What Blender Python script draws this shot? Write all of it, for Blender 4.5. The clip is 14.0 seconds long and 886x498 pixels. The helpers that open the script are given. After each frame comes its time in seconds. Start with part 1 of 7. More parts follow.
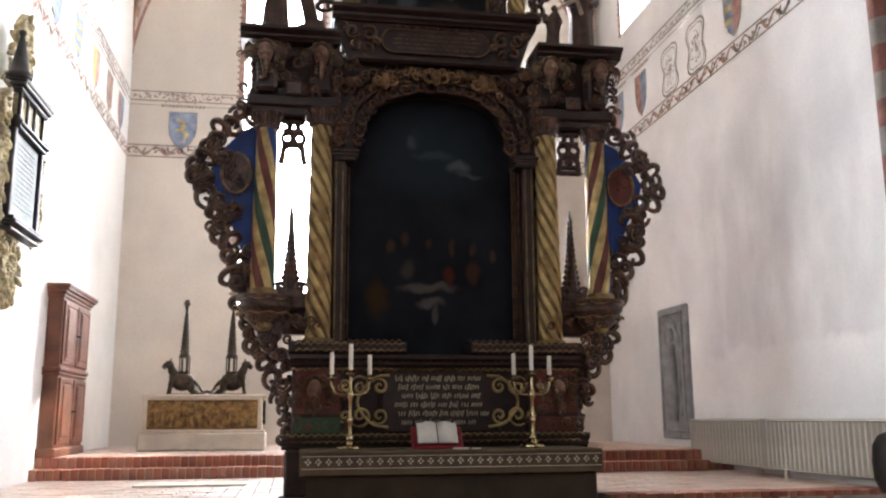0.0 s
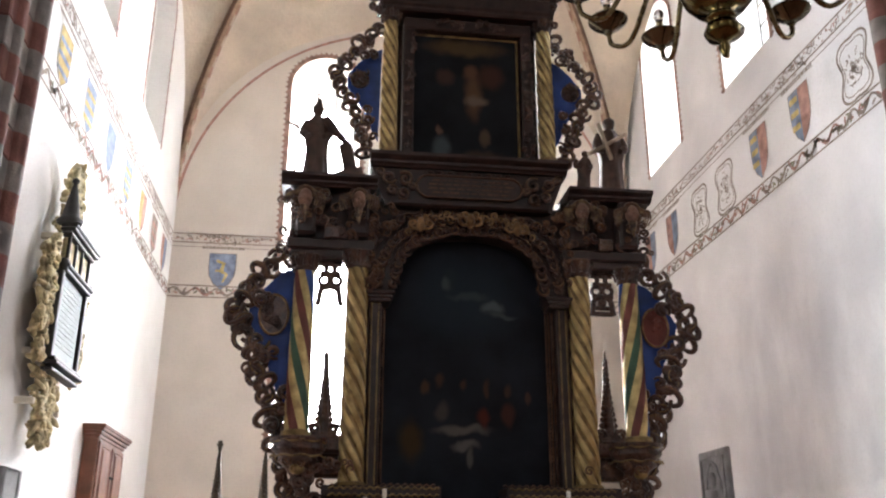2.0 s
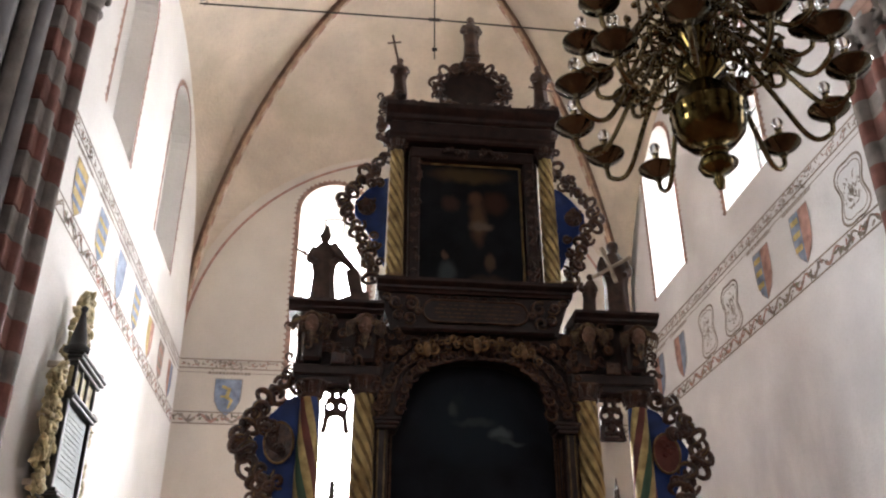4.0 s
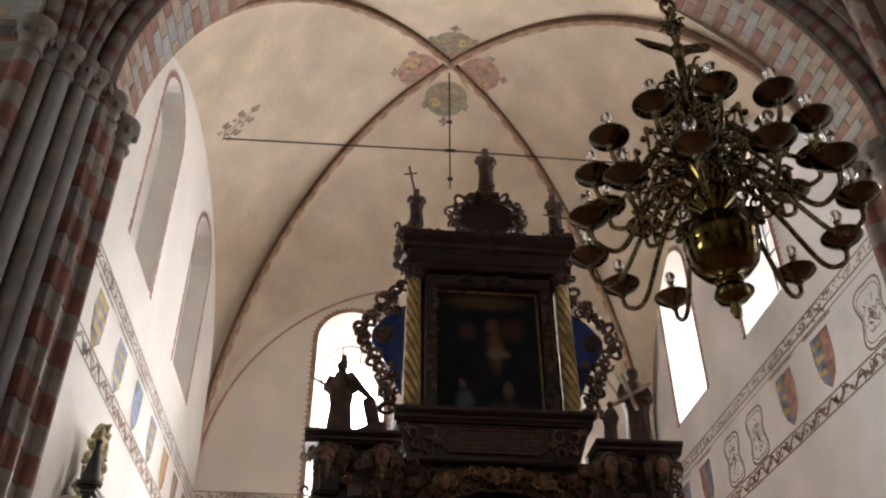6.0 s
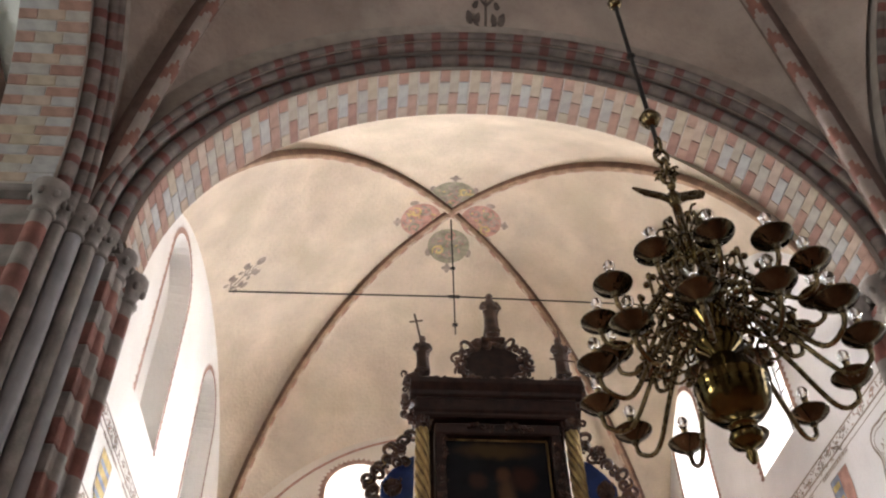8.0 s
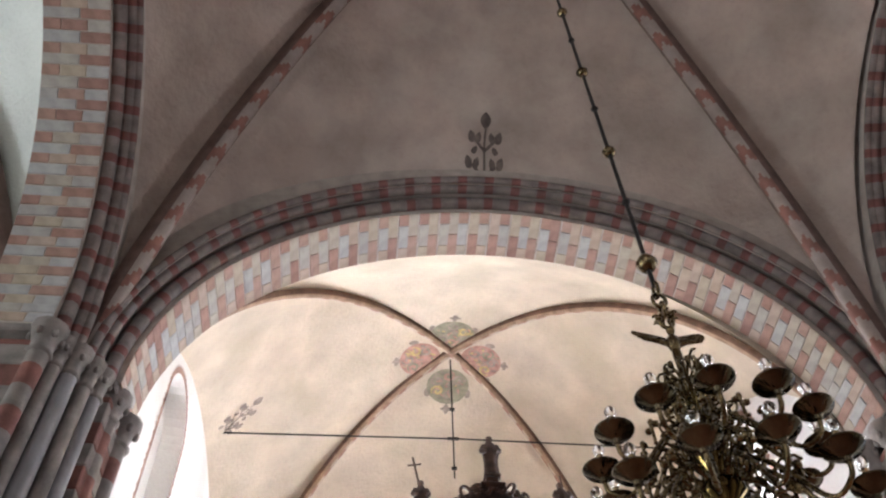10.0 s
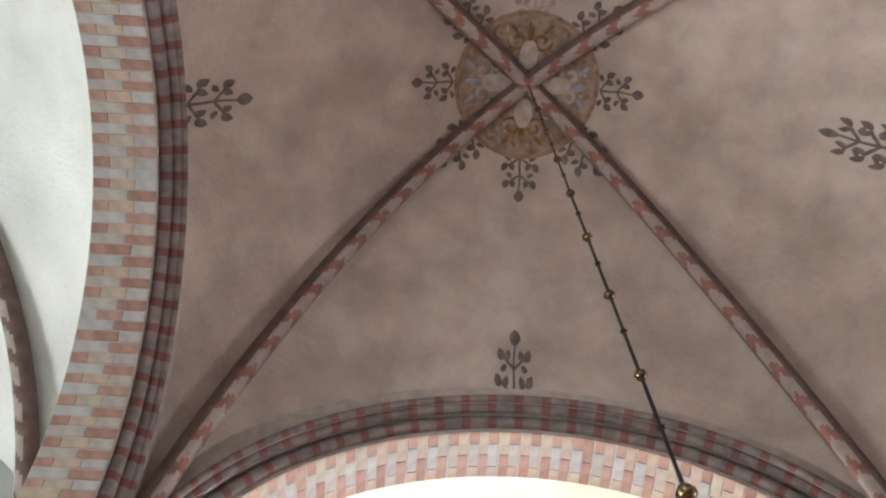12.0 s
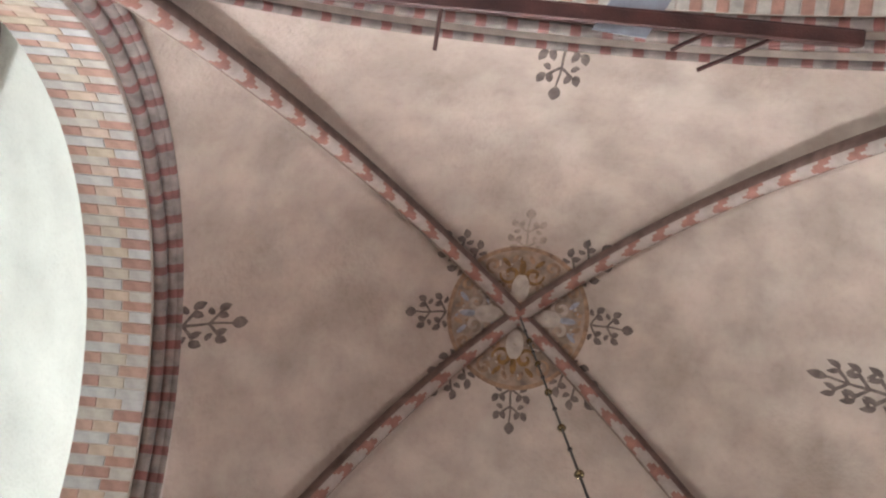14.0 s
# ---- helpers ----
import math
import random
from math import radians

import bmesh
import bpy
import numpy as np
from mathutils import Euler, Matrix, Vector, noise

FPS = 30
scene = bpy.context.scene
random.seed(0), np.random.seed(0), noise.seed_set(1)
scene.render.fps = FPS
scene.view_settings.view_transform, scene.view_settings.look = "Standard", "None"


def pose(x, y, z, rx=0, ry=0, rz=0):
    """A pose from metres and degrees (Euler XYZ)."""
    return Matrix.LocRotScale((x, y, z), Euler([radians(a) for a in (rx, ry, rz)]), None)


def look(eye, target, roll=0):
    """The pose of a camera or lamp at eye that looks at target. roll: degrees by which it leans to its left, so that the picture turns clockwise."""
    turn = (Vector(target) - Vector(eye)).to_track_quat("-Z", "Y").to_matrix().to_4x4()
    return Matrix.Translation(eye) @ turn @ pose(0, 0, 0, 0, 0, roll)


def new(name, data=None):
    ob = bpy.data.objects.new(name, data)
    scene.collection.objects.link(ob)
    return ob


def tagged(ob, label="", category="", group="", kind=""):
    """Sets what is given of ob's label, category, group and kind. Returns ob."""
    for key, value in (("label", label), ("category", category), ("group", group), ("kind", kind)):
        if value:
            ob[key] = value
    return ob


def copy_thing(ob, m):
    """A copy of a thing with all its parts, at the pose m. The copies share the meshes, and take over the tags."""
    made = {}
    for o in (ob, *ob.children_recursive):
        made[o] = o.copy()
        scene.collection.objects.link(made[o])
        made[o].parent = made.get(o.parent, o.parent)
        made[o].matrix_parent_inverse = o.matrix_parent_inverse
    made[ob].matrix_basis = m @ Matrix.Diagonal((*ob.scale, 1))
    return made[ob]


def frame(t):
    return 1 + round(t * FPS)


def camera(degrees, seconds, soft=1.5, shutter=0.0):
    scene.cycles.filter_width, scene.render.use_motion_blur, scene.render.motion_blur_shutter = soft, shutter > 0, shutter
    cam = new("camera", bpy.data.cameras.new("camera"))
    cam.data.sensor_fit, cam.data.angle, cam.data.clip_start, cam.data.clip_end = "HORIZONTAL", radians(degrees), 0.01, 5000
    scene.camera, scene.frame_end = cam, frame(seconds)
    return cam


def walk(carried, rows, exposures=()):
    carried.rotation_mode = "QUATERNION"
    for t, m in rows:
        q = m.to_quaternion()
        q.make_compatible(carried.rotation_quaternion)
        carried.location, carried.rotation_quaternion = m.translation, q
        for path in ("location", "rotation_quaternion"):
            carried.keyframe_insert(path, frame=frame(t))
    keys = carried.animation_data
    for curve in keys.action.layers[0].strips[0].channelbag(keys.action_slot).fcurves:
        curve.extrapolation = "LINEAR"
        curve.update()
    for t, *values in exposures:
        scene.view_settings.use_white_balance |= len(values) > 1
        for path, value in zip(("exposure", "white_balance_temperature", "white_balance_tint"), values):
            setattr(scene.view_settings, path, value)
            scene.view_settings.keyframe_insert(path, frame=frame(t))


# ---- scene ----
# the camera is held in the nave, left of the axis, tilts up to the vault and sways back a little as it does
# seconds, place, yaw, pitch, roll
TURNS = [(0.0, -1.310, 0.000, 1.600, -9.47, 10.76, 0.35),
         (0.5, -1.315, -0.009, 1.604, -8.89, 12.77, 0.20),
         (1.0, -1.319, -0.021, 1.605, -8.46, 14.97, 0.08),
         (1.5, -1.322, -0.048, 1.609, -7.74, 17.38, -0.16),
         (2.0, -1.328, -0.065, 1.618, -7.37, 19.60, -0.14),
         (2.5, -1.318, -0.077, 1.621, -7.15, 21.60, 0.17),
         (3.0, -1.322, -0.090, 1.626, -6.93, 23.53, 0.15),
         (5.5, -1.320, -0.130, 1.649, -6.29, 33.35, 0.01),
         (6.0, -1.322, -0.135, 1.651, -5.48, 35.45, 0.10),
         (6.5, -1.327, -0.145, 1.655, -4.96, 37.90, 0.71),
         (7.0, -1.328, -0.165, 1.654, -4.70, 40.67, 1.53),
         (7.5, -1.333, -0.171, 1.651, -4.41, 42.79, 1.37),
         (8.0, -1.338, -0.177, 1.648, -4.20, 44.77, 1.20),
         (10.5, -1.339, -0.216, 1.661, -4.28, 57.45, 1.05),
         (11.0, -1.341, -0.234, 1.667, -3.32, 61.78, 0.62),
         (11.5, -1.346, -0.245, 1.670, -2.86, 64.71, -0.23),
         (12.0, -1.354, -0.260, 1.667, -3.28, 67.40, -0.36),
         (12.5, -1.369, -0.273, 1.648, -4.10, 70.29, -0.58),
         (13.0, -1.370, -0.285, 1.644, -4.53, 74.11, -0.56),
         (13.5, -1.369, -0.297, 1.638, -4.66, 78.97, -0.56),
         (14.0, -1.369, -0.304, 1.633, -5.18, 81.92, -0.26)]
cam = camera(53.0, 14.0, soft=2.2)
walk(cam, [(t, pose(x, y, z, 90 + pitch, roll, yaw)) for t, x, y, z, yaw, pitch, roll in TURNS],
     [(0.0, 0.58, 6250, 11), (1.0, 0.56, 6250, 11), (3.0, 0.28, 6350, 12), (5.5, -0.42, 6850, 13.5), (6.5, -0.53, 7000, 14), (7.0, -0.62, 7000, 14), (7.5, -0.1, 6850, 14), (8.0, 0.15, 6700, 13), (10.5, 0.42, 6150, 13), (11.0, 0.38, 6200, 13),
      (11.5, 0.8, 6250, 13), (12.0, 0.99, 6400, 13), (12.5, 1.1, 6450, 13), (13.5, 1.19, 6500, 13), (14.0, 1.2, 6500, 13)])

# ---- world, sun, window light and added fill lamps ----
world = bpy.data.worlds.new("sky")
scene.world = world
world.use_nodes = True
wn = world.node_tree.nodes
sky = wn.new("ShaderNodeTexSky")
sky.sky_type, sky.sun_disc = "NISHITA", False
sky.sun_elevation, sky.sun_rotation = radians(45), radians(102)
world.node_tree.links.new(sky.outputs[0], wn["Background"].inputs[0])
wn["Background"].inputs[1].default_value = 0.15


def lamp(name, kind, m, energy, color=(1, 1, 1), size=1.0, size_y=None, angle=None, spread=None):
    d = bpy.data.lights.new(name, kind)
    d.energy, d.color = energy, color
    if kind == "AREA":
        d.shape, d.size, d.size_y = "RECTANGLE", size, size_y or size
    if angle:
        d.angle = radians(angle)
    if spread:
        d.spread = radians(spread)
    ob = new(name, d)
    ob.matrix_world = m
    return ob


lamp("sun", "SUN", look((0, 0, 0), (-8.1, -1.75, -8.15)), 5.0, (1.0, 0.94, 0.84), angle=0.5)
DAY = (0.96, 0.98, 1.0)
# bright sky before the two south windows and before the east window
lamp("south_sky_light", "AREA", look((7.8, 11.5, 12.6), (0, 11.5, 5.6)), 8600, DAY, 7.5, 7.5)
lamp("east_sky_light", "AREA", look((-1.6, 19.0, 9.4), (-1.8, 0, 8.8)), 14000, DAY, 6.0, 13.0)
# fill lamps added inside the closed transepts and nave, where no window stands
lamp("north_transept_fill", "AREA", look((-12.7, 2.3, 6.5), (0, 2.3, 9.6)), 610, (0.95, 1.0, 0.97), 2.0, 5.0)
lamp("south_transept_fill", "AREA", look((11.6, 2.3, 6.5), (0, 2.3, 8.5)), 255, DAY, 2.0, 5.0)
lamp("west_nave_fill_n", "AREA", look((-4.1, -5.2, 7.6), (3.4, 4.6, 11.0)), 135, DAY, 1.4, 3.0)
lamp("west_nave_fill_s", "AREA", look((4.1, -7.0, 9.0), (0, -6.0, 8.0)), 32, DAY, 1.4, 3.0)


# ---- materials ----
def material(name, color, rough=0.8, metal=0.0, vary=0.12, scale=3.0, fine=40.0, bump=0.15, stain=None, stain_scale=0.6, amount=0.5,
             randoms=None, depth=0.02, spec=0.5):
    """A surface with broad and fine variation, relief, stains of a second colour, and, with randoms, a colour drawn for each piece."""
    m = bpy.data.materials.new(name)
    m.use_nodes = True
    n, l = m.node_tree.nodes, m.node_tree.links
    b = n["Principled BSDF"]
    b.inputs["Roughness"].default_value, b.inputs["Metallic"].default_value = rough, metal
    b.inputs["Specular IOR Level"].default_value = spec
    tc = n.new("ShaderNodeTexCoord")

    def tex(s, detail, off=0.0):
        t = n.new("ShaderNodeTexNoise")
        t.inputs["Scale"].default_value, t.inputs["Detail"].default_value = s, detail
        mp = n.new("ShaderNodeMapping")
        mp.inputs["Location"].default_value = (off, off * 2, off * 3)
        l.new(tc.outputs["Object"], mp.inputs[0])
        l.new(mp.outputs[0], t.inputs["Vector"])
        return t

    def mix(a, bb, fac, mode="MIX"):
        x = n.new("ShaderNodeMix")
        x.data_type, x.blend_type = "RGBA", mode
        for sock, v in ((x.inputs["A"], a), (x.inputs["B"], bb), (x.inputs["Factor"], fac)):
            if hasattr(v, "is_linked"):
                l.new(v, sock)
            else:
                sock.default_value = v
        return x.outputs["Result"]

    def ramp(src, lo, hi):
        r = n.new("ShaderNodeMapRange")
        r.inputs["From Min"].default_value, r.inputs["From Max"].default_value = lo, hi
        l.new(src, r.inputs["Value"])
        return r.outputs["Result"]

    big, small = tex(scale, 5), tex(fine, 3, 7.0)
    if randoms:
        oi = n.new("ShaderNodeObjectInfo")
        cr = n.new("ShaderNodeValToRGB")
        cr.color_ramp.interpolation = "CONSTANT"
        for k, c in enumerate(randoms):
            e = cr.color_ramp.elements[k] if k < 2 else cr.color_ramp.elements.new(1.0)
            e.position, e.color = k / len(randoms), (*c, 1)
        l.new(oi.outputs["Random"], cr.inputs[0])
        base = cr.outputs[0]
    else:
        base = (*color, 1)
    dark = tuple(c * (1 - 2 * vary) for c in color)
    lite = tuple(min(1, c * (1 + vary)) for c in color)
    v = mix((*dark, 1), (*lite, 1), ramp(big.outputs[0], 0.3, 0.7))
    if randoms:
        grey = mix((1 - 2 * vary,) * 3 + (1,), (1, 1, 1, 1), ramp(big.outputs[0], 0.3, 0.7))
        v = mix(base, grey, 1.0, "MULTIPLY")
    v = mix(v, (0.45, 0.42, 0.4, 1), mix((0, 0, 0, 1), (0.15, 0.15, 0.15, 1), ramp(small.outputs[0], 0.5, 0.8)), "MULTIPLY")
    if stain:
        st = tex(stain_scale, 6, 3.0)
        v = mix(v, (*stain, 1), mix((0, 0, 0, 1), (amount,) * 3 + (1,), ramp(st.outputs[0], 0.48, 0.68)))
    l.new(v, b.inputs["Base Color"])
    rr = n.new("ShaderNodeMapRange")
    rr.inputs["To Min"].default_value, rr.inputs["To Max"].default_value = max(0.03, rough - 0.12), min(1, rough + 0.12)
    l.new(small.outputs[0], rr.inputs["Value"])
    l.new(rr.outputs[0], b.inputs["Roughness"])
    if bump:
        bp = n.new("ShaderNodeBump")
        bp.inputs["Strength"].default_value, bp.inputs["Distance"].default_value = bump, depth
        add = n.new("ShaderNodeMath")
        l.new(big.outputs[0], add.inputs[0])
        l.new(small.outputs[0], add.inputs[1])
        l.new(add.outputs[0], bp.inputs["Height"])
        l.new(bp.outputs[0], b.inputs["Normal"])
    return m


PLASTER = material("limewashed plaster", (0.79, 0.77, 0.745), 0.9, vary=0.05, scale=0.9, fine=25, bump=0.2, stain=(0.55, 0.51, 0.47), stain_scale=0.35, amount=0.35)
STAINED = material("damp stained limewash", (0.84, 0.83, 0.84), 0.9, vary=0.06, scale=0.9, fine=25, bump=0.2, stain=(0.58, 0.57, 0.60), stain_scale=0.55, amount=0.45)


def damp_field(m):
    """A large grey damp patch with a ragged lower edge."""
    n, l = m.node_tree.nodes, m.node_tree.links
    b = n["Principled BSDF"]
    col = b.inputs["Base Color"].links[0].from_socket
    tc = n.new("ShaderNodeTexCoord")
    ns = n.new("ShaderNodeTexNoise")
    ns.inputs["Scale"].default_value, ns.inputs["Detail"].default_value = 1.6, 5
    l.new(tc.outputs["Object"], ns.inputs["Vector"])
    wp = n.new("ShaderNodeVectorMath")
    wp.operation = "MULTIPLY_ADD"
    l.new(ns.outputs["Color"], wp.inputs[0])
    wp.inputs[1].default_value = (0, 0.9, 0.55)
    l.new(tc.outputs["Object"], wp.inputs[2])
    sp = n.new("ShaderNodeSeparateXYZ")
    l.new(wp.outputs[0], sp.inputs[0])
    fac = None
    for out, lo, hi in (("Y", 11.9, 11.2), ("Z", 2.62, 2.74), ("Z", 6.2, 4.6)):
        mr = n.new("ShaderNodeMapRange")
        mr.interpolation_type = "SMOOTHSTEP"
        mr.inputs["From Min"].default_value, mr.inputs["From Max"].default_value = lo, hi
        l.new(sp.outputs[out], mr.inputs["Value"])
        if fac is None:
            fac = mr.outputs[0]
        else:
            mu = n.new("ShaderNodeMath")
            mu.operation = "MULTIPLY"
            l.new(fac, mu.inputs[0])
            l.new(mr.outputs[0], mu.inputs[1])
            fac = mu.outputs[0]
    # pale runs where water came down through the patch
    mp = n.new("ShaderNodeMapping")
    mp.inputs["Scale"].default_value = (1.0, 1.5, 0.6)
    l.new(tc.outputs["Object"], mp.inputs[0])
    st = n.new("ShaderNodeTexNoise")
    st.inputs["Scale"].default_value, st.inputs["Detail"].default_value = 1.3, 4
    l.new(mp.outputs[0], st.inputs["Vector"])
    sr = n.new("ShaderNodeMapRange")
    sr.inputs["From Min"].default_value, sr.inputs["From Max"].default_value = 0.72, 0.40
    l.new(st.outputs["Fac"], sr.inputs["Value"])
    run = n.new("ShaderNodeMath")
    run.operation = "MULTIPLY"
    l.new(fac, run.inputs[0])
    l.new(sr.outputs[0], run.inputs[1])
    fac = run.outputs[0]
    x = n.new("ShaderNodeMix")
    x.data_type, x.blend_type = "RGBA", "MULTIPLY"
    mu = n.new("ShaderNodeMath")
    mu.operation = "MULTIPLY"
    mu.inputs[1].default_value = 0.5
    l.new(fac, mu.inputs[0])
    l.new(mu.outputs[0], x.inputs["Factor"])
    l.new(col, x.inputs["A"])
    x.inputs["B"].default_value = (0.62, 0.61, 0.63, 1)
    l.new(x.outputs["Result"], b.inputs["Base Color"])


damp_field(STAINED)
# beiger and darker than PLASTER; the backlit wall's shade is in the colour
EAST_PLASTER = material("beige limewash with the end wall's backlit shade", (0.71, 0.645, 0.57), 0.9, vary=0.07, scale=0.9, fine=25, bump=0.2, stain=(0.56, 0.50, 0.43), stain_scale=0.4, amount=0.4)
VAULT_E = material("cream limewash of the chancel vault", (0.65, 0.555, 0.445), 0.9, vary=0.10, scale=1.2, fine=16, bump=0.3, stain=(0.46, 0.40, 0.29), stain_scale=0.9, amount=0.6, depth=0.05)
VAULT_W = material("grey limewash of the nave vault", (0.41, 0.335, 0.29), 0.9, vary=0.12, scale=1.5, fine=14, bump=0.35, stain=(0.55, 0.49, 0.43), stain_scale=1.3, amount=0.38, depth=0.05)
WHITE_V = material("white limewash of the transept", (0.70, 0.72, 0.69), 0.9, vary=0.09, scale=0.8, fine=20, bump=0.3, depth=0.05)
BRICK_RED = material("red painted brick", (0.42, 0.17, 0.12), 0.85, vary=0.18, scale=7, fine=60, bump=0.3, randoms=[(0.37, 0.215, 0.17), (0.40, 0.26, 0.21), (0.33, 0.19, 0.155), (0.38, 0.235, 0.185)])
BRICK_GREY = material("grey washed brick", (0.45, 0.45, 0.45), 0.85, vary=0.14, scale=7, fine=60, bump=0.3, randoms=[(0.41, 0.405, 0.405), (0.42, 0.395, 0.36), (0.43, 0.43, 0.435), (0.39, 0.375, 0.36)])
BRICK_TAN = material("tan washed brick", (0.44, 0.36, 0.27), 0.85, vary=0.14, scale=7, fine=60, bump=0.3, randoms=[(0.44, 0.37, 0.28), (0.45, 0.35, 0.27), (0.42, 0.37, 0.30), (0.46, 0.36, 0.29)])
ORDER_RED = material("dark red brick of the arch order", (0.17, 0.068, 0.058), 0.8, vary=0.22, scale=6, fine=50, bump=0.3)
ORDER_GREY = material("dark grey brick of the arch order", (0.20, 0.172, 0.16), 0.8, vary=0.22, scale=6, fine=50, bump=0.3)
SCRIPT = material("pale gold script", (0.50, 0.44, 0.31), 0.7, vary=0.2, scale=14, fine=60, bump=0.1)
MORTAR = material("lime mortar", (0.43, 0.38, 0.335), 0.95, vary=0.1, scale=6, fine=50, bump=0.3)
STRIPE_RED = material("dark red brick of shafts", (0.21, 0.088, 0.07), 0.8, vary=0.2, scale=5, fine=50, bump=0.3)
STRIPE_GREY = material("grey brick of shafts", (0.235, 0.21, 0.195), 0.8, vary=0.2, scale=5, fine=50, bump=0.3)
STONE = material("grey limestone shaft", (0.27, 0.265, 0.28), 0.5, vary=0.12, scale=4, fine=60, bump=0.15)
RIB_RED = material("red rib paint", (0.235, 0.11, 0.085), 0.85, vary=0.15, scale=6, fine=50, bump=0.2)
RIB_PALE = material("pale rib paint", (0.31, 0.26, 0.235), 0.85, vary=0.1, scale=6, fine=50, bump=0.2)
# brown line paint; on west flanks its colour also holds the roll's shade
RIB_DARK = material("brown rib paint and flank shade", (0.13, 0.08, 0.066), 0.85, vary=0.2, scale=6, fine=50, bump=0.2)
TILE_RED = material("worn red floor brick", (0.40, 0.19, 0.13), 0.55, vary=0.18, scale=5, fine=40, bump=0.2, stain=(0.5, 0.36, 0.28), amount=0.5)
STEP_BRICK = material("red step brick", (0.36, 0.13, 0.08), 0.7, vary=0.15, scale=7, fine=60, bump=0.3, randoms=[(0.38, 0.13, 0.08), (0.42, 0.17, 0.10), (0.33, 0.12, 0.08), (0.40, 0.19, 0.13)])
DARKWOOD = material("dark stained carved oak", (0.030, 0.013, 0.010), 0.36, spec=0.5, vary=0.35, scale=9, fine=70, bump=0.3)
CARVED = material("brown carved oak with worn gilding", (0.060, 0.025, 0.017), 0.30, spec=0.6, vary=0.35, scale=11, fine=60, bump=0.3, stain=(0.20, 0.10, 0.05), stain_scale=9.0, amount=0.45)
GILT = material("aged gilding", (0.55, 0.41, 0.18), 0.38, metal=0.6, vary=0.2, scale=9, fine=60, bump=0.25, stain=(0.16, 0.09, 0.03), stain_scale=6, amount=0.6)
GILT_FAINT = material("gilding rubbed to brown", (0.15, 0.075, 0.04), 0.4, metal=0.35, vary=0.3, scale=14, fine=60, bump=0.3, stain=(0.05, 0.022, 0.014), stain_scale=9, amount=0.8)
GILT_CREST = material("worn leaf gilding of the crest", (0.30, 0.18, 0.085), 0.4, metal=0.5, vary=0.3, scale=14, fine=60, bump=0.3, stain=(0.08, 0.035, 0.02), stain_scale=12, amount=0.8)
FR_BROWN = material("brown fresco ring", (0.27, 0.17, 0.11), 0.95, vary=0.25, scale=8, fine=60, bump=0.05)
BRASS_BODY = material("aged brass body", (0.13, 0.09, 0.032), 0.14, metal=1.0, vary=0.25, scale=8, fine=40, bump=0.05)
# darker copy of GILT, shade put into the colour
GILT_DULL = material("dull gilding with shade in its colour", (0.30, 0.20, 0.08), 0.45, metal=0.5, vary=0.25, scale=12, fine=60, bump=0.25, stain=(0.06, 0.035, 0.02), stain_scale=9, amount=0.8)
BLUE = material("blue painted board", (0.018, 0.055, 0.24), 0.6, vary=0.25, scale=5, fine=50, bump=0.15)
RED = material("oxide red paint", (0.15, 0.035, 0.025), 0.6, vary=0.2, scale=5, fine=50, bump=0.15)
GREEN = material("dull green paint", (0.035, 0.09, 0.05), 0.6, vary=0.2, scale=5, fine=50, bump=0.15)
FLESH = material("darkened flesh paint", (0.20, 0.105, 0.07), 0.55, vary=0.2, scale=9, fine=60, bump=0.2)
BRASS = material("polished brass", (0.52, 0.42, 0.24), 0.16, metal=1.0, vary=0.2, scale=8, fine=40, bump=0.06)
BRASS_DARK = material("tarnished brass", (0.17, 0.125, 0.062), 0.26, metal=1.0, vary=0.25, scale=8, fine=40, bump=0.08)
IRON = material("black iron", (0.03, 0.027, 0.025), 0.5, metal=0.7, vary=0.2, scale=9, fine=60, bump=0.2)
WAX = material("white candle wax", (0.80, 0.77, 0.70), 0.45, vary=0.04, scale=9, fine=40, bump=0.05)
LINEN = material("beige altar linen", (0.115, 0.082, 0.046), 0.95, vary=0.12, scale=6, fine=150, bump=0.25)
VELVET = material("dark frontal cloth", (0.036, 0.023, 0.012), 0.95, vary=0.2, scale=4, fine=150, bump=0.3)
PAPER = material("book paper", (0.75, 0.72, 0.66), 0.8, vary=0.05, scale=9, fine=60, bump=0.05)
LEATHER = material("red leather", (0.22, 0.012, 0.02), 0.45, vary=0.15, scale=12, fine=60, bump=0.15)
OAK = material("red-brown oak cupboard", (0.17, 0.062, 0.032), 0.5, vary=0.3, scale=3, fine=40, bump=0.2)
SANDSTONE = material("cream stone", (0.66, 0.60, 0.50), 0.85, vary=0.08, scale=5, fine=60, bump=0.25)
BRONZE = material("dark bronze", (0.07, 0.052, 0.036), 0.42, metal=0.8, vary=0.3, scale=12, fine=60, bump=0.3)
BRONZE_GILT = material("gilded bronze relief", (0.30, 0.19, 0.075), 0.42, metal=0.7, vary=0.3, scale=14, fine=60, bump=0.5, stain=(0.05, 0.035, 0.02), stain_scale=12, amount=0.8)
SLATE = material("grey-green slate", (0.11, 0.135, 0.13), 0.55, vary=0.15, scale=5, fine=60, bump=0.15)
GRAVE = material("grey limestone slab", (0.29, 0.29, 0.30), 0.75, vary=0.15, scale=6, fine=70, bump=0.4)
ENAMEL = material("cream radiator enamel", (0.60, 0.57, 0.51), 0.4, vary=0.04, scale=5, fine=50, bump=0.03)
FR_GREY = material("faded grey-brown fresco line", (0.33, 0.27, 0.23), 0.95, vary=0.2, scale=8, fine=60, bump=0.05)
FR_RED = material("faded red fresco", (0.46, 0.26, 0.215), 0.95, vary=0.2, scale=8, fine=60, bump=0.05)
FR_EDGE = material("brown-red fresco edging", (0.36, 0.22, 0.175), 0.95, vary=0.25, scale=8, fine=60, bump=0.05)
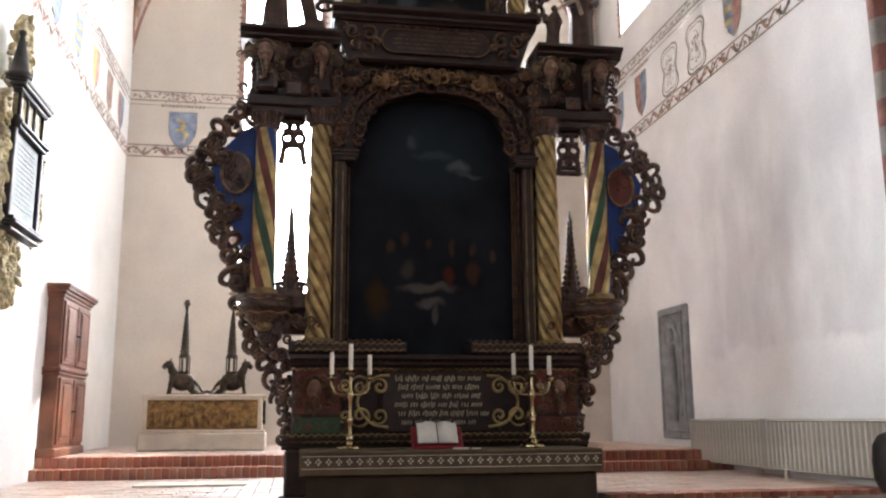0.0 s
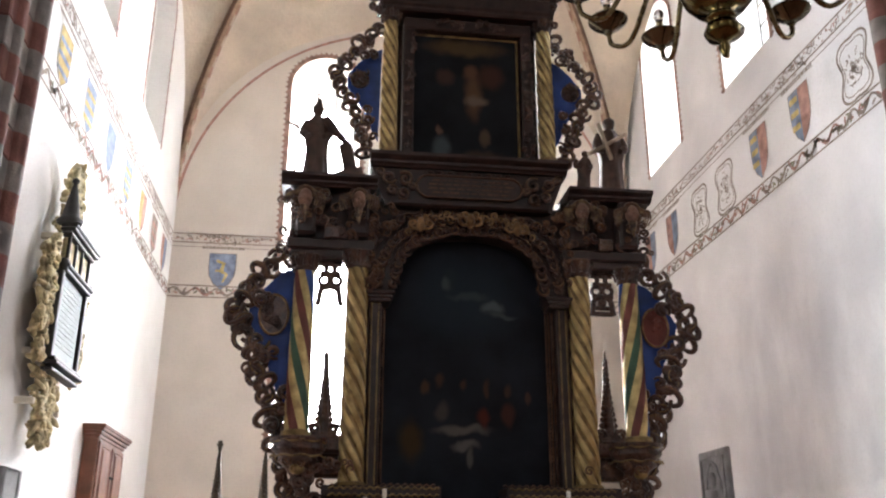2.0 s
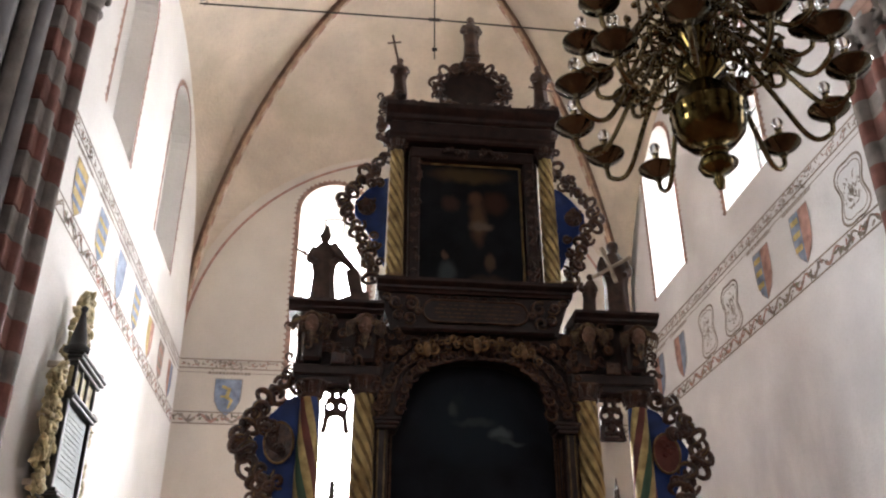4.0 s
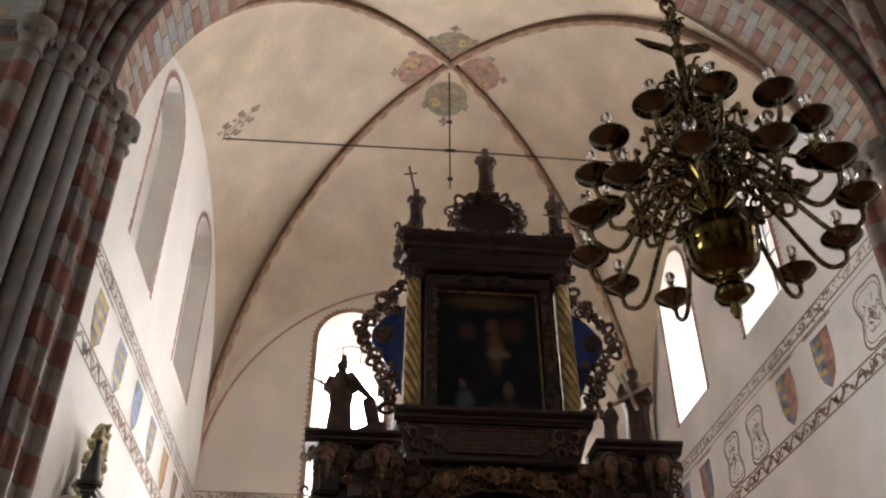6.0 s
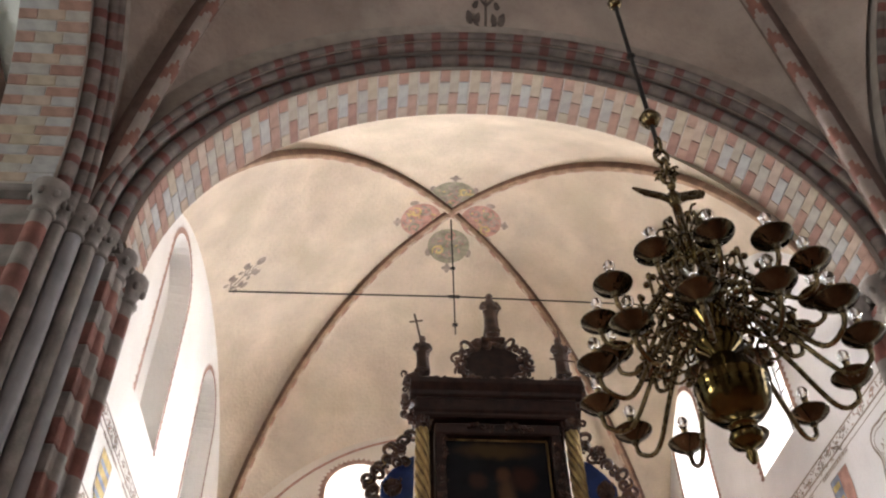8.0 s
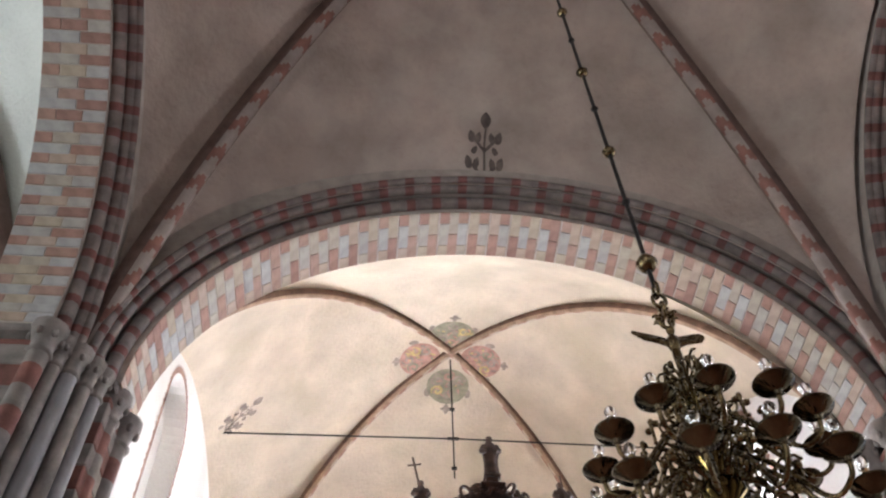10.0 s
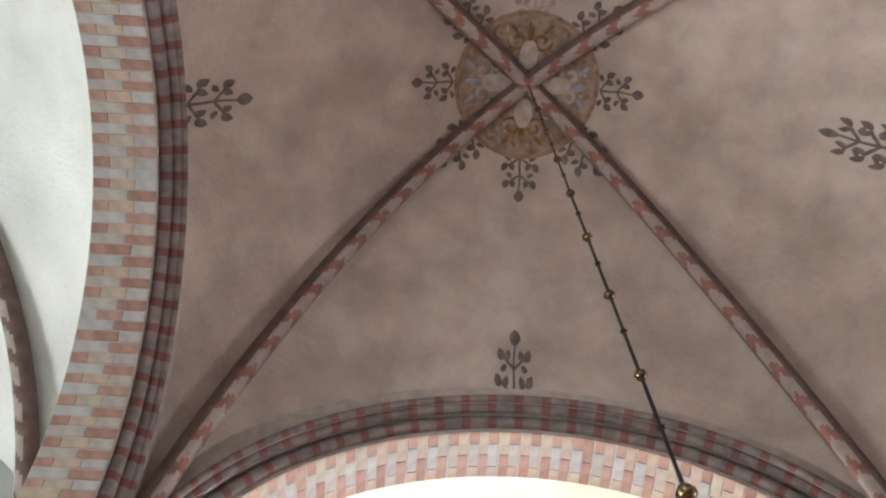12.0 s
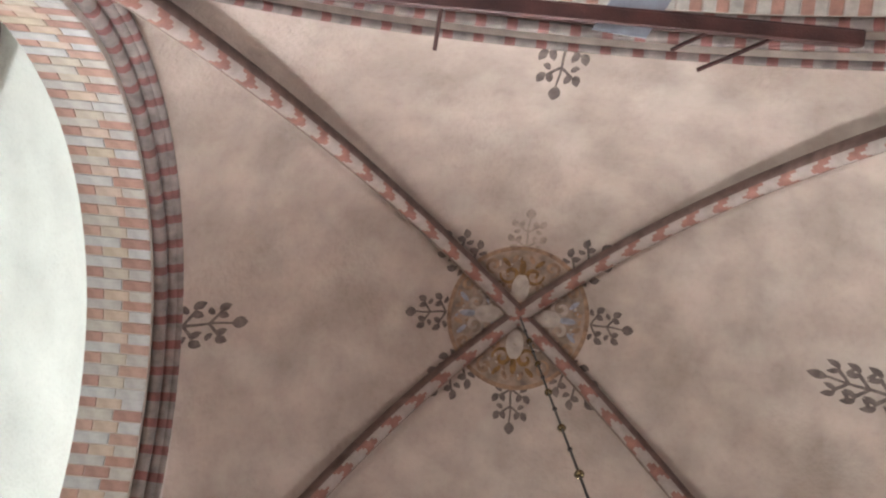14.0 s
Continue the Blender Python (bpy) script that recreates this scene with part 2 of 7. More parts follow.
FR_BLUE = material("faded blue fresco", (0.26, 0.31, 0.42), 0.95, vary=0.2, scale=8, fine=60, bump=0.05)
FR_OCHRE = material("faded ochre fresco", (0.55, 0.42, 0.18), 0.95, vary=0.2, scale=8, fine=60, bump=0.05)
FR_PALE = material("pale fresco ground", (0.64, 0.60, 0.55), 0.95, vary=0.08, scale=5, fine=60, bump=0.05)
FR_GREEN = material("faded green fresco", (0.28, 0.265, 0.19), 0.95, vary=0.2, scale=8, fine=60, bump=0.05)
FR_DARK = material("dark fresco leafwork", (0.135, 0.108, 0.095), 0.95, vary=0.25, scale=8, fine=60, bump=0.05)
BEAM = material("dark red-brown beam", (0.07, 0.025, 0.022), 0.6, vary=0.25, scale=3, fine=40, bump=0.2)
PALE_BLUE = material("pale grey-blue paint", (0.26, 0.30, 0.36), 0.7, vary=0.15, scale=4, fine=40, bump=0.1)


def glass_material(name, tint=(1, 1, 1), rough=0.0):
    m = bpy.data.materials.new(name)
    m.use_nodes = True
    b = m.node_tree.nodes["Principled BSDF"]
    b.inputs["Base Color"].default_value = (*tint, 1)
    b.inputs["Transmission Weight"].default_value, b.inputs["Roughness"].default_value, b.inputs["IOR"].default_value = 1.0, rough, 1.45
    return m


GLASS = glass_material("clear glass")


def painting_material(name, ground, spots):
    """Oil on canvas, darkened: soft patches of colour (u, v, radius u, radius v, colour) over a dark ground, u and v from 0 to 1."""
    m = material(name, ground, 0.55, spec=0.13, vary=0.3, scale=2.5, fine=50, bump=0.08)
    n, l = m.node_tree.nodes, m.node_tree.links
    b = n["Principled BSDF"]
    col = b.inputs["Base Color"].links[0].from_socket
    tc = n.new("ShaderNodeTexCoord")
    ns = n.new("ShaderNodeTexNoise")
    ns.inputs["Scale"].default_value = 9
    l.new(tc.outputs["Generated"], ns.inputs["Vector"])
    warp = n.new("ShaderNodeVectorMath")
    warp.operation = "MULTIPLY_ADD"
    l.new(ns.outputs["Color"], warp.inputs[0])
    warp.inputs[1].default_value = (0.07, 0.07, 0.07)
    l.new(tc.outputs["Generated"], warp.inputs[2])
    for u, v, ru, rv, c in spots:
        mp = n.new("ShaderNodeMapping")
        mp.vector_type = "POINT"
        mp.inputs["Location"].default_value = (-(u + 0.035) / ru, 0, -(v + 0.035) / rv)
        mp.inputs["Scale"].default_value = (1 / ru, 0, 1 / rv)
        l.new(warp.outputs[0], mp.inputs[0])
        ln = n.new("ShaderNodeVectorMath")
        ln.operation = "LENGTH"
        l.new(mp.outputs[0], ln.inputs[0])
        r = n.new("ShaderNodeMapRange")
        r.interpolation_type = "SMOOTHSTEP"
        r.inputs["From Min"].default_value, r.inputs["From Max"].default_value = 1.15, 0.35
        l.new(ln.outputs["Value"], r.inputs["Value"])
        x = n.new("ShaderNodeMix")
        x.data_type = "RGBA"
        l.new(r.outputs[0], x.inputs["Factor"])
        l.new(col, x.inputs["A"])
        x.inputs["B"].default_value = (*c, 1)
        col = x.outputs["Result"]
    l.new(col, b.inputs["Base Color"])
    return m


# ---- mesh building ----
class Build:
    """Collects faces for one mesh."""

    def __init__(self):
        self.v, self.f, self.mi, self.sm = [], [], [], []

    def add(self, verts, faces, mat=0, smooth=False):
        o = len(self.v)
        self.v += [tuple(p) for p in verts]
        for fc in faces:
            self.f.append([o + i for i in fc])
            self.mi.append(mat)
            self.sm.append(smooth)
        return self

    def box(self, c, s, ch=0.0, mat=0, m=None):
        """A box with centre c, sizes s and its edges cut by ch; m turns it."""
        cx, cy, cz = c
        hx, hy, hz = (k / 2 for k in s)
        ch = min(ch, 0.45 * min(s))
        vs, fs = [], []
        if ch <= 0:
            vs = [(sx * hx, sy * hy, sz * hz) for sx in (-1, 1) for sy in (-1, 1) for sz in (-1, 1)]
            fs = [(0, 1, 3, 2), (4, 6, 7, 5), (0, 4, 5, 1), (2, 3, 7, 6), (0, 2, 6, 4), (1, 5, 7, 3)]
        else:
            idx = {}
            for sx in (-1, 1):
                for sy in (-1, 1):
                    for sz in (-1, 1):
                        for ax in range(3):
                            p = [sx * (hx - ch), sy * (hy - ch), sz * (hz - ch)]
                            p[ax] = (sx * hx, sy * hy, sz * hz)[ax]
                            idx[sx, sy, sz, ax] = len(vs)
                            vs.append(tuple(p))
            for ax in range(3):
                b, c2 = [k for k in range(3) if k != ax]
                for s0 in (-1, 1):
                    q = []
                    for sb, sc in ((-1, -1), (1, -1), (1, 1), (-1, 1)):
                        k = [0, 0, 0]
                        k[ax], k[b], k[c2] = s0, sb, sc
                        q.append(idx[(*k, ax)])
                    fs.append(q)
                for sb in (-1, 1):
                    for sc in (-1, 1):
                        q = []
                        for s0, who in ((-1, b), (1, b), (1, c2), (-1, c2)):
                            k = [0, 0, 0]
                            k[ax], k[b], k[c2] = s0, sb, sc
                            q.append(idx[(*k, who)])
                        fs.append(q)
            for sx in (-1, 1):
                for sy in (-1, 1):
                    for sz in (-1, 1):
                        fs.append([idx[sx, sy, sz, a] for a in range(3)])
        if m is not None:
            vs = [m @ Vector(p) for p in vs]
        return self.add([(p[0] + cx, p[1] + cy, p[2] + cz) for p in vs], fs, mat)

    def tube(self, pts, r, n=6, mat=0, caps=True, mats=None):
        """A round bar along pts; r is a radius or one for each point."""
        pts = [Vector(p) for p in pts]
        rs = r if hasattr(r, "__len__") else [r] * len(pts)
        vs, fs = [], []
        up = Vector((0.13, 0.31, 0.94)).normalized()
        for i, p in enumerate(pts):
            d = (pts[min(i + 1, len(pts) - 1)] - pts[max(i - 1, 0)]).normalized()
            if abs(d.dot(up)) > 0.97:
                up = Vector((1, 0.2, 0.1)).normalized()
            a = d.cross(up).normalized()
            b = d.cross(a)
            up = -b if b.dot(up) < 0 else b
            a = d.cross(up).normalized()
            for k in range(n):
                t = 2 * math.pi * k / n
                vs.append(p + rs[i] * (math.cos(t) * a + math.sin(t) * up))
        for i in range(len(pts) - 1):
            for k in range(n):
                fs.append((i * n + k, i * n + (k + 1) % n, (i + 1) * n + (k + 1) % n, (i + 1) * n + k))
        o = len(self.f)
        self.add(vs, fs, mat, True)
        if mats:
            for i in range(len(pts) - 1):
                for k in range(n):
                    self.mi[o + i * n + k] = mats[i % len(mats)]
        if caps:
            self.add(vs[:n], [range(n)], mat)
            self.add(vs[-n:], [range(n)], mat)
        return self

    def lathe(self, prof, c=(0, 0, 0), n=16, mat=0, m=None, smooth=True):
        """A turned form: prof holds (radius, height) from bottom to top."""
        vs, fs = [], []
        for r, z in prof:
            for k in range(n):
                t = 2 * math.pi * k / n
                p = Vector((r * math.cos(t), r * math.sin(t), z))
                if m is not None:
                    p = m @ p
                vs.append((p[0] + c[0], p[1] + c[1], p[2] + c[2]))
        for i in range(len(prof) - 1):
            for k in range(n):
                fs.append((i * n + k, i * n + (k + 1) % n, (i + 1) * n + (k + 1) % n, (i + 1) * n + k))
        self.add(vs, fs, mat, smooth)
        self.add(vs[:n], [range(n)], mat)
        self.add(vs[-n:], [range(n)], mat)
        return self

    def ball(self, c, s, n=10, mat=0, m=None):
        """A rounded lump with radii s."""
        prof = [(math.sin(math.pi * i / 7), -math.cos(math.pi * i / 7)) for i in range(8)]
        prof = [(max(r, 0.02), z) for r, z in prof]
        mm = Matrix.Diagonal(s) if m is None else m.to_3x3() @ Matrix.Diagonal(s)
        return self.lathe(prof, c, n, mat, mm)

    def prism(self, outline, origin, u, v, w, mat=0):
        """A plate: the outline in the plane of u and v, thickened along w (its length is the thickness)."""
        o, u, v, w = Vector(origin), Vector(u), Vector(v), Vector(w)
        k = len(outline)
        a = [o + p[0] * u + p[1] * v for p in outline]
        vs = a + [p + w for p in a]
        fs = [list(range(k)), list(range(2 * k - 1, k - 1, -1))] + [(i, (i + 1) % k, k + (i + 1) % k, k + i) for i in range(k)]
        return self.add(vs, fs, mat)

    def run(self, prof, a, b, out, mat=0):
        """A moulding from a to b: prof holds (reach, height), reach along out."""
        a, b, out = Vector(a), Vector(b), Vector(out)
        k = len(prof)
        vs = [p + q[0] * out + Vector((0, 0, q[1])) for p in (a, b) for q in prof]
        fs = [(i, (i + 1) % k, k + (i + 1) % k, k + i) for i in range(k)] + [list(range(k)), list(range(2 * k - 1, k - 1, -1))]
        return self.add(vs, fs, mat)

    def ob(self, name, mats, parent=None, label="", at=None):
        me = bpy.data.meshes.new(name)
        me.from_pydata(self.v, [], self.f)
        for mt in (mats if isinstance(mats, (list, tuple)) else [mats]):
            me.materials.append(mt)
        me.polygons.foreach_set("material_index", self.mi)
        me.polygons.foreach_set("use_smooth", self.sm)
        bm = bmesh.new()
        bm.from_mesh(me)
        bmesh.ops.recalc_face_normals(bm, faces=bm.faces)
        bm.to_mesh(me)
        bm.free()
        me.update()
        o = new(name, me)
        if parent:
            o.parent = parent
        if at is not None:
            o.matrix_basis = at
        if label:
            o["label"] = label
        return o


def thing(name, label, category, group="", at=(0, 0, 0)):
    e = new(name)
    e.location = at
    return tagged(e, label, category, group)


def setting(ob, label, category):
    return tagged(ob, label, category, kind="structure")


def spiral(c, u, v, r, turns=1.25, start=0.0, grow=0.12, n=18):
    """Points of a scroll that winds in to c."""
    c, u, v = Vector(c), Vector(u), Vector(v)
    out = []
    for i in range(n + 1):
        k = i / n
        a = start + 2 * math.pi * turns * k
        rr = r * (1 - k) + grow * r * k
        out.append(c + rr * (math.cos(a) * u + math.sin(a) * v))
    return out


def hermite(pts, n=6):
    """A smooth line through pts."""
    pts = [Vector(p) for p in pts]
    out = []
    for i in range(len(pts) - 1):
        p0, p1, p2, p3 = pts[max(i - 1, 0)], pts[i], pts[i + 1], pts[min(i + 2, len(pts) - 1)]
        for k in range(n):
            t = k / n
            out.append(0.5 * (2 * p1 + (p2 - p0) * t + (2 * p0 - 5 * p1 + 4 * p2 - p3) * t * t + (3 * p1 - p0 - 3 * p2 + p3) * t ** 3))
    out.append(pts[-1])
    return out


# ---- the large structure ----
W, Y0, E = 4.16, 7.0, 15.0            # half width of the chancel, its west and east ends
SPRING, CROWN = 8.05, 11.42           # springing and crown of the crossing arches
CX, CY = 4.26, 2.25                   # half width and middle of the nave bay
BY = 3.72                             # half length of the nave bay
BOSS_W, BOSS_E = (-0.07, 2.36, 14.4), (-0.1, 11.28, 13.8)


def wall(name, u0, u1, z0, z1, place, out, openings, mat, reveal_mat=None, blind=0.0, label="", splay=0.0, drop=0.0):
    """A wall from u0 to u1 that stands on the map place(u, z) and is thickened along out; openings: (middle, half width, sill, springing, rise).
    blind: openings that end in a back plane at that depth. drop: how far the head slopes down towards the outside."""
    b = Build()
    out = Vector(out)
    cuts = sorted(openings)

    def quad(pts, mat=0):
        b.add(pts, [range(len(pts))], mat)

    P = lambda u, z, k=0.0: Vector(place(u, z)) + k * out
    depth = out.length
    layers = [0.0, 1.0]
    for k in layers:
        u = u0
        for mid, hw, sill, spr, rise in cuts:
            if k == 1.0 and blind:
                continue
            g = hw - (splay if k else 0)
            quad([P(u, z0, k), P(mid - g, z0, k), P(mid - g, z1, k), P(u, z1, k)])
            quad([P(mid - g, z0, k), P(mid + g, z0, k), P(mid + g, sill, k), P(mid - g, sill, k)])
            arc = [(mid - g * math.cos(math.pi * i / 16), spr - drop * k + rise * math.sin(math.pi * i / 16)) for i in range(17)]
            for (ua, za), (ub, zb) in zip(arc, arc[1:]):
                quad([P(ua, za, k), P(ub, zb, k), P(ub, z1, k), P(ua, z1, k)])
            u = mid + g
        quad([P(u, z0, k), P(u1, z0, k), P(u1, z1, k), P(u, z1, k)])
    for mid, hw, sill, spr, rise in cuts:
        e = blind / depth if blind else 1.0
        rim = lambda g, dz=0.0: [(mid - g, sill)] + [(mid - g * math.cos(math.pi * i / 16), spr - dz + rise * math.sin(math.pi * i / 16)) for i in range(17)] + [(mid + g, sill)]
        ra, rb = rim(hw), rim(hw - splay, drop)
        for i in range(len(ra)):
            j = (i + 1) % len(ra)
            quad([P(*ra[i]), P(*ra[j]), P(*rb[j], e), P(*rb[i], e)], 1)
        if blind:
            quad([P(*q, e) for q in rb], 1)
    quad([P(u0, z1), P(u1, z1), P(u1, z1, 1), P(u0, z1, 1)])
    o = b.ob(name, [mat, reveal_mat or mat])
    return setting(o, label, "wall")


# chancel walls
north = wall("wall_north", Y0, E, 0, 14.2, lambda u, z: (-W, u, z), (-0.9, 0, 0), [(9.20, 0.67, 7.84, 10.2, 0.62), (12.43, 0.72, 7.88, 10.2, 0.66)], PLASTER,
             PLASTER, blind=0.3, label="white limewashed chancel wall with two blind windows", splay=0.06)
south = wall("wall_south", Y0, E, 0, 14.2, lambda u, z: (W, u, z), (0.9, 0, 0), [(9.97, 0.69, 8.12, 10.5, 0.65), (13.05, 0.71, 8.12, 10.5, 0.66)], STAINED,
             PLASTER, label="white chancel wall with grey damp stains and two windows", splay=0.16)
east = wall("wall_east", -W, W, 0, 14.2, lambda u, z: (u, E, z), (0, 0.9, 0), [(-1.62, 0.66, 3.4, 10.2, 0.62)], EAST_PLASTER,
            EAST_PLASTER, label="limewashed end wall behind the altar with a tall window", splay=0.14, drop=0.55)


def window(name, place, out, mid, hw, sill, spr, rise, cols, rows):
    """Glazing with bars in an opening."""
    out = Vector(out).normalized()
    g = hw - 0.02
    P = lambda u, z: Vector(place(u, z))
    fr = thing(name, "tall round-headed leaded window with clear panes", "window")
    fr["kind"] = "structure"
    rim = [(mid - g, sill)] + [(mid - g * math.cos(math.pi * i / 12), spr + rise * math.sin(math.pi * i / 12)) for i in range(13)] + [(mid + g, sill)]
    b = Build()
    b.tube([P(*q) for q in rim + rim[:1]], 0.012, 5)
    for i in range(1, cols):
        u = mid - g + 2 * g * i / cols
        top = spr + rise * math.sqrt(max(0, 1 - ((u - mid) / g) ** 2))
        b.tube([P(u, sill), P(u, top)], 0.012, 4)
    for i in range(1, rows):
        z = sill + (spr - sill) * i / rows
        b.tube([P(mid - g, z), P(mid + g, z)], 0.010, 4)
    b.ob("window_frame", IRON, fr)
    for i in range(cols):
        ua, ub = mid - g + 2 * g * i / cols, mid - g + 2 * g * (i + 1) / cols
        pb = Build()
        us = [ua + (ub - ua) * k / 6 for k in range(7)]
        pts = [P(ua, sill), P(ub, sill)] + [P(u, spr + rise * math.sqrt(max(0, 1 - ((u - mid) / g) ** 2))) for u in reversed(us)]
        pb.add(pts, [range(len(pts))])
        po = pb.ob("pane", GLASS, fr)
        po.visible_shadow = False
    return fr


for nm, mid in (("window_1", 9.97), ("window_2", 13.05)):
    window(nm, lambda u, z: (W + 0.6, u, z), (1, 0, 0), mid, 0.58, 8.12, 10.5, 0.62, 3, 7)
for nm, mid in (("window_3", -1.62),):
    window(nm, lambda u, z: (u, E + 0.62, z), (0, 1, 0), mid, 0.57, 3.4, 9.82, 0.58, 3, 15)

# ---- floors and steps ----
MID, UP = 0.94, 1.185
setting(Build().box((0, -4, -0.1), (30, 24, 0.2)).ob("floor", TILE_RED), "worn red brick nave floor", "floor")
setting(Build().box((0, 6.9, 0.17), (8.3, 2.2, 0.34), 0.01).ob("floor_sanctuary", TILE_RED), "worn red brick floor at the altar table", "floor")


def paving(name, x0, x1, y0, y1, z, sx, sy, mat, label, thick=0.05):
    """Floor bricks laid in bond, joined, with open joints over a bed."""
    b = Build()
    rng = random.Random(5)
    row, y = 0, y0
    while y < y1 - 0.02:
        x = x0 - (sx / 2 if row % 2 else 0)
        while x < x1 - 0.01:
            xa, xb = max(x, x0), min(x + sx, x1)
            yb = min(y + sy, y1)
            if xb - xa > 0.03:
                b.box(((xa + xb) / 2, (y + yb) / 2, z - thick / 2 + rng.uniform(-0.003, 0.003)), (xb - xa - 0.012, yb - y - 0.012, thick), 0.006)
            x += sx
        y += sy
        row += 1
    return tagged(b.ob(name, mat), label, "floor", kind="stuff")


PAVE_L = material("pale worn floor tile", (0.52, 0.40, 0.33), 0.38, vary=0.14, scale=3, fine=40, bump=0.15, stain=(0.40, 0.22, 0.16), stain_scale=1.5, amount=0.6)
plat = Build().box((0, 11.55, 0.44), (8.32, 6.9, 0.9))
for s in (-1, 1):
    plat.box((s * 2.78, 7.85, 0.44), (2.76, 0.5, 0.9))
setting(plat.ob("floor_platform", MORTAR), "raised chancel platform", "floor")
setting(Build().box((0, 13.06, 1.0), (8.3, 3.86, 0.26)).ob("floor_upper", MORTAR), "upper altar platform", "floor")
for xa, xb in ((-W, -1.4), (1.4, W)):
    paving("floor_tiles", xa, xb, 7.86, 8.14, MID, 0.28, 0.14, PAVE_L, "worn pale red brick paving beside the altar table")
paving("floor_tiles", -W, W, 8.14, 10.78, MID, 0.28, 0.14, PAVE_L, "worn pale red brick paving of the platform")
paving("floor_tiles", -W, W, 11.1, E, UP, 0.28, 0.14, PAVE_L, "worn pale red brick paving of the upper platform")


def step(name, x0, x1, y, top, label, h=0.122, depth=0.27):
    """A step faced with bricks set on edge."""
    st = setting(Build().box(((x0 + x1) / 2, y + depth / 2 + 0.02, top - h / 2 - 0.004), (x1 - x0, depth, h - 0.008)).ob(name, MORTAR), label, "step")
    me = None
    n = int((x1 - x0) / 0.088)
    w = (x1 - x0) / n
    rng = random.Random(3)
    for i in range(n):
        if me is None:
            first = Build().box((0, 0, 0), (w - 0.009, depth, h), 0.006).ob("brick", STEP_BRICK, st)
            me, ob = first.data, first
        else:
            ob = new("brick", me)
            ob.parent = st
        ob.location = (x0 + (i + 0.5) * w, y + depth / 2 + rng.uniform(-0.005, 0.005), top - h / 2 + rng.uniform(-0.003, 0.003))
    return st


# ---- vaults ----
def vault_height(x, y, cx, cy, lx, ly, spring, wall_crown_x, wall_crown_y, top, full=0.72):
    """Height of a domed rib vault over a bay with half sizes lx, ly."""
    px, py = (x - cx) / lx, (y - cy) / ly
    a, b = abs(px), abs(py)
    v = max(a, b, 1e-6)
    s = min(a, b) / v
    v = min(v, 1.0)
    crown = wall_crown_x if a > b else wall_crown_y
    rib = spring + (top - spring) * max(0.0, 1 - v * v) ** full
    ridge = top - (top - crown) * v * v
    return rib + (ridge - rib) * math.sqrt(max(0.0, 1 - s * s))


NAVE = (BOSS_W[0], BOSS_W[1] + 0.02, CX, BY, SPRING, 11.75, 11.75, 14.4)
CHOIR = (BOSS_E[0], 11.03, W, 3.99, 7.3, 11.4, 11.55, 13.8, 0.54)
nave_z = lambda x, y: vault_height(x, y, *NAVE)
choir_z = lambda x, y: vault_height(x, y, *CHOIR)


def vault(name, par, mat, label, n=44, lift=0.0):
    cx, cy, lx, ly = par[:4]
    b = Build()
    vs, fs = [], []
    # rings from the middle to the walls, so that the groins stay sharp
    ring = []
    k = 15
    for i in range(n + 1):
        v = math.sin(math.pi / 2 * i / n)
        row = []
        for side in range(4):
            for j in range(2 * k):
                s = -1 + j / k
                p = ((v * s, v), (v, -v * s), (-v * s, -v), (-v, v * s))[side]
                x, y = cx + lx * p[0], cy + ly * p[1]
                row.append(len(vs))
                vs.append((x, y, vault_height(x, y, *par) + lift))
        ring.append(row)
    for i in range(n):
        for j in range(len(ring[0])):
            jj = (j + 1) % len(ring[0])
            fs.append((ring[i][j], ring[i][jj], ring[i + 1][jj], ring[i + 1][j]))
    b.add(vs, fs, 0, True)
    return setting(b.ob(name, mat), label, "vault")


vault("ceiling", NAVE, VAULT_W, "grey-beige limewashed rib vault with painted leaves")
vault("ceiling", CHOIR, VAULT_E, "cream limewashed rib vault over the chancel")
# an unseen shell added above keeps daylight out
roof = Build().box((0, 11.2, 15.2), (10.4, 9.6, 0.3))
roof.box((0, 2.2, 15.2), (26.6, 8.4 + 3.2, 0.3))
roof.box((0, -8.2, 15.2), (10.4, 9.4, 0.3))
setting(roof.ob("roof", MORTAR), "unseen slab added above the vaults to block daylight", "roof")


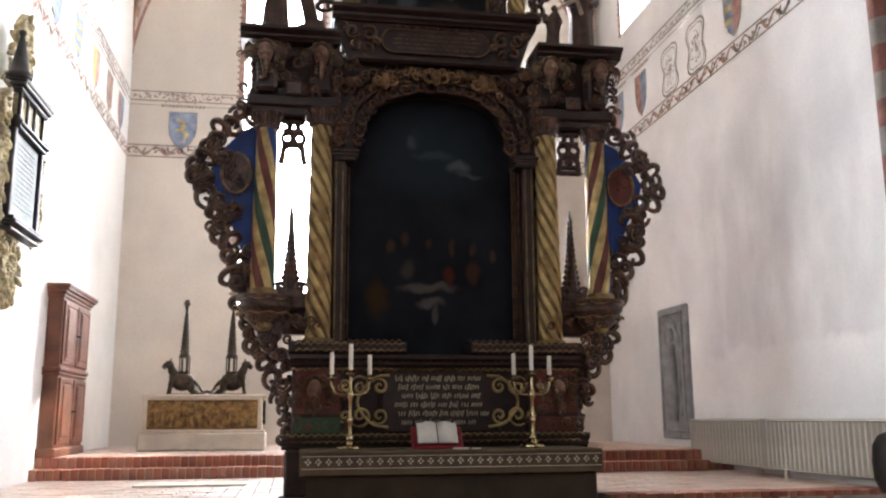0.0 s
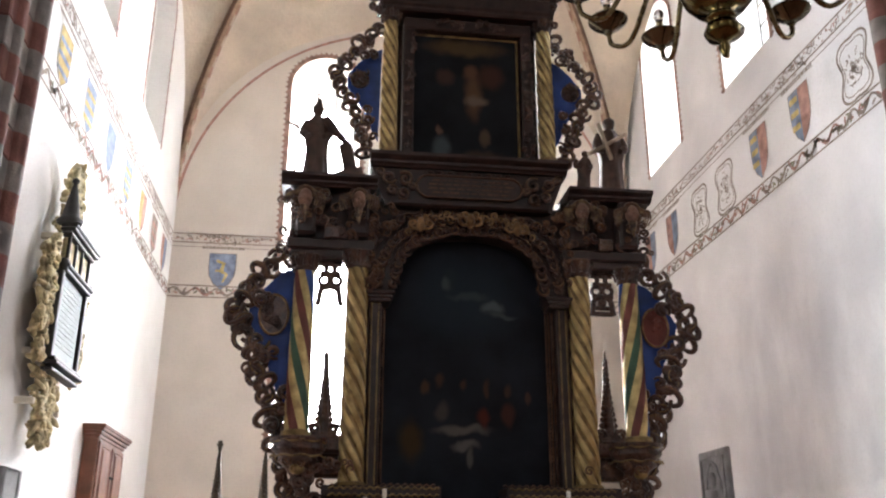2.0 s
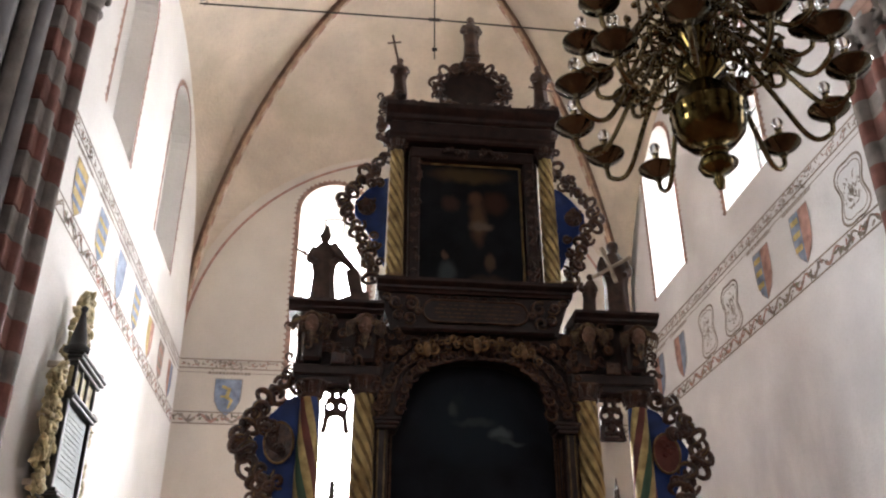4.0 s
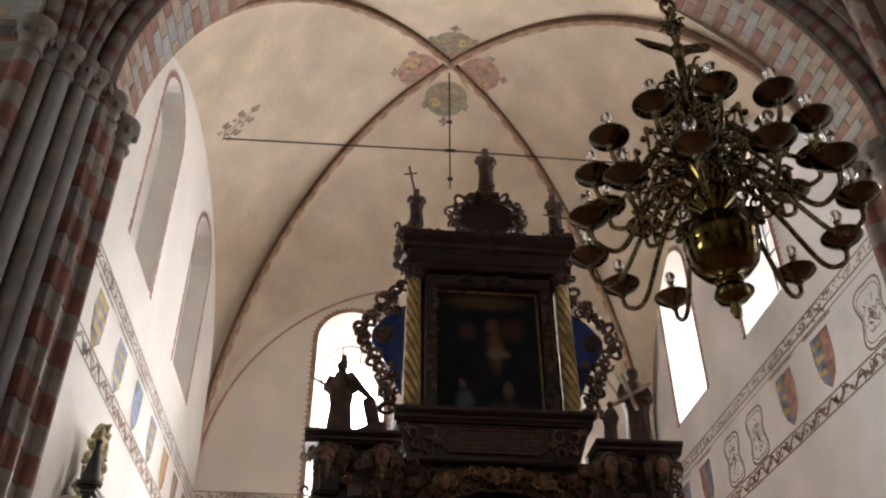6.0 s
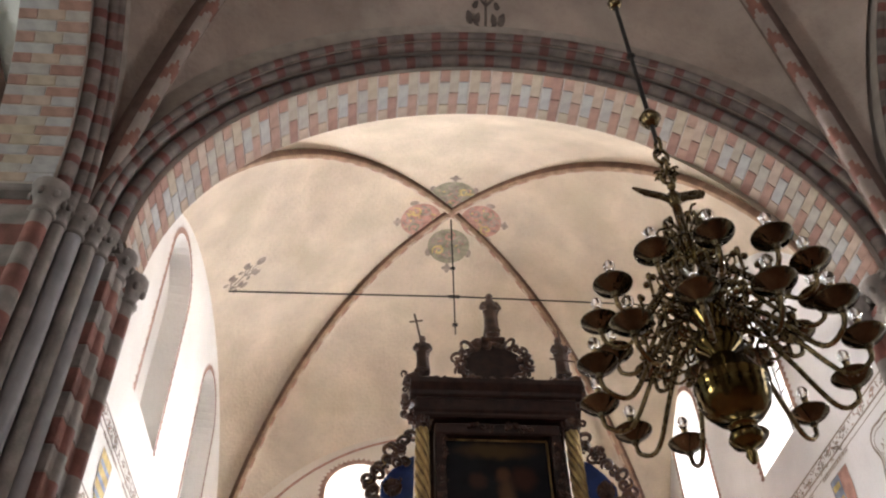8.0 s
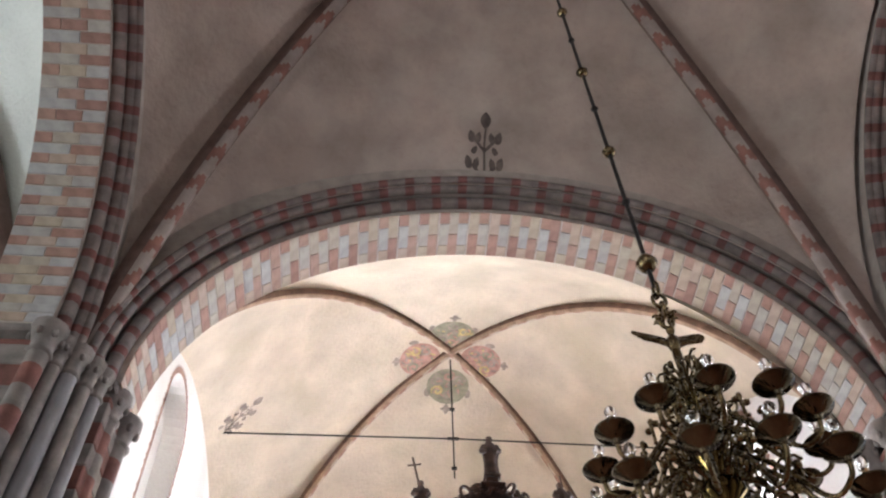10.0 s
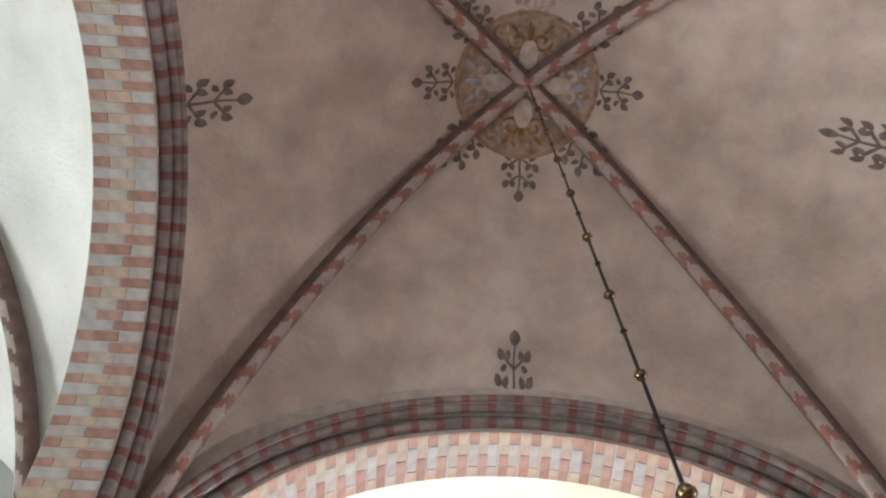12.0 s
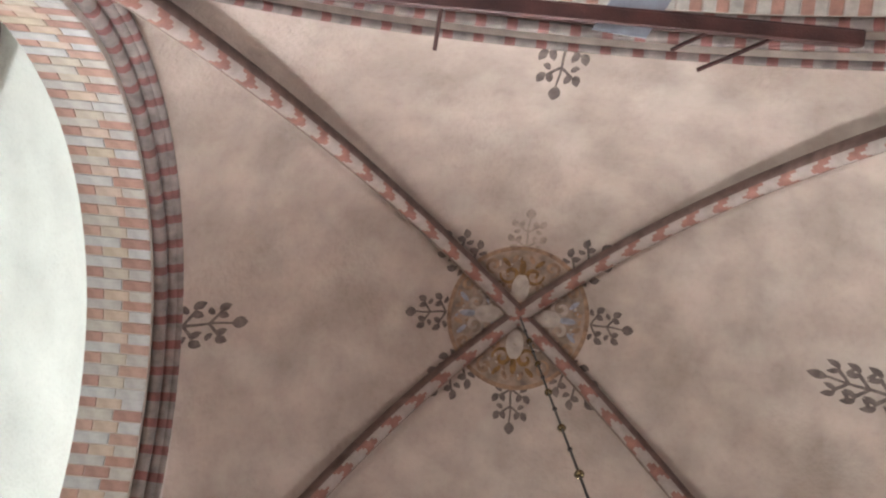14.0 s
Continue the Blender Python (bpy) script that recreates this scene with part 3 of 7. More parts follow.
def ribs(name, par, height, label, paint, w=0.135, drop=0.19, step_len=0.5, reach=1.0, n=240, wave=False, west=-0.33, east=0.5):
    """The four arms of the diagonal ribs: a roll painted with pale lozenges between red chevrons, a dark edge to the
    west and a duller one to the east. In RIB_DARK the west edge is a painted line that also holds the roll's shade in
    its colour.
    """
    cx, cy, lx, ly, spring = par[:5]
    prof = [(-w * math.cos(math.pi * i / 12), 0.03 - drop * math.sin(math.pi * i / 12) ** 0.8) for i in range(13)]
    k = len(prof)
    for sx, sy in ((1, 1), (1, -1), (-1, 1), (-1, -1)):
        pts = []
        for i in range(n + 1):
            v = math.sin(math.pi / 2 * i / n) * reach
            x, y = cx + sx * lx * v * 0.999, cy + sy * ly * v * 0.999
            pts.append(Vector((x, y, height(x, y))))
        b = Build()
        side = Vector((-sy * ly, sx * lx, 0)).normalized()
        if side.y < 0:
            side = -side                       # side points east
        run = 0
        for i, p in enumerate(pts):
            d = (pts[min(i + 1, n)] - pts[max(i - 1, 0)]).normalized()
            nrm = d.cross(side)
            if nrm.z < 0:
                nrm = -nrm
            b.v += [tuple(p + q[0] * side + q[1] * nrm) for q in prof]
        for i in range(n):
            run += (pts[i + 1] - pts[i]).length
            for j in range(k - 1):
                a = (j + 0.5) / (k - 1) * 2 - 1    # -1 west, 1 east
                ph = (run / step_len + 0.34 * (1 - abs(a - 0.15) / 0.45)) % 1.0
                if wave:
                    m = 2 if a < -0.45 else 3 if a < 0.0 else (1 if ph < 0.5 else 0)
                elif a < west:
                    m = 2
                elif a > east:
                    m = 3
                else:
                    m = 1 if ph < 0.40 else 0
                b.f.append([i * k + j, i * k + j + 1, (i + 1) * k + j + 1, (i + 1) * k + j])
                b.mi.append(m)
                b.sm.append(True)
        setting(b.ob(name, paint), label, "rib")


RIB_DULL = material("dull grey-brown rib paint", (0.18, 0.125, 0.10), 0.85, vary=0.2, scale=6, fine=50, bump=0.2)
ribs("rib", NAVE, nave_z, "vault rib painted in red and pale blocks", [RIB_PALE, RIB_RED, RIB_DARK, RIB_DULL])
E_PALE = material("warm pale rib paint", (0.55, 0.44, 0.34), 0.85, vary=0.1, scale=6, fine=50, bump=0.2)
E_RED = material("brown red rib paint", (0.36, 0.20, 0.15), 0.85, vary=0.1, scale=6, fine=50, bump=0.2)
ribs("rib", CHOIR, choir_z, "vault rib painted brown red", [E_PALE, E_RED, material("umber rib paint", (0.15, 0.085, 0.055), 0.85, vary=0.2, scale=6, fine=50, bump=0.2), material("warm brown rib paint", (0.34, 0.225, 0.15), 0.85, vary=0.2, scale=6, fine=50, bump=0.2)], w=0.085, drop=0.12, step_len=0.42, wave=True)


# ---- crossing arches ----
def arch_points(half, spring, rise, n):
    return [(-half * math.cos(math.pi * i / n), spring + rise * math.sin(math.pi * i / n)) for i in range(n + 1)]


# the bond of the soffit, bay side first: start, end and tone (0 red, 1 grey, 2 tan) of each brick in two courses
COURSES = [([(0, 0.45, 0), (0.45, 1, 1)], [(0, 0.34, 1), (0.34, 0.73, 2), (0.73, 1, 0)]),
           ([(0, 0.50, 2), (0.50, 1, 0)], [(0, 0.26, 0), (0.26, 0.76, 1), (0.76, 1, 2)])]


def arch(name, place, half, rise, d0, d1, order0, wall_top, reach, label, single, bond=0, count=84, step_w=0.24):
    """An arch in a wall. place(u, d, z): u along the wall, d from the bay outwards; the soffit runs from d0 to d1, a darker rounded order from order0 to d0."""
    b = Build()
    arc = arch_points(half, SPRING, rise, 60)
    big = arch_points(half + step_w, SPRING, rise + step_w, 60)
    P = lambda u, d, z: Vector(place(u, d, z))
    q = lambda pts: b.add(pts, [range(len(pts))])
    for (ua, za), (ub, zb) in zip(arc, arc[1:]):
        q([P(ua, d0, za), P(ub, d0, zb), P(ub, d1, zb), P(ua, d1, za)])
        q([P(ua, d1, za), P(ub, d1, zb), P(ub, d1, wall_top), P(ua, d1, wall_top)])
    for (ua, za), (ub, zb), (uc, zc), (ud, zd) in zip(arc, arc[1:], big, big[1:]):
        q([P(ua, d0, za), P(ub, d0, zb), P(ud, d0, zd), P(uc, d0, zc)])
        q([P(uc, d0, zc), P(ud, d0, zd), P(ud, order0, zd), P(uc, order0, zc)])
        q([P(uc, order0, zc), P(ud, order0, zd), P(ud, order0, wall_top), P(uc, order0, wall_top)])
    for s in (-1, 1):
        for d in (order0, d1):
            u = half + (step_w if d == order0 else 0)
            q([P(s * u, d, SPRING), P(s * reach, d, SPRING), P(s * reach, d, wall_top), P(s * u, d, wall_top)])
    root = setting(b.ob(name, MORTAR), label, "arch")
    # rounded order: roll and fillets in dark striped pieces
    rb = Build()
    m = 110
    mid_d = (order0 + d0) / 2
    for off, dd, rad in ((0.13, d0 - 0.05, 0.085), (0.235, mid_d - 0.04, 0.07), (0.255, order0 + 0.0, 0.05)):
        pts = [P(-(half + off) * math.cos(math.pi * i / m), dd, SPRING + (rise + off) * math.sin(math.pi * i / m)) for i in range(m + 1)]
        rb.tube(pts, rad, 8, caps=False, mats=[0, 1, 1])
    rb.ob("moulding", [ORDER_RED, ORDER_GREY], root, "dark moulded brick order in red and grey")
    # soffit bricks
    rng = random.Random(11)
    joined = Build()
    shared = {}
    length = 0
    fine = arch_points(half, SPRING, rise, 400)
    cum = [0]
    for p, r in zip(fine, fine[1:]):
        cum.append(cum[-1] + math.hypot(r[0] - p[0], r[1] - p[1]))
    total = cum[-1]
    for i in range(count):
        t = (i + 0.5) / count * total
        k = next(j for j in range(len(cum)) if cum[j] >= t)
        (ua, za), (ub, zb) = fine[max(k - 1, 0)], fine[k]
        along = (P(ub, 0, zb) - P(ua, 0, za)).normalized()
        across = (P(0, 1, 0) - P(0, 0, 0)).normalized()
        inward = along.cross(across).normalized()
        base = P(ua, 0, za)
        for j, (ca, cb, tone) in enumerate(COURSES[bond][i % 2]):
            if rng.random() < 0.05:
                tone = (tone + 1) % 3
            size = (total / count - 0.007, (d1 - d0) * (cb - ca) - 0.007, 0.022)
            rot = Matrix((along, across, inward)).transposed().to_4x4()
            pos = base + across * (d0 + (d1 - d0) * (ca + cb) / 2)
            if single:
                key = (tone, j, i % 2)
                if key not in shared:
                    o = Build().box((0, 0, 0), size, 0.004).ob("brick", (BRICK_RED, BRICK_GREY, BRICK_TAN)[tone], root)
                    shared[key] = o.data
                else:
                    o = new("brick", shared[key])
                    o.parent = root
                o.matrix_basis = Matrix.Translation(pos) @ rot
            else:
                joined.box(pos, size, 0.004, (0, 1, 1)[tone], rot.to_3x3())
    if not single:
        tagged(joined.ob("brickwork", [STRIPE2_RED, STRIPE2_GREY], root, "painted red and grey arch bricks"), kind="stuff")
    return root


STRIPE2_RED = material("red arch brick", (0.40, 0.225, 0.175), 0.85, vary=0.15, scale=7, fine=60, bump=0.3)
STRIPE2_GREY = material("grey arch brick", (0.46, 0.44, 0.40), 0.85, vary=0.15, scale=7, fine=60, bump=0.3)
HE, RISE = 3.93, CROWN - SPRING
HN = 3.33
arch("arch_east", lambda u, d, z: (u, CY + d, z), HE, RISE, 6.31 - CY, 7.02 - CY, 5.97 - CY, 14.9, 5.4, "wide round chancel arch of painted red and grey brick", True, 1)
arch("arch_north", lambda u, d, z: (-d, CY + u, z), HN, RISE, 4.49, 5.22, 4.26, 14.9, 4.9, "round crossing arch of painted red and grey brick", True)
arch("arch_south", lambda u, d, z: (d, CY + u, z), HN, RISE, 4.49, 5.22, 4.26, 14.9, 4.9, "round crossing arch of painted red and grey brick", False)
arch("arch_west", lambda u, d, z: (u, CY - d, z), HE, RISE, 3.95, 4.76, 3.5, 14.9, 5.4, "round nave arch of painted red and grey brick", False)


# ---- crossing piers ----
def striped_shaft(b, x, y, r, z0, z1, h=0.26, n=12):
    z, k = z0, 0
    while z < z1 - 0.01:
        zz = min(z + h, z1)
        b.lathe([(r, z), (r, zz)], (x, y, 0), n, k % 2)
        z, k = zz, k + 1


def striped_block(b, x0, x1, y0, y1, z0, z1, h=0.26):
    z, k = z0, 0
    while z < z1 - 0.01:
        zz = min(z + h, z1)
        b.box(((x0 + x1) / 2, (y0 + y1) / 2, (z + zz) / 2), (x1 - x0, y1 - y0, zz - z), 0.012, k % 2)
        z, k = zz, k + 1


def pier(sx, sy):
    """A bundled pier at a corner of the nave bay: stepped core, striped and plain shafts with leafy capitals."""
    X = lambda x: sx * x
    Y = lambda d: CY + sy * d          # d from the bay's middle
    root = setting(Build().box((X(4.85), Y(4.2), SPRING / 2), (1.1, 1.0, SPRING)).ob("pier", STRIPE2_GREY), "bundled brick pier with striped shafts", "pier")
    b = Build()
    striped_block(b, *sorted((X(3.97), X(4.9))), *sorted((Y(4.08), Y(4.6))), 0, SPRING - 0.18)
    striped_block(b, *sorted((X(4.5), X(5.25))), *sorted((Y(3.36), Y(4.1))), 0, SPRING - 0.18)
    b.ob("pilaster", [STRIPE_RED, STRIPE_GREY], root, "pilaster in red and grey brick courses")
    for x, d, r, kind in ((3.99, 4.68, 0.11, 0), (4.02, 4.3, 0.10, 0), (4.1, 3.99, 0.075, 1), (4.17, 3.85, 0.075, 2), (4.28, 3.7, 0.085, 1), (4.4, 3.58, 0.075, 2), (4.5, 3.42, 0.10, 0)):
        s = Build()
        if kind == 0:
            striped_shaft(s, X(x), Y(d), r, 0, SPRING - 0.18)
            s.ob("shaft", [STRIPE_RED, STRIPE_GREY], root)
        else:
            s.lathe([(r, 0), (r, SPRING - 0.2)], (X(x), Y(d), 0), 14)
            s.ob("shaft", STONE if kind == 1 else STRIPE_GREY, root)
        c = Build()
        c.lathe([(r * 1.05, SPRING - 0.34), (r * 1.35, SPRING - 0.32), (r * 1.05, SPRING - 0.29), (r * 1.15, SPRING - 0.2), (r * 1.7, SPRING - 0.06), (r * 1.8, SPRING - 0.04), (r * 1.8, SPRING + 0.02)], (X(x), Y(d), 0), 12)
        for k in range(6):
            a = k * math.pi / 3 + 0.3
            c.ball((X(x) + r * 1.45 * math.cos(a), Y(d) + r * 1.45 * math.sin(a), SPRING - 0.13), (r * 0.35, r * 0.35, r * 0.5), 6)
        c.ob("capital", STRIPE_GREY, root, "carved grey leaf capital")
    a = Build()
    a.box((X(4.45), Y(4.35), SPRING - 0.04), (1.0, 0.66, 0.09), 0.02)
    a.box((X(4.9), Y(3.73), SPRING - 0.04), (0.86, 0.82, 0.09), 0.02)
    a.ob("abacus", STRIPE_GREY, root)
    return root


for sx in (-1, 1):
    for sy in (-1, 1):
        pier(sx, sy)

# ---- what lies beyond the arches, closed off ----
def closing(name, c, s, mat, label):
    return setting(Build().box(c, s).ob(name, mat), label, "wall")


for side in (-1, 1):
    nm = "north" if side < 0 else "south"
    TR = (side * 9.0, CY, 3.8, 4.3, 8.0, 11.6, 11.6, 13.4)
    vault("ceiling", TR, WHITE_V, "white limewashed transept vault", 24)
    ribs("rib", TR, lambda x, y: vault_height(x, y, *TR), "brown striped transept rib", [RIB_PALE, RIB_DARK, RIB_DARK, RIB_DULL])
    closing("wall_transept_" + nm + "_end", (side * 12.95, CY, 7.2), (0.3, 9.0, 15.4), WHITE_V, "white limewashed transept wall")
    for y, e in ((CY - 4.5, "west"), (CY + 5.95, "east")):
        closing("wall_transept_" + nm + "_" + e, (side * 9.05, y, 7.2), (7.8, 0.3, 15.4), WHITE_V, "white limewashed transept wall")
WEST = (0.0, -6.6, CX, 4.2, SPRING, 11.7, 11.7, 14.0)
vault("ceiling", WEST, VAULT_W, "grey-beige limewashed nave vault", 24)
closing("wall_nave_north", (-4.5, -7.2, 7.2), (0.4, 10.6, 15.4), PLASTER, "white limewashed nave wall")
closing("wall_nave_south", (4.5, -7.2, 7.2), (0.4, 10.6, 15.4), PLASTER, "white limewashed nave wall")
closing("wall_nave_west", (0, -12.4, 7.2), (9.4, 0.3, 15.4), PLASTER, "white limewashed west wall")


# brick steps of the platforms
step("step", 1.4, W, 7.6, MID, "brick step of the platform")
step("step", -W, W, 10.66, MID + 0.122, "lower brick step before the upper platform")
step("step", -W, W, 10.9, UP, "upper brick step of the altar platform")


# ---- the altarpiece ----
AY = 8.2                               # plane of the columns
altar = thing("altarpiece", "tall dark carved and gilded baroque altarpiece on the platform", "altarpiece")


FILLS = ("carving", "gilding", "openwork", "writing", "bead", "hair", "embroidery")


def part(name, b, mat, parent, label=""):
    o = b.ob(name, mat, parent, label)
    if name.endswith(FILLS):
        o["kind"] = "stuff"
    return o


def cornice(b, x0, x1, z0, z1, y, reach=0.16, back=0.35, mat=0):
    """A stepped cornice along x that grows outwards upwards."""
    h = z1 - z0
    prof = [(-back, 0), (0, 0), (reach * 0.15, h * 0.15), (reach * 0.4, h * 0.25), (reach * 0.45, h * 0.45), (reach * 0.8, h * 0.6), (reach, h * 0.72), (reach, h), (-back, h)]
    b.run(prof, (x0, y, z0), (x1, y, z0), (0, -1, 0), mat)


# predella
b = Build()
b.box((0, AY + 0.22, 1.13), (2.74, 0.72, 0.4), 0.02)
b.box((0, AY + 0.27, 1.75), (2.62, 0.6, 0.85), 0.01)
for s in (-1, 1):
    b.box((s * 1.09, AY + 0.2, 1.75), (0.46, 0.66, 0.62), 0.02)
part("plinth", b, DARKWOOD, altar)
b = Build()
cornice(b, -1.4, 1.4, 1.33, 1.46, AY - 0.1, 0.08)
cornice(b, -1.34, 1.34, 2.05, 2.16, AY - 0.12, 0.07)
for s in (-1, 1):
    b.run([(-0.5, 0), (0.0, 0), (0.05, 0.03), (0.05, 0.12), (-0.5, 0.12)], (s * 1.36, AY - 0.13, 2.16), (s * 0.30, AY - 0.13, 2.16), (0, -1, 0))
part("predella_moulding", b, DARKWOOD, altar)


def wavy(b, x0, x1, z, y, r=0.009, amp=0.012, n=None):
    """A rippled gilded bead."""
    n = n or max(8, int(abs(x1 - x0) / 0.02))
    b.tube([(x0 + (x1 - x0) * i / n, y, z + amp * math.sin(i * 1.9)) for i in range(n + 1)], r, 4)


b = Build()
for z in (1.40, 2.03, 2.12):
    wavy(b, -1.32, 1.32, z, AY - 0.16)
for s in (-1, 1):
    for z in (2.20, 2.26):
        wavy(b, s * 0.32, s * 1.3, z, AY - 0.185)
wavy(b, -1.36, 1.36, 1.455, AY - 0.19)
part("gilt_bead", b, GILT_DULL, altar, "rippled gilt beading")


def scrolls(b, x0, x1, z0, z1, y, count, rng, r=(0.03, 0.07), t=0.012, depth=0.05):
    """Carved scrollwork that fills a field."""
    for _ in range(count):
        c = (rng.uniform(x0, x1), y - rng.uniform(0, depth), rng.uniform(z0, z1))
        rr = rng.uniform(*r)
        d = rng.choice((-1, 1))
        tt = t * rng.uniform(0.8, 1.5)
        pts = spiral(c, (d, rng.uniform(-0.3, 0.3), 0), (0, rng.uniform(-0.3, 0.3), 1), rr, rng.uniform(0.9, 1.5), rng.uniform(0, 6.28), 0.15, 13)
        b.tube(pts, [tt * (0.55 + 0.6 * math.sin(math.pi * i / 13)) for i in range(14)], 5)


rng = random.Random(21)
# inscription panel with its frame of gilded scrolls
part("inscription_panel", Build().box((0.03, AY - 0.06, 1.75), (1.10, 0.05, 0.56), 0.015), DARKWOOD, altar, "black inscription board")
b = Build()
for row in range(6):
    x, z = -0.40 + 0.03 * (row % 3), 1.955 - row * 0.079
    while x < 0.46 - 0.03 * (row % 2):
        w = rng.uniform(0.06, 0.15)
        if x + w > 0.5:
            break
        k = max(2, int(w / 0.02))
        for i in range(k):
            b.box((x + (i + 0.5) * w / k, AY - 0.088, z), (0.010, 0.006, rng.choice((0.034, 0.036, 0.04, 0.06))), 0, 0, Matrix.Rotation(rng.choice((0.22, 0.3, -0.1)), 3, "Y"))
            if i and rng.random() < 0.5:
                b.box((x + i * w / k, AY - 0.088, z + rng.choice((-0.014, 0.014))), (0.016, 0.006, 0.007))
        x += w + 0.02
part("writing", b, SCRIPT, altar, "rows of worn gilt script")
for s in (-1, 1):
    b = Build()
    for zc, sz in ((1.88, 1), (1.62, -1)):
        for r, dx in ((0.10, 0.72), (0.075, 0.55), (0.06, 0.86)):
            pts = spiral((s * dx + 0.01, AY - 0.13, zc), (s, 0, 0), (0, 0, sz), r, 1.4, 0.6, 0.15, 22)
            b.tube(pts, [0.014 * (0.5 + 0.6 * math.sin(math.pi * i / 22)) for i in range(23)], 6)
    b.tube(hermite([(s * 0.45, AY - 0.12, 1.98), (s * 0.6, AY - 0.14, 1.95), (s * 0.74, AY - 0.12, 1.75), (s * 0.62, AY - 0.14, 1.56), (s * 0.46, AY - 0.12, 1.52)]), 0.013, 6)
    part("scroll_frame", b, GILT, altar, "gilded scroll frame of the inscription")


HAIR = material("carved hair with worn gilding", (0.09, 0.042, 0.022), 0.4, metal=0.15, vary=0.35, scale=16, fine=60, bump=0.3, stain=(0.34, 0.24, 0.11), stain_scale=18, amount=0.6)


def cherub(c, size, wings=True, mat=FLESH):
    """A small carved head with hair, and wings to its sides."""
    x, y, z = c
    h = Build()
    h.ball((x, y, z), (size * 0.72, size * 0.7, size), 12)
    h.ball((x, y - size * 0.68, z - size * 0.1), (size * 0.13, size * 0.2, size * 0.22), 8)
    for s in (-1, 1):
        h.ball((x + s * size * 0.36, y - size * 0.5, z - size * 0.28), (size * 0.25, size * 0.2, size * 0.25), 8)
    h.ball((x, y - size * 0.52, z - size * 0.68), (size * 0.24, size * 0.18, size * 0.18), 8)
    o = part("carved_head", h, mat, altar, "painted carved head")
    k = Build()
    r2 = random.Random(int(1000 * abs(x)) + int(100 * z))
    for i in range(16):
        a = math.pi * i / 15
        k.ball((x + size * 0.78 * math.cos(a), y - size * 0.1, z + size * (0.3 + 0.8 * math.sin(a))), (size * 0.26,) * 3, 6)
    if wings:
        for s in (-1, 1):
            for i in range(5):
                u = 0.85 + 0.22 * i
                k.tube(hermite([(x + s * size * 0.6, y, z + size * (0.75 - 0.12 * i)), (x + s * size * u, y - size * 0.2, z + size * (0.7 - 0.1 * i)), (x + s * size * (u + 0.22), y - size * 0.1, z - size * 0.1 * i),
                                (x + s * size * (u - 0.02), y, z - size * (0.75 + 0.12 * i))], 5), [size * 0.11] * 11 + [size * 0.08] * 5, 5)
        for s in (-1, 1):
            k.tube(spiral((x + s * size * 0.4, y, z - size * 1.7), (s, 0, 0), (0, 0, 1), size * 0.5, 1.2, 1.0, 0.2, 14), size * 0.13, 5)
        k.tube([(x, y, z - size * 0.9), (x, y - 0.02, z - size * 2.6)], [size * 0.5, size * 0.1], 6)
    part("carved_hair", k, HAIR, altar, "curled hair and wings with worn gilding")
    return o


for s in (-1, 1):
    cherub((s * 1.12, AY - 0.15, 1.86), 0.09)
for s in (-1, 1):
    part("side_panel", Build().box((s * 1.09, AY - 0.137, 1.84), (0.40, 0.014, 0.40), 0.004), RED, altar, "dull red painted panel")
    part("side_strip", Build().box((s * 1.09, AY - 0.137, 1.54), (0.40, 0.014, 0.13), 0.004), GREEN if s < 0 else RED, altar, "painted strip with a worn gilt ornament")
    b = Build()
    for k in range(5):
        b.tube(spiral((s * 1.09 - 0.15 + 0.075 * k, AY - 0.15, 1.54), (1, 0, 0), (0, 0, 1 if k % 2 else -1), 0.036, 1.1, 0.8, 0.25, 10), 0.005, 4)
    part("strip_gilding", b, GILT_FAINT, altar)


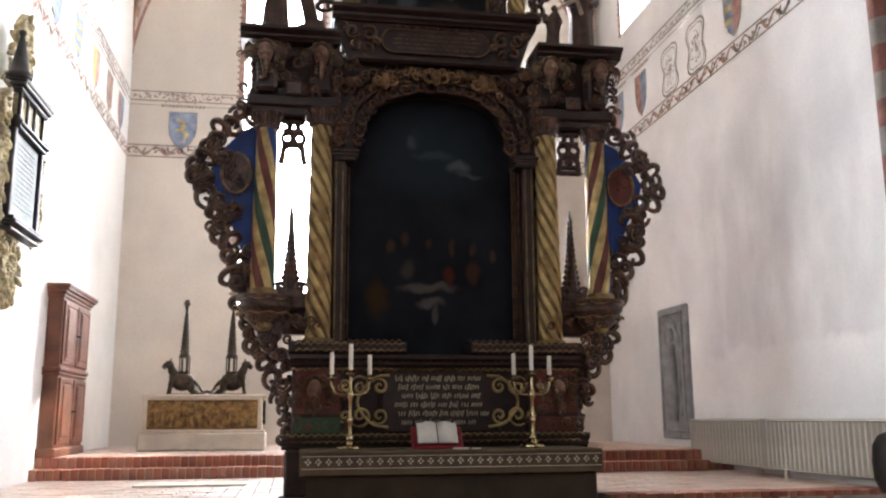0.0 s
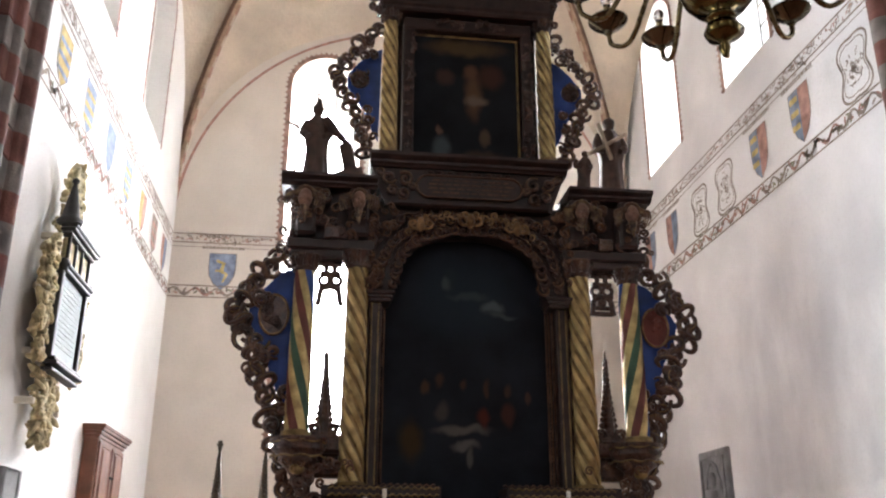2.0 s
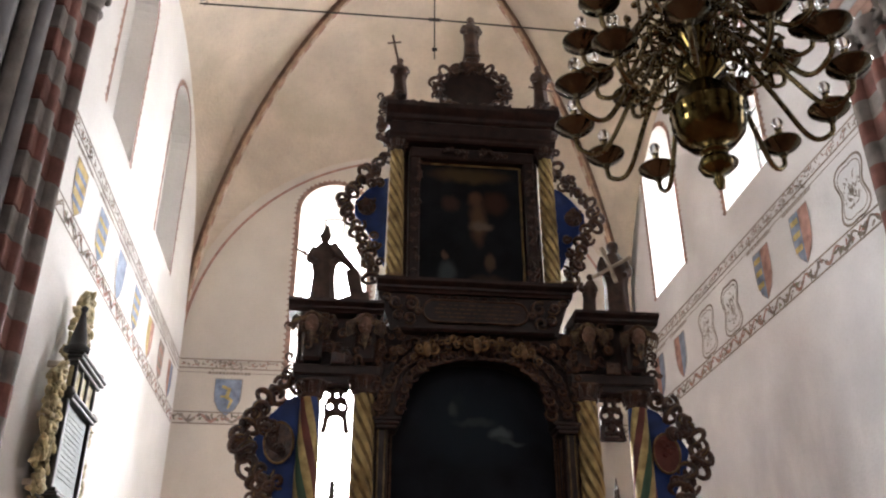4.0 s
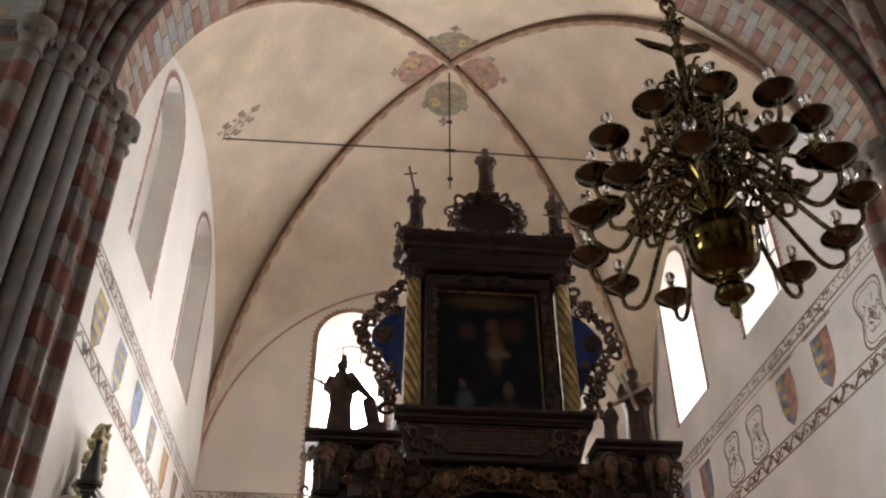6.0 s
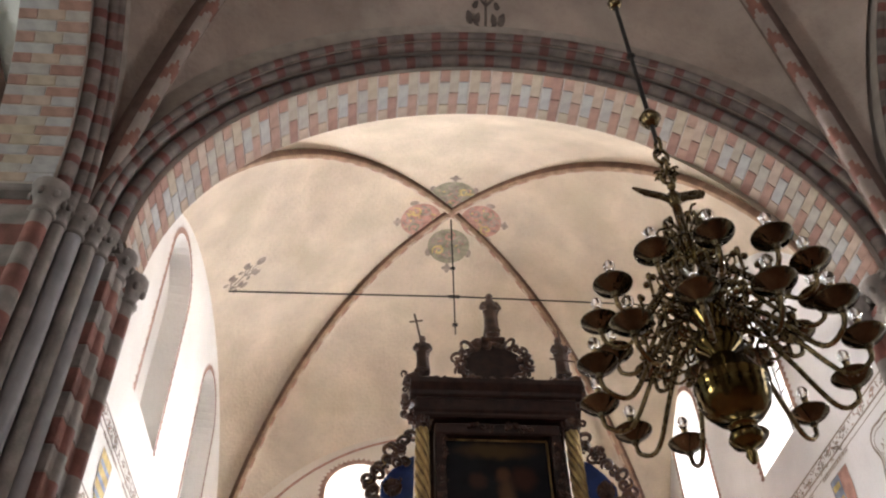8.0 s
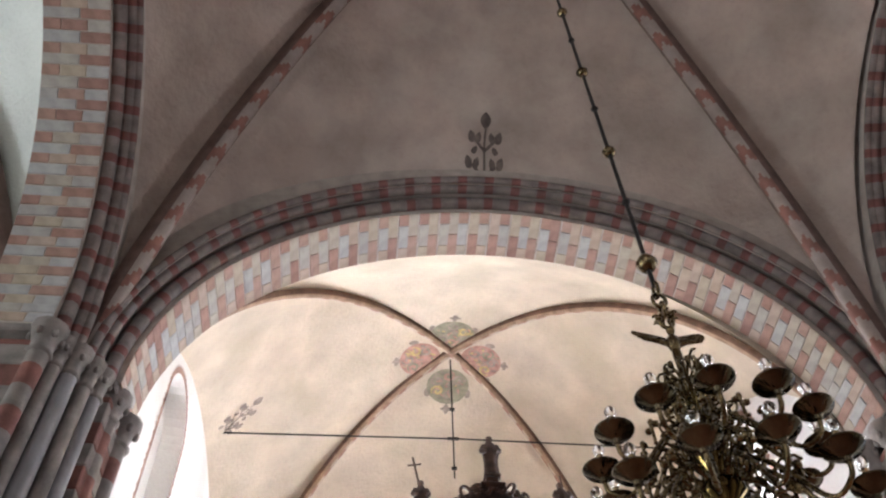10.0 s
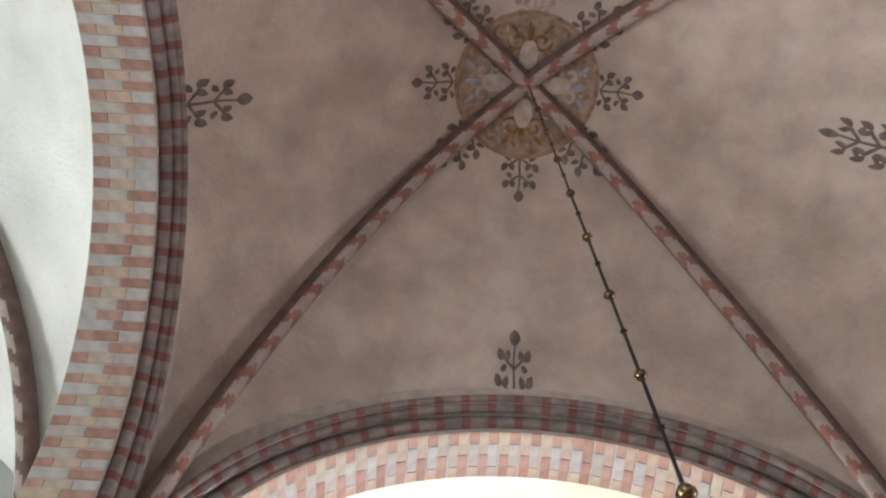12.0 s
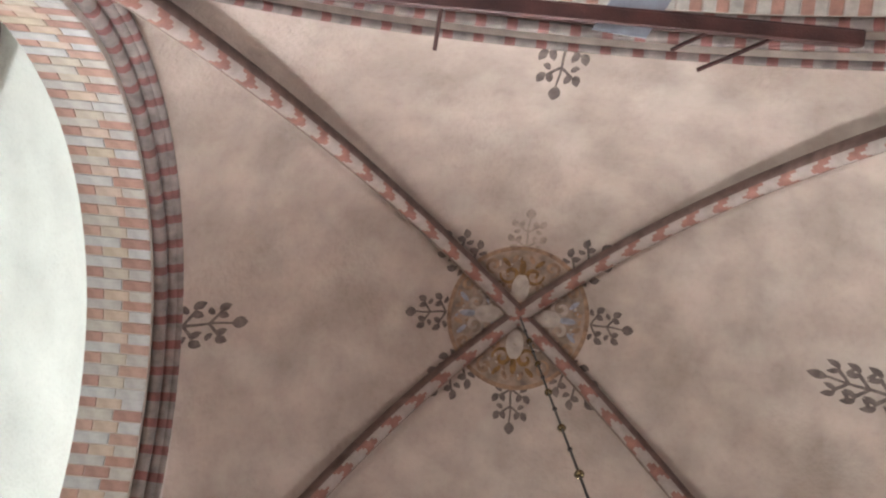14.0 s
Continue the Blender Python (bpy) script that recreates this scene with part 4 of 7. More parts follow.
# columns
def twisted(name, x, z0, z1, r, starts, amp, twist, mats, bands=None, label="", y=AY):
    b = Build()
    n, k = (64 if bands else 60), 64
    vs, fs, mi = [], [], []
    for i in range(k + 1):
        z = z0 + (z1 - z0) * i / k
        taper = 1.0 - 0.16 * (i / k) ** 1.6
        for j in range(n):
            a = 2 * math.pi * j / n - twist * z / starts
            ph = starts * 2 * math.pi * j / n
            q = abs(math.sin(ph / 2))
            rr = r * taper * (1 - amp + amp * q)
            vs.append((x + rr * math.sin(a), y - rr * math.cos(a), z))
    for i in range(k):
        z = z0 + (z1 - z0) * i / k
        for j in range(n):
            a = 2 * math.pi * (j + 0.5) / n
            fs.append((i * n + j, i * n + (j + 1) % n, (i + 1) * n + (j + 1) % n, (i + 1) * n + j))
            ph = starts * a / (2 * math.pi)
            if bands:
                mi.append(bands[int(math.floor(ph * 1.0)) % len(bands)])
            else:
                # grooves take the second, darker material: their shade is in the colour
                mi.append(1 if abs((ph + 0.5) % 1.0 - 0.5) < 0.16 else 0)
    o = len(b.f)
    b.add(vs, fs, 0, True)
    b.mi[o:] = mi
    col = part(name, b, mats, altar, label)
    c = Build()
    part("column_base", Build().lathe([(r * 1.3, z0 - 0.05), (r * 1.3, z0 - 0.02), (r * 1.15, z0 - 0.01), (r * 1.2, z0 + 0.015), (r, z0 + 0.03)], (x, y, 0), 20), GILT_DULL, col)
    h = 0.12 * r / 0.115
    c.lathe([(r * 0.9, z1 - 0.01), (r * 1.02, z1), (r * 0.92, z1 + 0.015), (r * 0.95, z1 + 0.03), (r * 1.15, z1 + h), (r * 1.3, z1 + h + 0.01), (r * 1.3, z1 + h + 0.035)], (x, y, 0), 16)
    for i in range(10):
        a = 2 * math.pi * i / 10
        d = Vector((math.sin(a), -math.cos(a), 0))
        p = Vector((x, y, z1 + 0.03))
        c.tube([p + d * r * 0.95, p + d * r * 1.05 + Vector((0, 0, h * 0.5)), p + d * r * 1.38 + Vector((0, 0, h * 0.8)), p + d * r * 1.32 + Vector((0, 0, h * 0.55))], [0.022, 0.022, 0.016, 0.01], 5)
    part("capital", c, CARVED, col, "rubbed gilded leaf capital")
    return col


for s in (-1, 1):
    part("architrave", Build().box((s * 1.36, AY + 0.05, 4.49), (0.82, 0.2, 0.13), 0.012), DARKWOOD, altar)
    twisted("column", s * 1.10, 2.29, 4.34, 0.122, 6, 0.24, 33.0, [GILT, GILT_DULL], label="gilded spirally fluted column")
    twisted("column", s * 1.61, 2.74, 4.29, 0.115, 8, 0.05, -s * 22.0, [GILT, RED, GREEN, BLUE], [0, 1, 0, 2, 0, 1, 0, 3], label="column with spiral bands of gold, red, green and blue")
    twisted("column", s * 0.84, 5.6, 7.17, 0.092, 6, 0.24, 42.0, [GILT, GILT_DULL], label="gilded spirally fluted upper column")

# brackets under the outer columns
for s in (-1, 1):
    b = Build()
    b.lathe([(0.03, 2.22), (0.07, 2.3), (0.06, 2.36), (0.12, 2.44), (0.19, 2.5), (0.17, 2.53), (0.23, 2.58), (0.25, 2.61), (0.22, 2.64), (0.26, 2.66), (0.26, 2.70)], (s * 1.58, AY + 0.02, 0), 20)
    b.box((s * 1.36, AY + 0.22, 2.52), (0.36, 0.2, 0.3), 0.03)
    b.box((s * 1.31, AY + 0.12, 2.665), (0.34, 0.2, 0.17), 0.03)
    for t in (-1, 1):
        b.tube(spiral((s * 1.36 + t * 0.09, AY + 0.02, 2.78), (t, 0, 0), (0, 0, 1), 0.06, 1.2, 0.4, 0.3, 14), 0.018, 6)
    part("bracket", b, CARVED, altar)
    g = Build()
    for z in (2.53, 2.66):
        g.tube([(s * 1.58 + 0.25 * math.sin(a), AY + 0.02 - 0.25 * math.cos(a), z + 0.008 * math.sin(9 * a)) for a in [2 * math.pi * i / 40 for i in range(41)]], 0.01, 4)
    g.ball((s * 1.58, AY - 0.10, 2.42), (0.07, 0.05, 0.05), 10)
    part("bracket_ornament", g, GILT_DULL, altar)

# main body: back board, painting and its arched frame
b = Build()
b.box((0, AY + 0.33, 3.55), (2.2, 0.12, 2.9), 0.01)
part("back_board", b, DARKWOOD, altar)
for s in (-1, 1):
    part("pilaster", Build().box((s * 0.92, AY + 0.14, 3.2), (0.12, 0.3, 1.9), 0.015), DARKWOOD, altar)
    for dx in (-0.035, 0.03):
        part("beaded_cord", Build().tube([(s * 0.92 + dx + 0.004 * math.cos(1.9 * i), AY - 0.016 + 0.003 * math.sin(1.9 * i), 2.27 + 1.86 * i / 150) for i in range(151)], 0.0075, 5), GILT_DULL, altar, "thin gilded twisted cord")
SUPPER = painting_material("dark oil painting of a table scene", (0.011, 0.013, 0.019), [
    (0.5, 0.75, 0.38, 0.2, (0.015, 0.023, 0.033)), (0.42, 0.82, 0.05, 0.06, (0.018, 0.028, 0.034)), (0.52, 0.75, 0.14, 0.02, (0.035, 0.05, 0.056)), (0.66, 0.71, 0.07, 0.03, (0.085, 0.105, 0.11)), (0.40, 0.80, 0.035, 0.035, (0.05, 0.065, 0.07)), (0.72, 0.68, 0.10, 0.015, (0.05, 0.065, 0.07)),
    (0.20, 0.20, 0.08, 0.09, (0.04, 0.024, 0.008)), (0.48, 0.24, 0.18, 0.022, (0.095, 0.088, 0.078)), (0.5, 0.185, 0.085, 0.02, (0.10, 0.095, 0.09)), (0.53, 0.14, 0.02, 0.04, (0.08, 0.075, 0.07)),
    (0.60, 0.29, 0.04, 0.05, (0.08, 0.016, 0.01)), (0.36, 0.42, 0.03, 0.03, (0.05, 0.028, 0.018)), (0.50, 0.41, 0.025, 0.03, (0.05, 0.026, 0.017)), (0.63, 0.40, 0.025, 0.03, (0.05, 0.026, 0.017)),
    (0.75, 0.39, 0.025, 0.03, (0.045, 0.028, 0.02)), (0.86, 0.37, 0.02, 0.03, (0.06, 0.035, 0.025)), (0.28, 0.40, 0.03, 0.03, (0.06, 0.035, 0.02)), (0.74, 0.30, 0.05, 0.05, (0.05, 0.02, 0.015)), (0.38, 0.31, 0.05, 0.04, (0.05, 0.045, 0.04))])


def arched(half, z0, spring, rise, n=20):
    return [(-half, z0), (half, z0)] + [(half * math.cos(math.pi * i / n), spring + rise * math.sin(math.pi * i / n)) for i in range(n + 1)]


part("painting", Build().prism(arched(0.88, 2.2, 4.1, 0.72), (-0.02, AY + 0.24, 0), (1, 0, 0), (0, 0, 1), (0, 0.02, 0)), SUPPER, altar, "darkened oil painting of a candlelit table scene")
for s in (-1, 1):
    b = Build()
    for dx in (0.805, 0.835, 0.87):
        b.tube([(s * dx - 0.02, AY + 0.14, 2.33 + i * 0.02) for i in range(90)], [0.009 + 0.004 * (i % 2) for i in range(90)], 4)
    wavy(b, s * 0.32, s * 0.86, 2.31, AY + 0.1)
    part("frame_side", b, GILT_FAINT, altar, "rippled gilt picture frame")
# arch spandrels, imposts and crest carvings
b = Build()
n = 28
bow = lambda v: math.copysign(abs(v) ** 0.8, v)     # a fuller arch than the half round
inner = [(0.76 * bow(math.cos(math.pi * i / n)), 4.12 + 0.64 * bow(math.sin(math.pi * i / n))) for i in range(n + 1)]
for (xa, za), (xb, zb) in zip(inner, inner[1:]):
    b.add([(xa, AY + 0.04, za), (xb, AY + 0.04, zb), (xb, AY + 0.24, zb), (xa, AY + 0.24, za)], [(0, 1, 2, 3)])
    b.add([(xa, AY + 0.04, za), (xb, AY + 0.04, zb), (xb, AY + 0.04, 5.08), (xa, AY + 0.04, 5.08)], [(0, 1, 2, 3)])
for s in (-1, 1):
    b.add([(s * 0.76, AY + 0.04, 4.12), (s * 1.0, AY + 0.04, 4.1), (s * 1.0, AY + 0.04, 5.08), (s * 0.76, AY + 0.04, 5.08)], [(0, 1, 2, 3)])
part("spandrel", b, DARKWOOD, altar)
for s in (-1, 1):
    b = Build()
    for z, w in ((4.02, 0.2), (4.06, 0.24), (4.1, 0.28)):
        b.box((s * 0.88, AY + 0.06, z), (w, 0.26, 0.035), 0.008)
    part("impost", b, DARKWOOD, altar)
b, g = Build(), Build()
for i in range(34):
    a = math.pi * (i + 0.5) / 34
    for k in range(3):
        rr = 0.75 + 0.10 * k
        c = (rr * bow(math.cos(a)) * (1 + 0.07 * k), AY - 0.0, 4.14 + (rr - 0.1) * bow(math.sin(a)))
        if c[2] > 5.0:
            continue
        pts = spiral(c, (rng.choice((-1, 1)), 0, 0), (0, 0.2, 1), rng.uniform(0.045, 0.075), 1.2, rng.uniform(0, 6.28), 0.15, 14)
        b.tube(pts, [0.018 * (0.6 + 0.6 * math.sin(math.pi * j / 14)) for j in range(15)], 6)
        if (i + k) % 2 == 0:
            g.tube([p + Vector((0, -0.016, 0.004)) for p in pts[:11]], 0.005, 4)
for s in (-1, 1):
    for x0, x1, z0, z1 in ((0.06, 0.20, 4.93, 4.87), (0.24, 0.42, 4.93, 4.84), (0.46, 0.62, 4.88, 4.72)):
        for j in range(4):
            t = j / 3
            p = Vector((s * (x0 + (x1 - x0) * t), AY - 0.09, z0 + (z1 - z0) * t))
            g.tube(spiral(p, (s, 0, 0), (0, 0, 1 if j % 2 else -1), 0.042, 1.1, 1.0 + j, 0.2, 12), [0.011 * (0.6 + 0.5 * math.sin(math.pi * q / 12)) for q in range(13)], 5)
for x in (-0.5, 0.0, 0.47):
    for s in (-1, 1):
        g.tube(spiral((x + s * 0.07, AY - 0.09, 4.87 - abs(x) * 0.12), (s, 0, 0), (0, 0, 1), 0.075, 1.3, 2.0, 0.15, 16), [0.017] * 17, 6)
    g.ball((x, AY - 0.09, 4.86 - abs(x) * 0.12), (0.045, 0.05, 0.085), 8)
part("crest_carving", b, CARVED, altar)
part("crest_gilding", g, GILT_CREST, altar, "worn gilded scrolls along the arch")

# entablature with heads
for s in (-1, 1):
    part("architrave", Build().box((s * 1.37, AY + 0.12, 4.56), (0.86, 0.42, 0.11), 0.015), DARKWOOD, altar)
    part("frieze_block", Build().box((s * 1.37, AY + 0.2, 4.88), (0.8, 0.34, 0.56), 0.015), DARKWOOD, altar)
    for x in (1.11, 1.63):
        part("head_block", Build().box((s * x, AY + 0.02, 4.9), (0.2, 0.3, 0.52), 0.03), DARKWOOD, altar)
    b = Build()
    cornice(b, *sorted((s * (1.0 if s > 0 else 0.94), s * 1.88)), 5.14, 5.25, AY - 0.12, 0.1, 0.45)
    part("cornice", b, DARKWOOD, altar)
    part("label_block", Build().box((s * 1.37, AY - 0.12, 4.66), (0.14, 0.05, 0.12), 0.01), CARVED, altar)
for s in (-1, 1):
    for x in (1.12, 1.64):
        cherub((s * x, AY - 0.2, 4.98), 0.098, mat=FLESH)
b = Build()
for s in (-1, 1):
    scrolls(b, s * 1.37 - 0.45, s * 1.37 + 0.45, 4.62, 5.1, AY - 0.05, 26, rng, (0.04, 0.07), 0.016)
    scrolls(b, s * 1.8 - 0.08, s * 1.8 + 0.08, 4.5, 5.1, AY, 16, rng, (0.03, 0.06))
part("entablature_carving", b, CARVED, altar)
b = Build()
for s in (-1, 1):
    scrolls(b, s * 1.37 - 0.42, s * 1.37 + 0.42, 4.64, 5.1, AY - 0.11, 12, rng, (0.04, 0.06), 0.012)
    scrolls(b, s * 0.98 - 0.05, s * 0.98 + 0.05, 4.1, 5.05, AY - 0.08, 16, rng, (0.03, 0.05), 0.011)
    scrolls(b, s * 1.37 - 0.3, s * 1.37 + 0.3, 2.1, 2.5, AY - 0.12, 16, rng, (0.03, 0.05), 0.011)
    scrolls(b, s * 1.05 - 0.25, s * 1.05 + 0.25, 1.5, 2.0, AY - 0.15, 22, rng, (0.03, 0.05), 0.010)
for s in (-1, 1):
    scrolls(b, s * 0.86 - 0.1, s * 0.86 + 0.1, 4.7, 5.0, AY - 0.06, 8, rng, (0.03, 0.05), 0.012)
part("field_gilding", b, GILT_FAINT, altar, "worn gilded scrolls over the dark wood")
# middle: tapering attic with a long inscription panel below the upper storey
b = Build()
b.prism([(-0.86, 5.02), (0.85, 5.02), (1.0, 5.44), (-1.0, 5.44)], (0, AY - 0.02, 0), (1, 0, 0), (0, 0, 1), (0, 0.42, 0))
cornice(b, -1.02, 1.02, 5.43, 5.56, AY - 0.06, 0.1, 0.5)
b.run([(-0.3, 0), (0.05, 0), (0.08, 0.02), (0.08, 0.045), (-0.3, 0.045)], (-0.8, AY - 0.03, 5.0), (0.8, AY - 0.03, 5.0), (0, -1, 0))
part("attic", b, DARKWOOD, altar)
pan = [(0.42 + 0.12 * math.cos(a), 0.12 * math.sin(a)) for a in [math.pi * (i / 12 - 0.5) for i in range(13)]]
pan += [(-x, -z) for x, z in pan]
part("attic_panel", Build().prism(pan, (0, AY - 0.045, 5.24), (1, 0, 0), (0, 0, 1), (0, 0.03, 0)), DARKWOOD, altar, "dark oblong inscription board")
part("panel_rim", Build().tube([(x, AY - 0.05, 5.24 + z) for x, z in pan + pan[:1]], 0.012, 6), GILT_FAINT, altar)
b, g = Build(), Build()
for s in (-1, 1):
    for x, z, r, k, st in ((0.66, 5.30, 0.085, 1, 0.9), (0.68, 5.14, 0.07, -1, 0.9), (0.82, 5.31, 0.075, 1, 3.6), (0.79, 5.17, 0.055, -1, 3.6), (0.91, 5.36, 0.045, 1, 0.2), (0.59, 5.23, 0.04, 1, 2.5)):
        pts = spiral((s * x, AY - 0.05, z), (s, 0, 0), (0, 0, k), r, 1.35, st, 0.15, 20)
        b.tube(pts, [0.021 * (0.55 + 0.6 * math.sin(math.pi * i / 20)) for i in range(21)], 6)
        g.tube([p + Vector((0, -0.018, 0.006)) for p in pts[:15]], 0.005, 4)
for k in range(9):
    b.ball((-0.4 + 0.1 * k, AY - 0.05, 5.395), (0.035, 0.015, 0.012), 6)
part("attic_carving", b, CARVED, altar)
part("attic_gilding", g, GILT_CREST, altar, "worn gilt edges of the scrolls")
b = Build()
for row in range(4):
    x = -0.42 + 0.04 * (row in (0, 3))
    while x < 0.40:
        w = rng.uniform(0.04, 0.1)
        b.box((x + w / 2, AY - 0.049, 5.31 - row * 0.045), (w, 0.005, 0.014))
        x += w + 0.02
part("writing", b, GILT_FAINT, altar, "rows of dark worn writing")

# upper storey
b = Build()
b.box((0, AY + 0.3, 6.5), (1.6, 0.16, 1.9), 0.01)
for s in (-1, 1):
    b.box((s * 0.64, AY + 0.12, 6.35), (0.12, 0.3, 1.55), 0.015)
b.box((0, AY + 0.1, 7.16), (1.4, 0.3, 0.14), 0.015)
b.box((0, AY + 0.1, 7.4), (1.84, 0.44, 0.26), 0.02)
cornice(b, -0.98, 0.98, 7.5, 7.72, AY - 0.08, 0.14, 0.5)
cornice(b, -0.94, 0.94, 7.28, 7.36, AY - 0.1, 0.05, 0.4)
part("upper_frame", b, DARKWOOD, altar)
CRUCI = painting_material("dark oil painting with pale figures", (0.010, 0.011, 0.014), [
    (0.5, 0.92, 0.45, 0.08, (0.07, 0.045, 0.02)), (0.58, 0.55, 0.10, 0.22, (0.10, 0.055, 0.03)), (0.60, 0.50, 0.13, 0.05, (0.15, 0.11, 0.08)), (0.55, 0.72, 0.09, 0.07, (0.10, 0.05, 0.028)),
    (0.27, 0.13, 0.11, 0.11, (0.06, 0.075, 0.08)), (0.25, 0.26, 0.04, 0.04, (0.12, 0.07, 0.05)), (0.68, 0.22, 0.06, 0.08, (0.09, 0.06, 0.04)), (0.65, 0.08, 0.2, 0.06, (0.05, 0.035, 0.025)), (0.75, 0.7, 0.15, 0.12, (0.05, 0.022, 0.015)), (0.3, 0.68, 0.1, 0.08, (0.05, 0.028, 0.02))])
part("painting", Build().box((-0.02, AY + 0.07, 6.3), (1.12, 0.02, 1.54)), CRUCI, altar, "darkened oil painting with pale standing figures")
for s in (-1, 1):
    part("frame_side", Build().tube([(s * 0.57 - 0.02, AY + 0.05, 5.56 + i * 0.02) for i in range(76)], [0.012 + 0.004 * (i % 2) for i in range(76)], 4), GILT_DULL, altar, "rippled gilt frame strip")
part("frame_top", Build().tube([(-0.59 + i * 0.02, AY + 0.05, 7.07) for i in range(58)], [0.012 + 0.004 * (i % 2) for i in range(58)], 4), GILT_DULL, altar, "rippled gilt frame strip")
b = Build()
scrolls(b, 0.6, 0.7, 5.6, 7.0, AY - 0.04, 26, rng, (0.02, 0.035), 0.009)
for s in (-1, 1):
    scrolls(b, s * 0.62 - 0.04, s * 0.62 + 0.04, 5.62, 7.05, AY - 0.04, 24, rng, (0.02, 0.035), 0.009, 0.01)
scrolls(b, -0.35, 0.35, 7.1, 7.2, AY - 0.06, 18, rng, (0.02, 0.04), 0.01)
part("upper_carving", b, CARVED, altar)


# wings: blue boards edged with knotted auricular scrolls
def knots(b, path, rng, r=0.075, t=0.024, y=AY, n=24, gold=None):
    """A chain of bold loops and curls along a path, each with a thin gilt edge."""
    pts = hermite(path, 12)
    total = [0]
    for p, q in zip(pts, pts[1:]):
        total.append(total[-1] + (q - p).length)
    for i in range(n):
        d = (i + 0.5) / n * total[-1]
        k = next(j for j in range(len(total)) if total[j] >= d)
        p = pts[k]
        dr = (pts[min(k + 1, len(pts) - 1)] - pts[max(k - 1, 0)]).normalized()
        nr = Vector((dr.z, 0, -dr.x))
        rr = r * rng.uniform(0.85, 1.2)
        hand = 1 if i % 2 else -1
        c = p + nr * rr * 0.35 * hand
        if i % 3 == 0:      # closed loop, leaning
            loop = [c + rr * (math.cos(a) * (dr * 0.62 + Vector((0, 0.35, 0))) + math.sin(a) * nr * 1.15) for a in [2 * math.pi * j / 16 for j in range(17)]]
        else:
            loop = spiral(c, dr * hand, nr * hand + Vector((0, 0.3, 0)), rr * 1.15, 1.15, 0.6 * i, 0.25, 16)
        b.tube(loop, [t * (0.75 + 0.5 * math.sin(math.pi * j / 16)) for j in range(17)], 7)
        if gold:
            gold.tube([q + Vector((0, -t * 0.95, 0.004)) for q in loop[2:13]], t * 0.26, 4)
        if i % 2 == 0:
            b.ball(p - nr * rr * 0.5 * hand, (t * 1.4, t * 1.4, t * 1.9), 7)
    b.tube([q + Vector((0, 0.04, 0)) for q in pts], t * 1.05, 6)


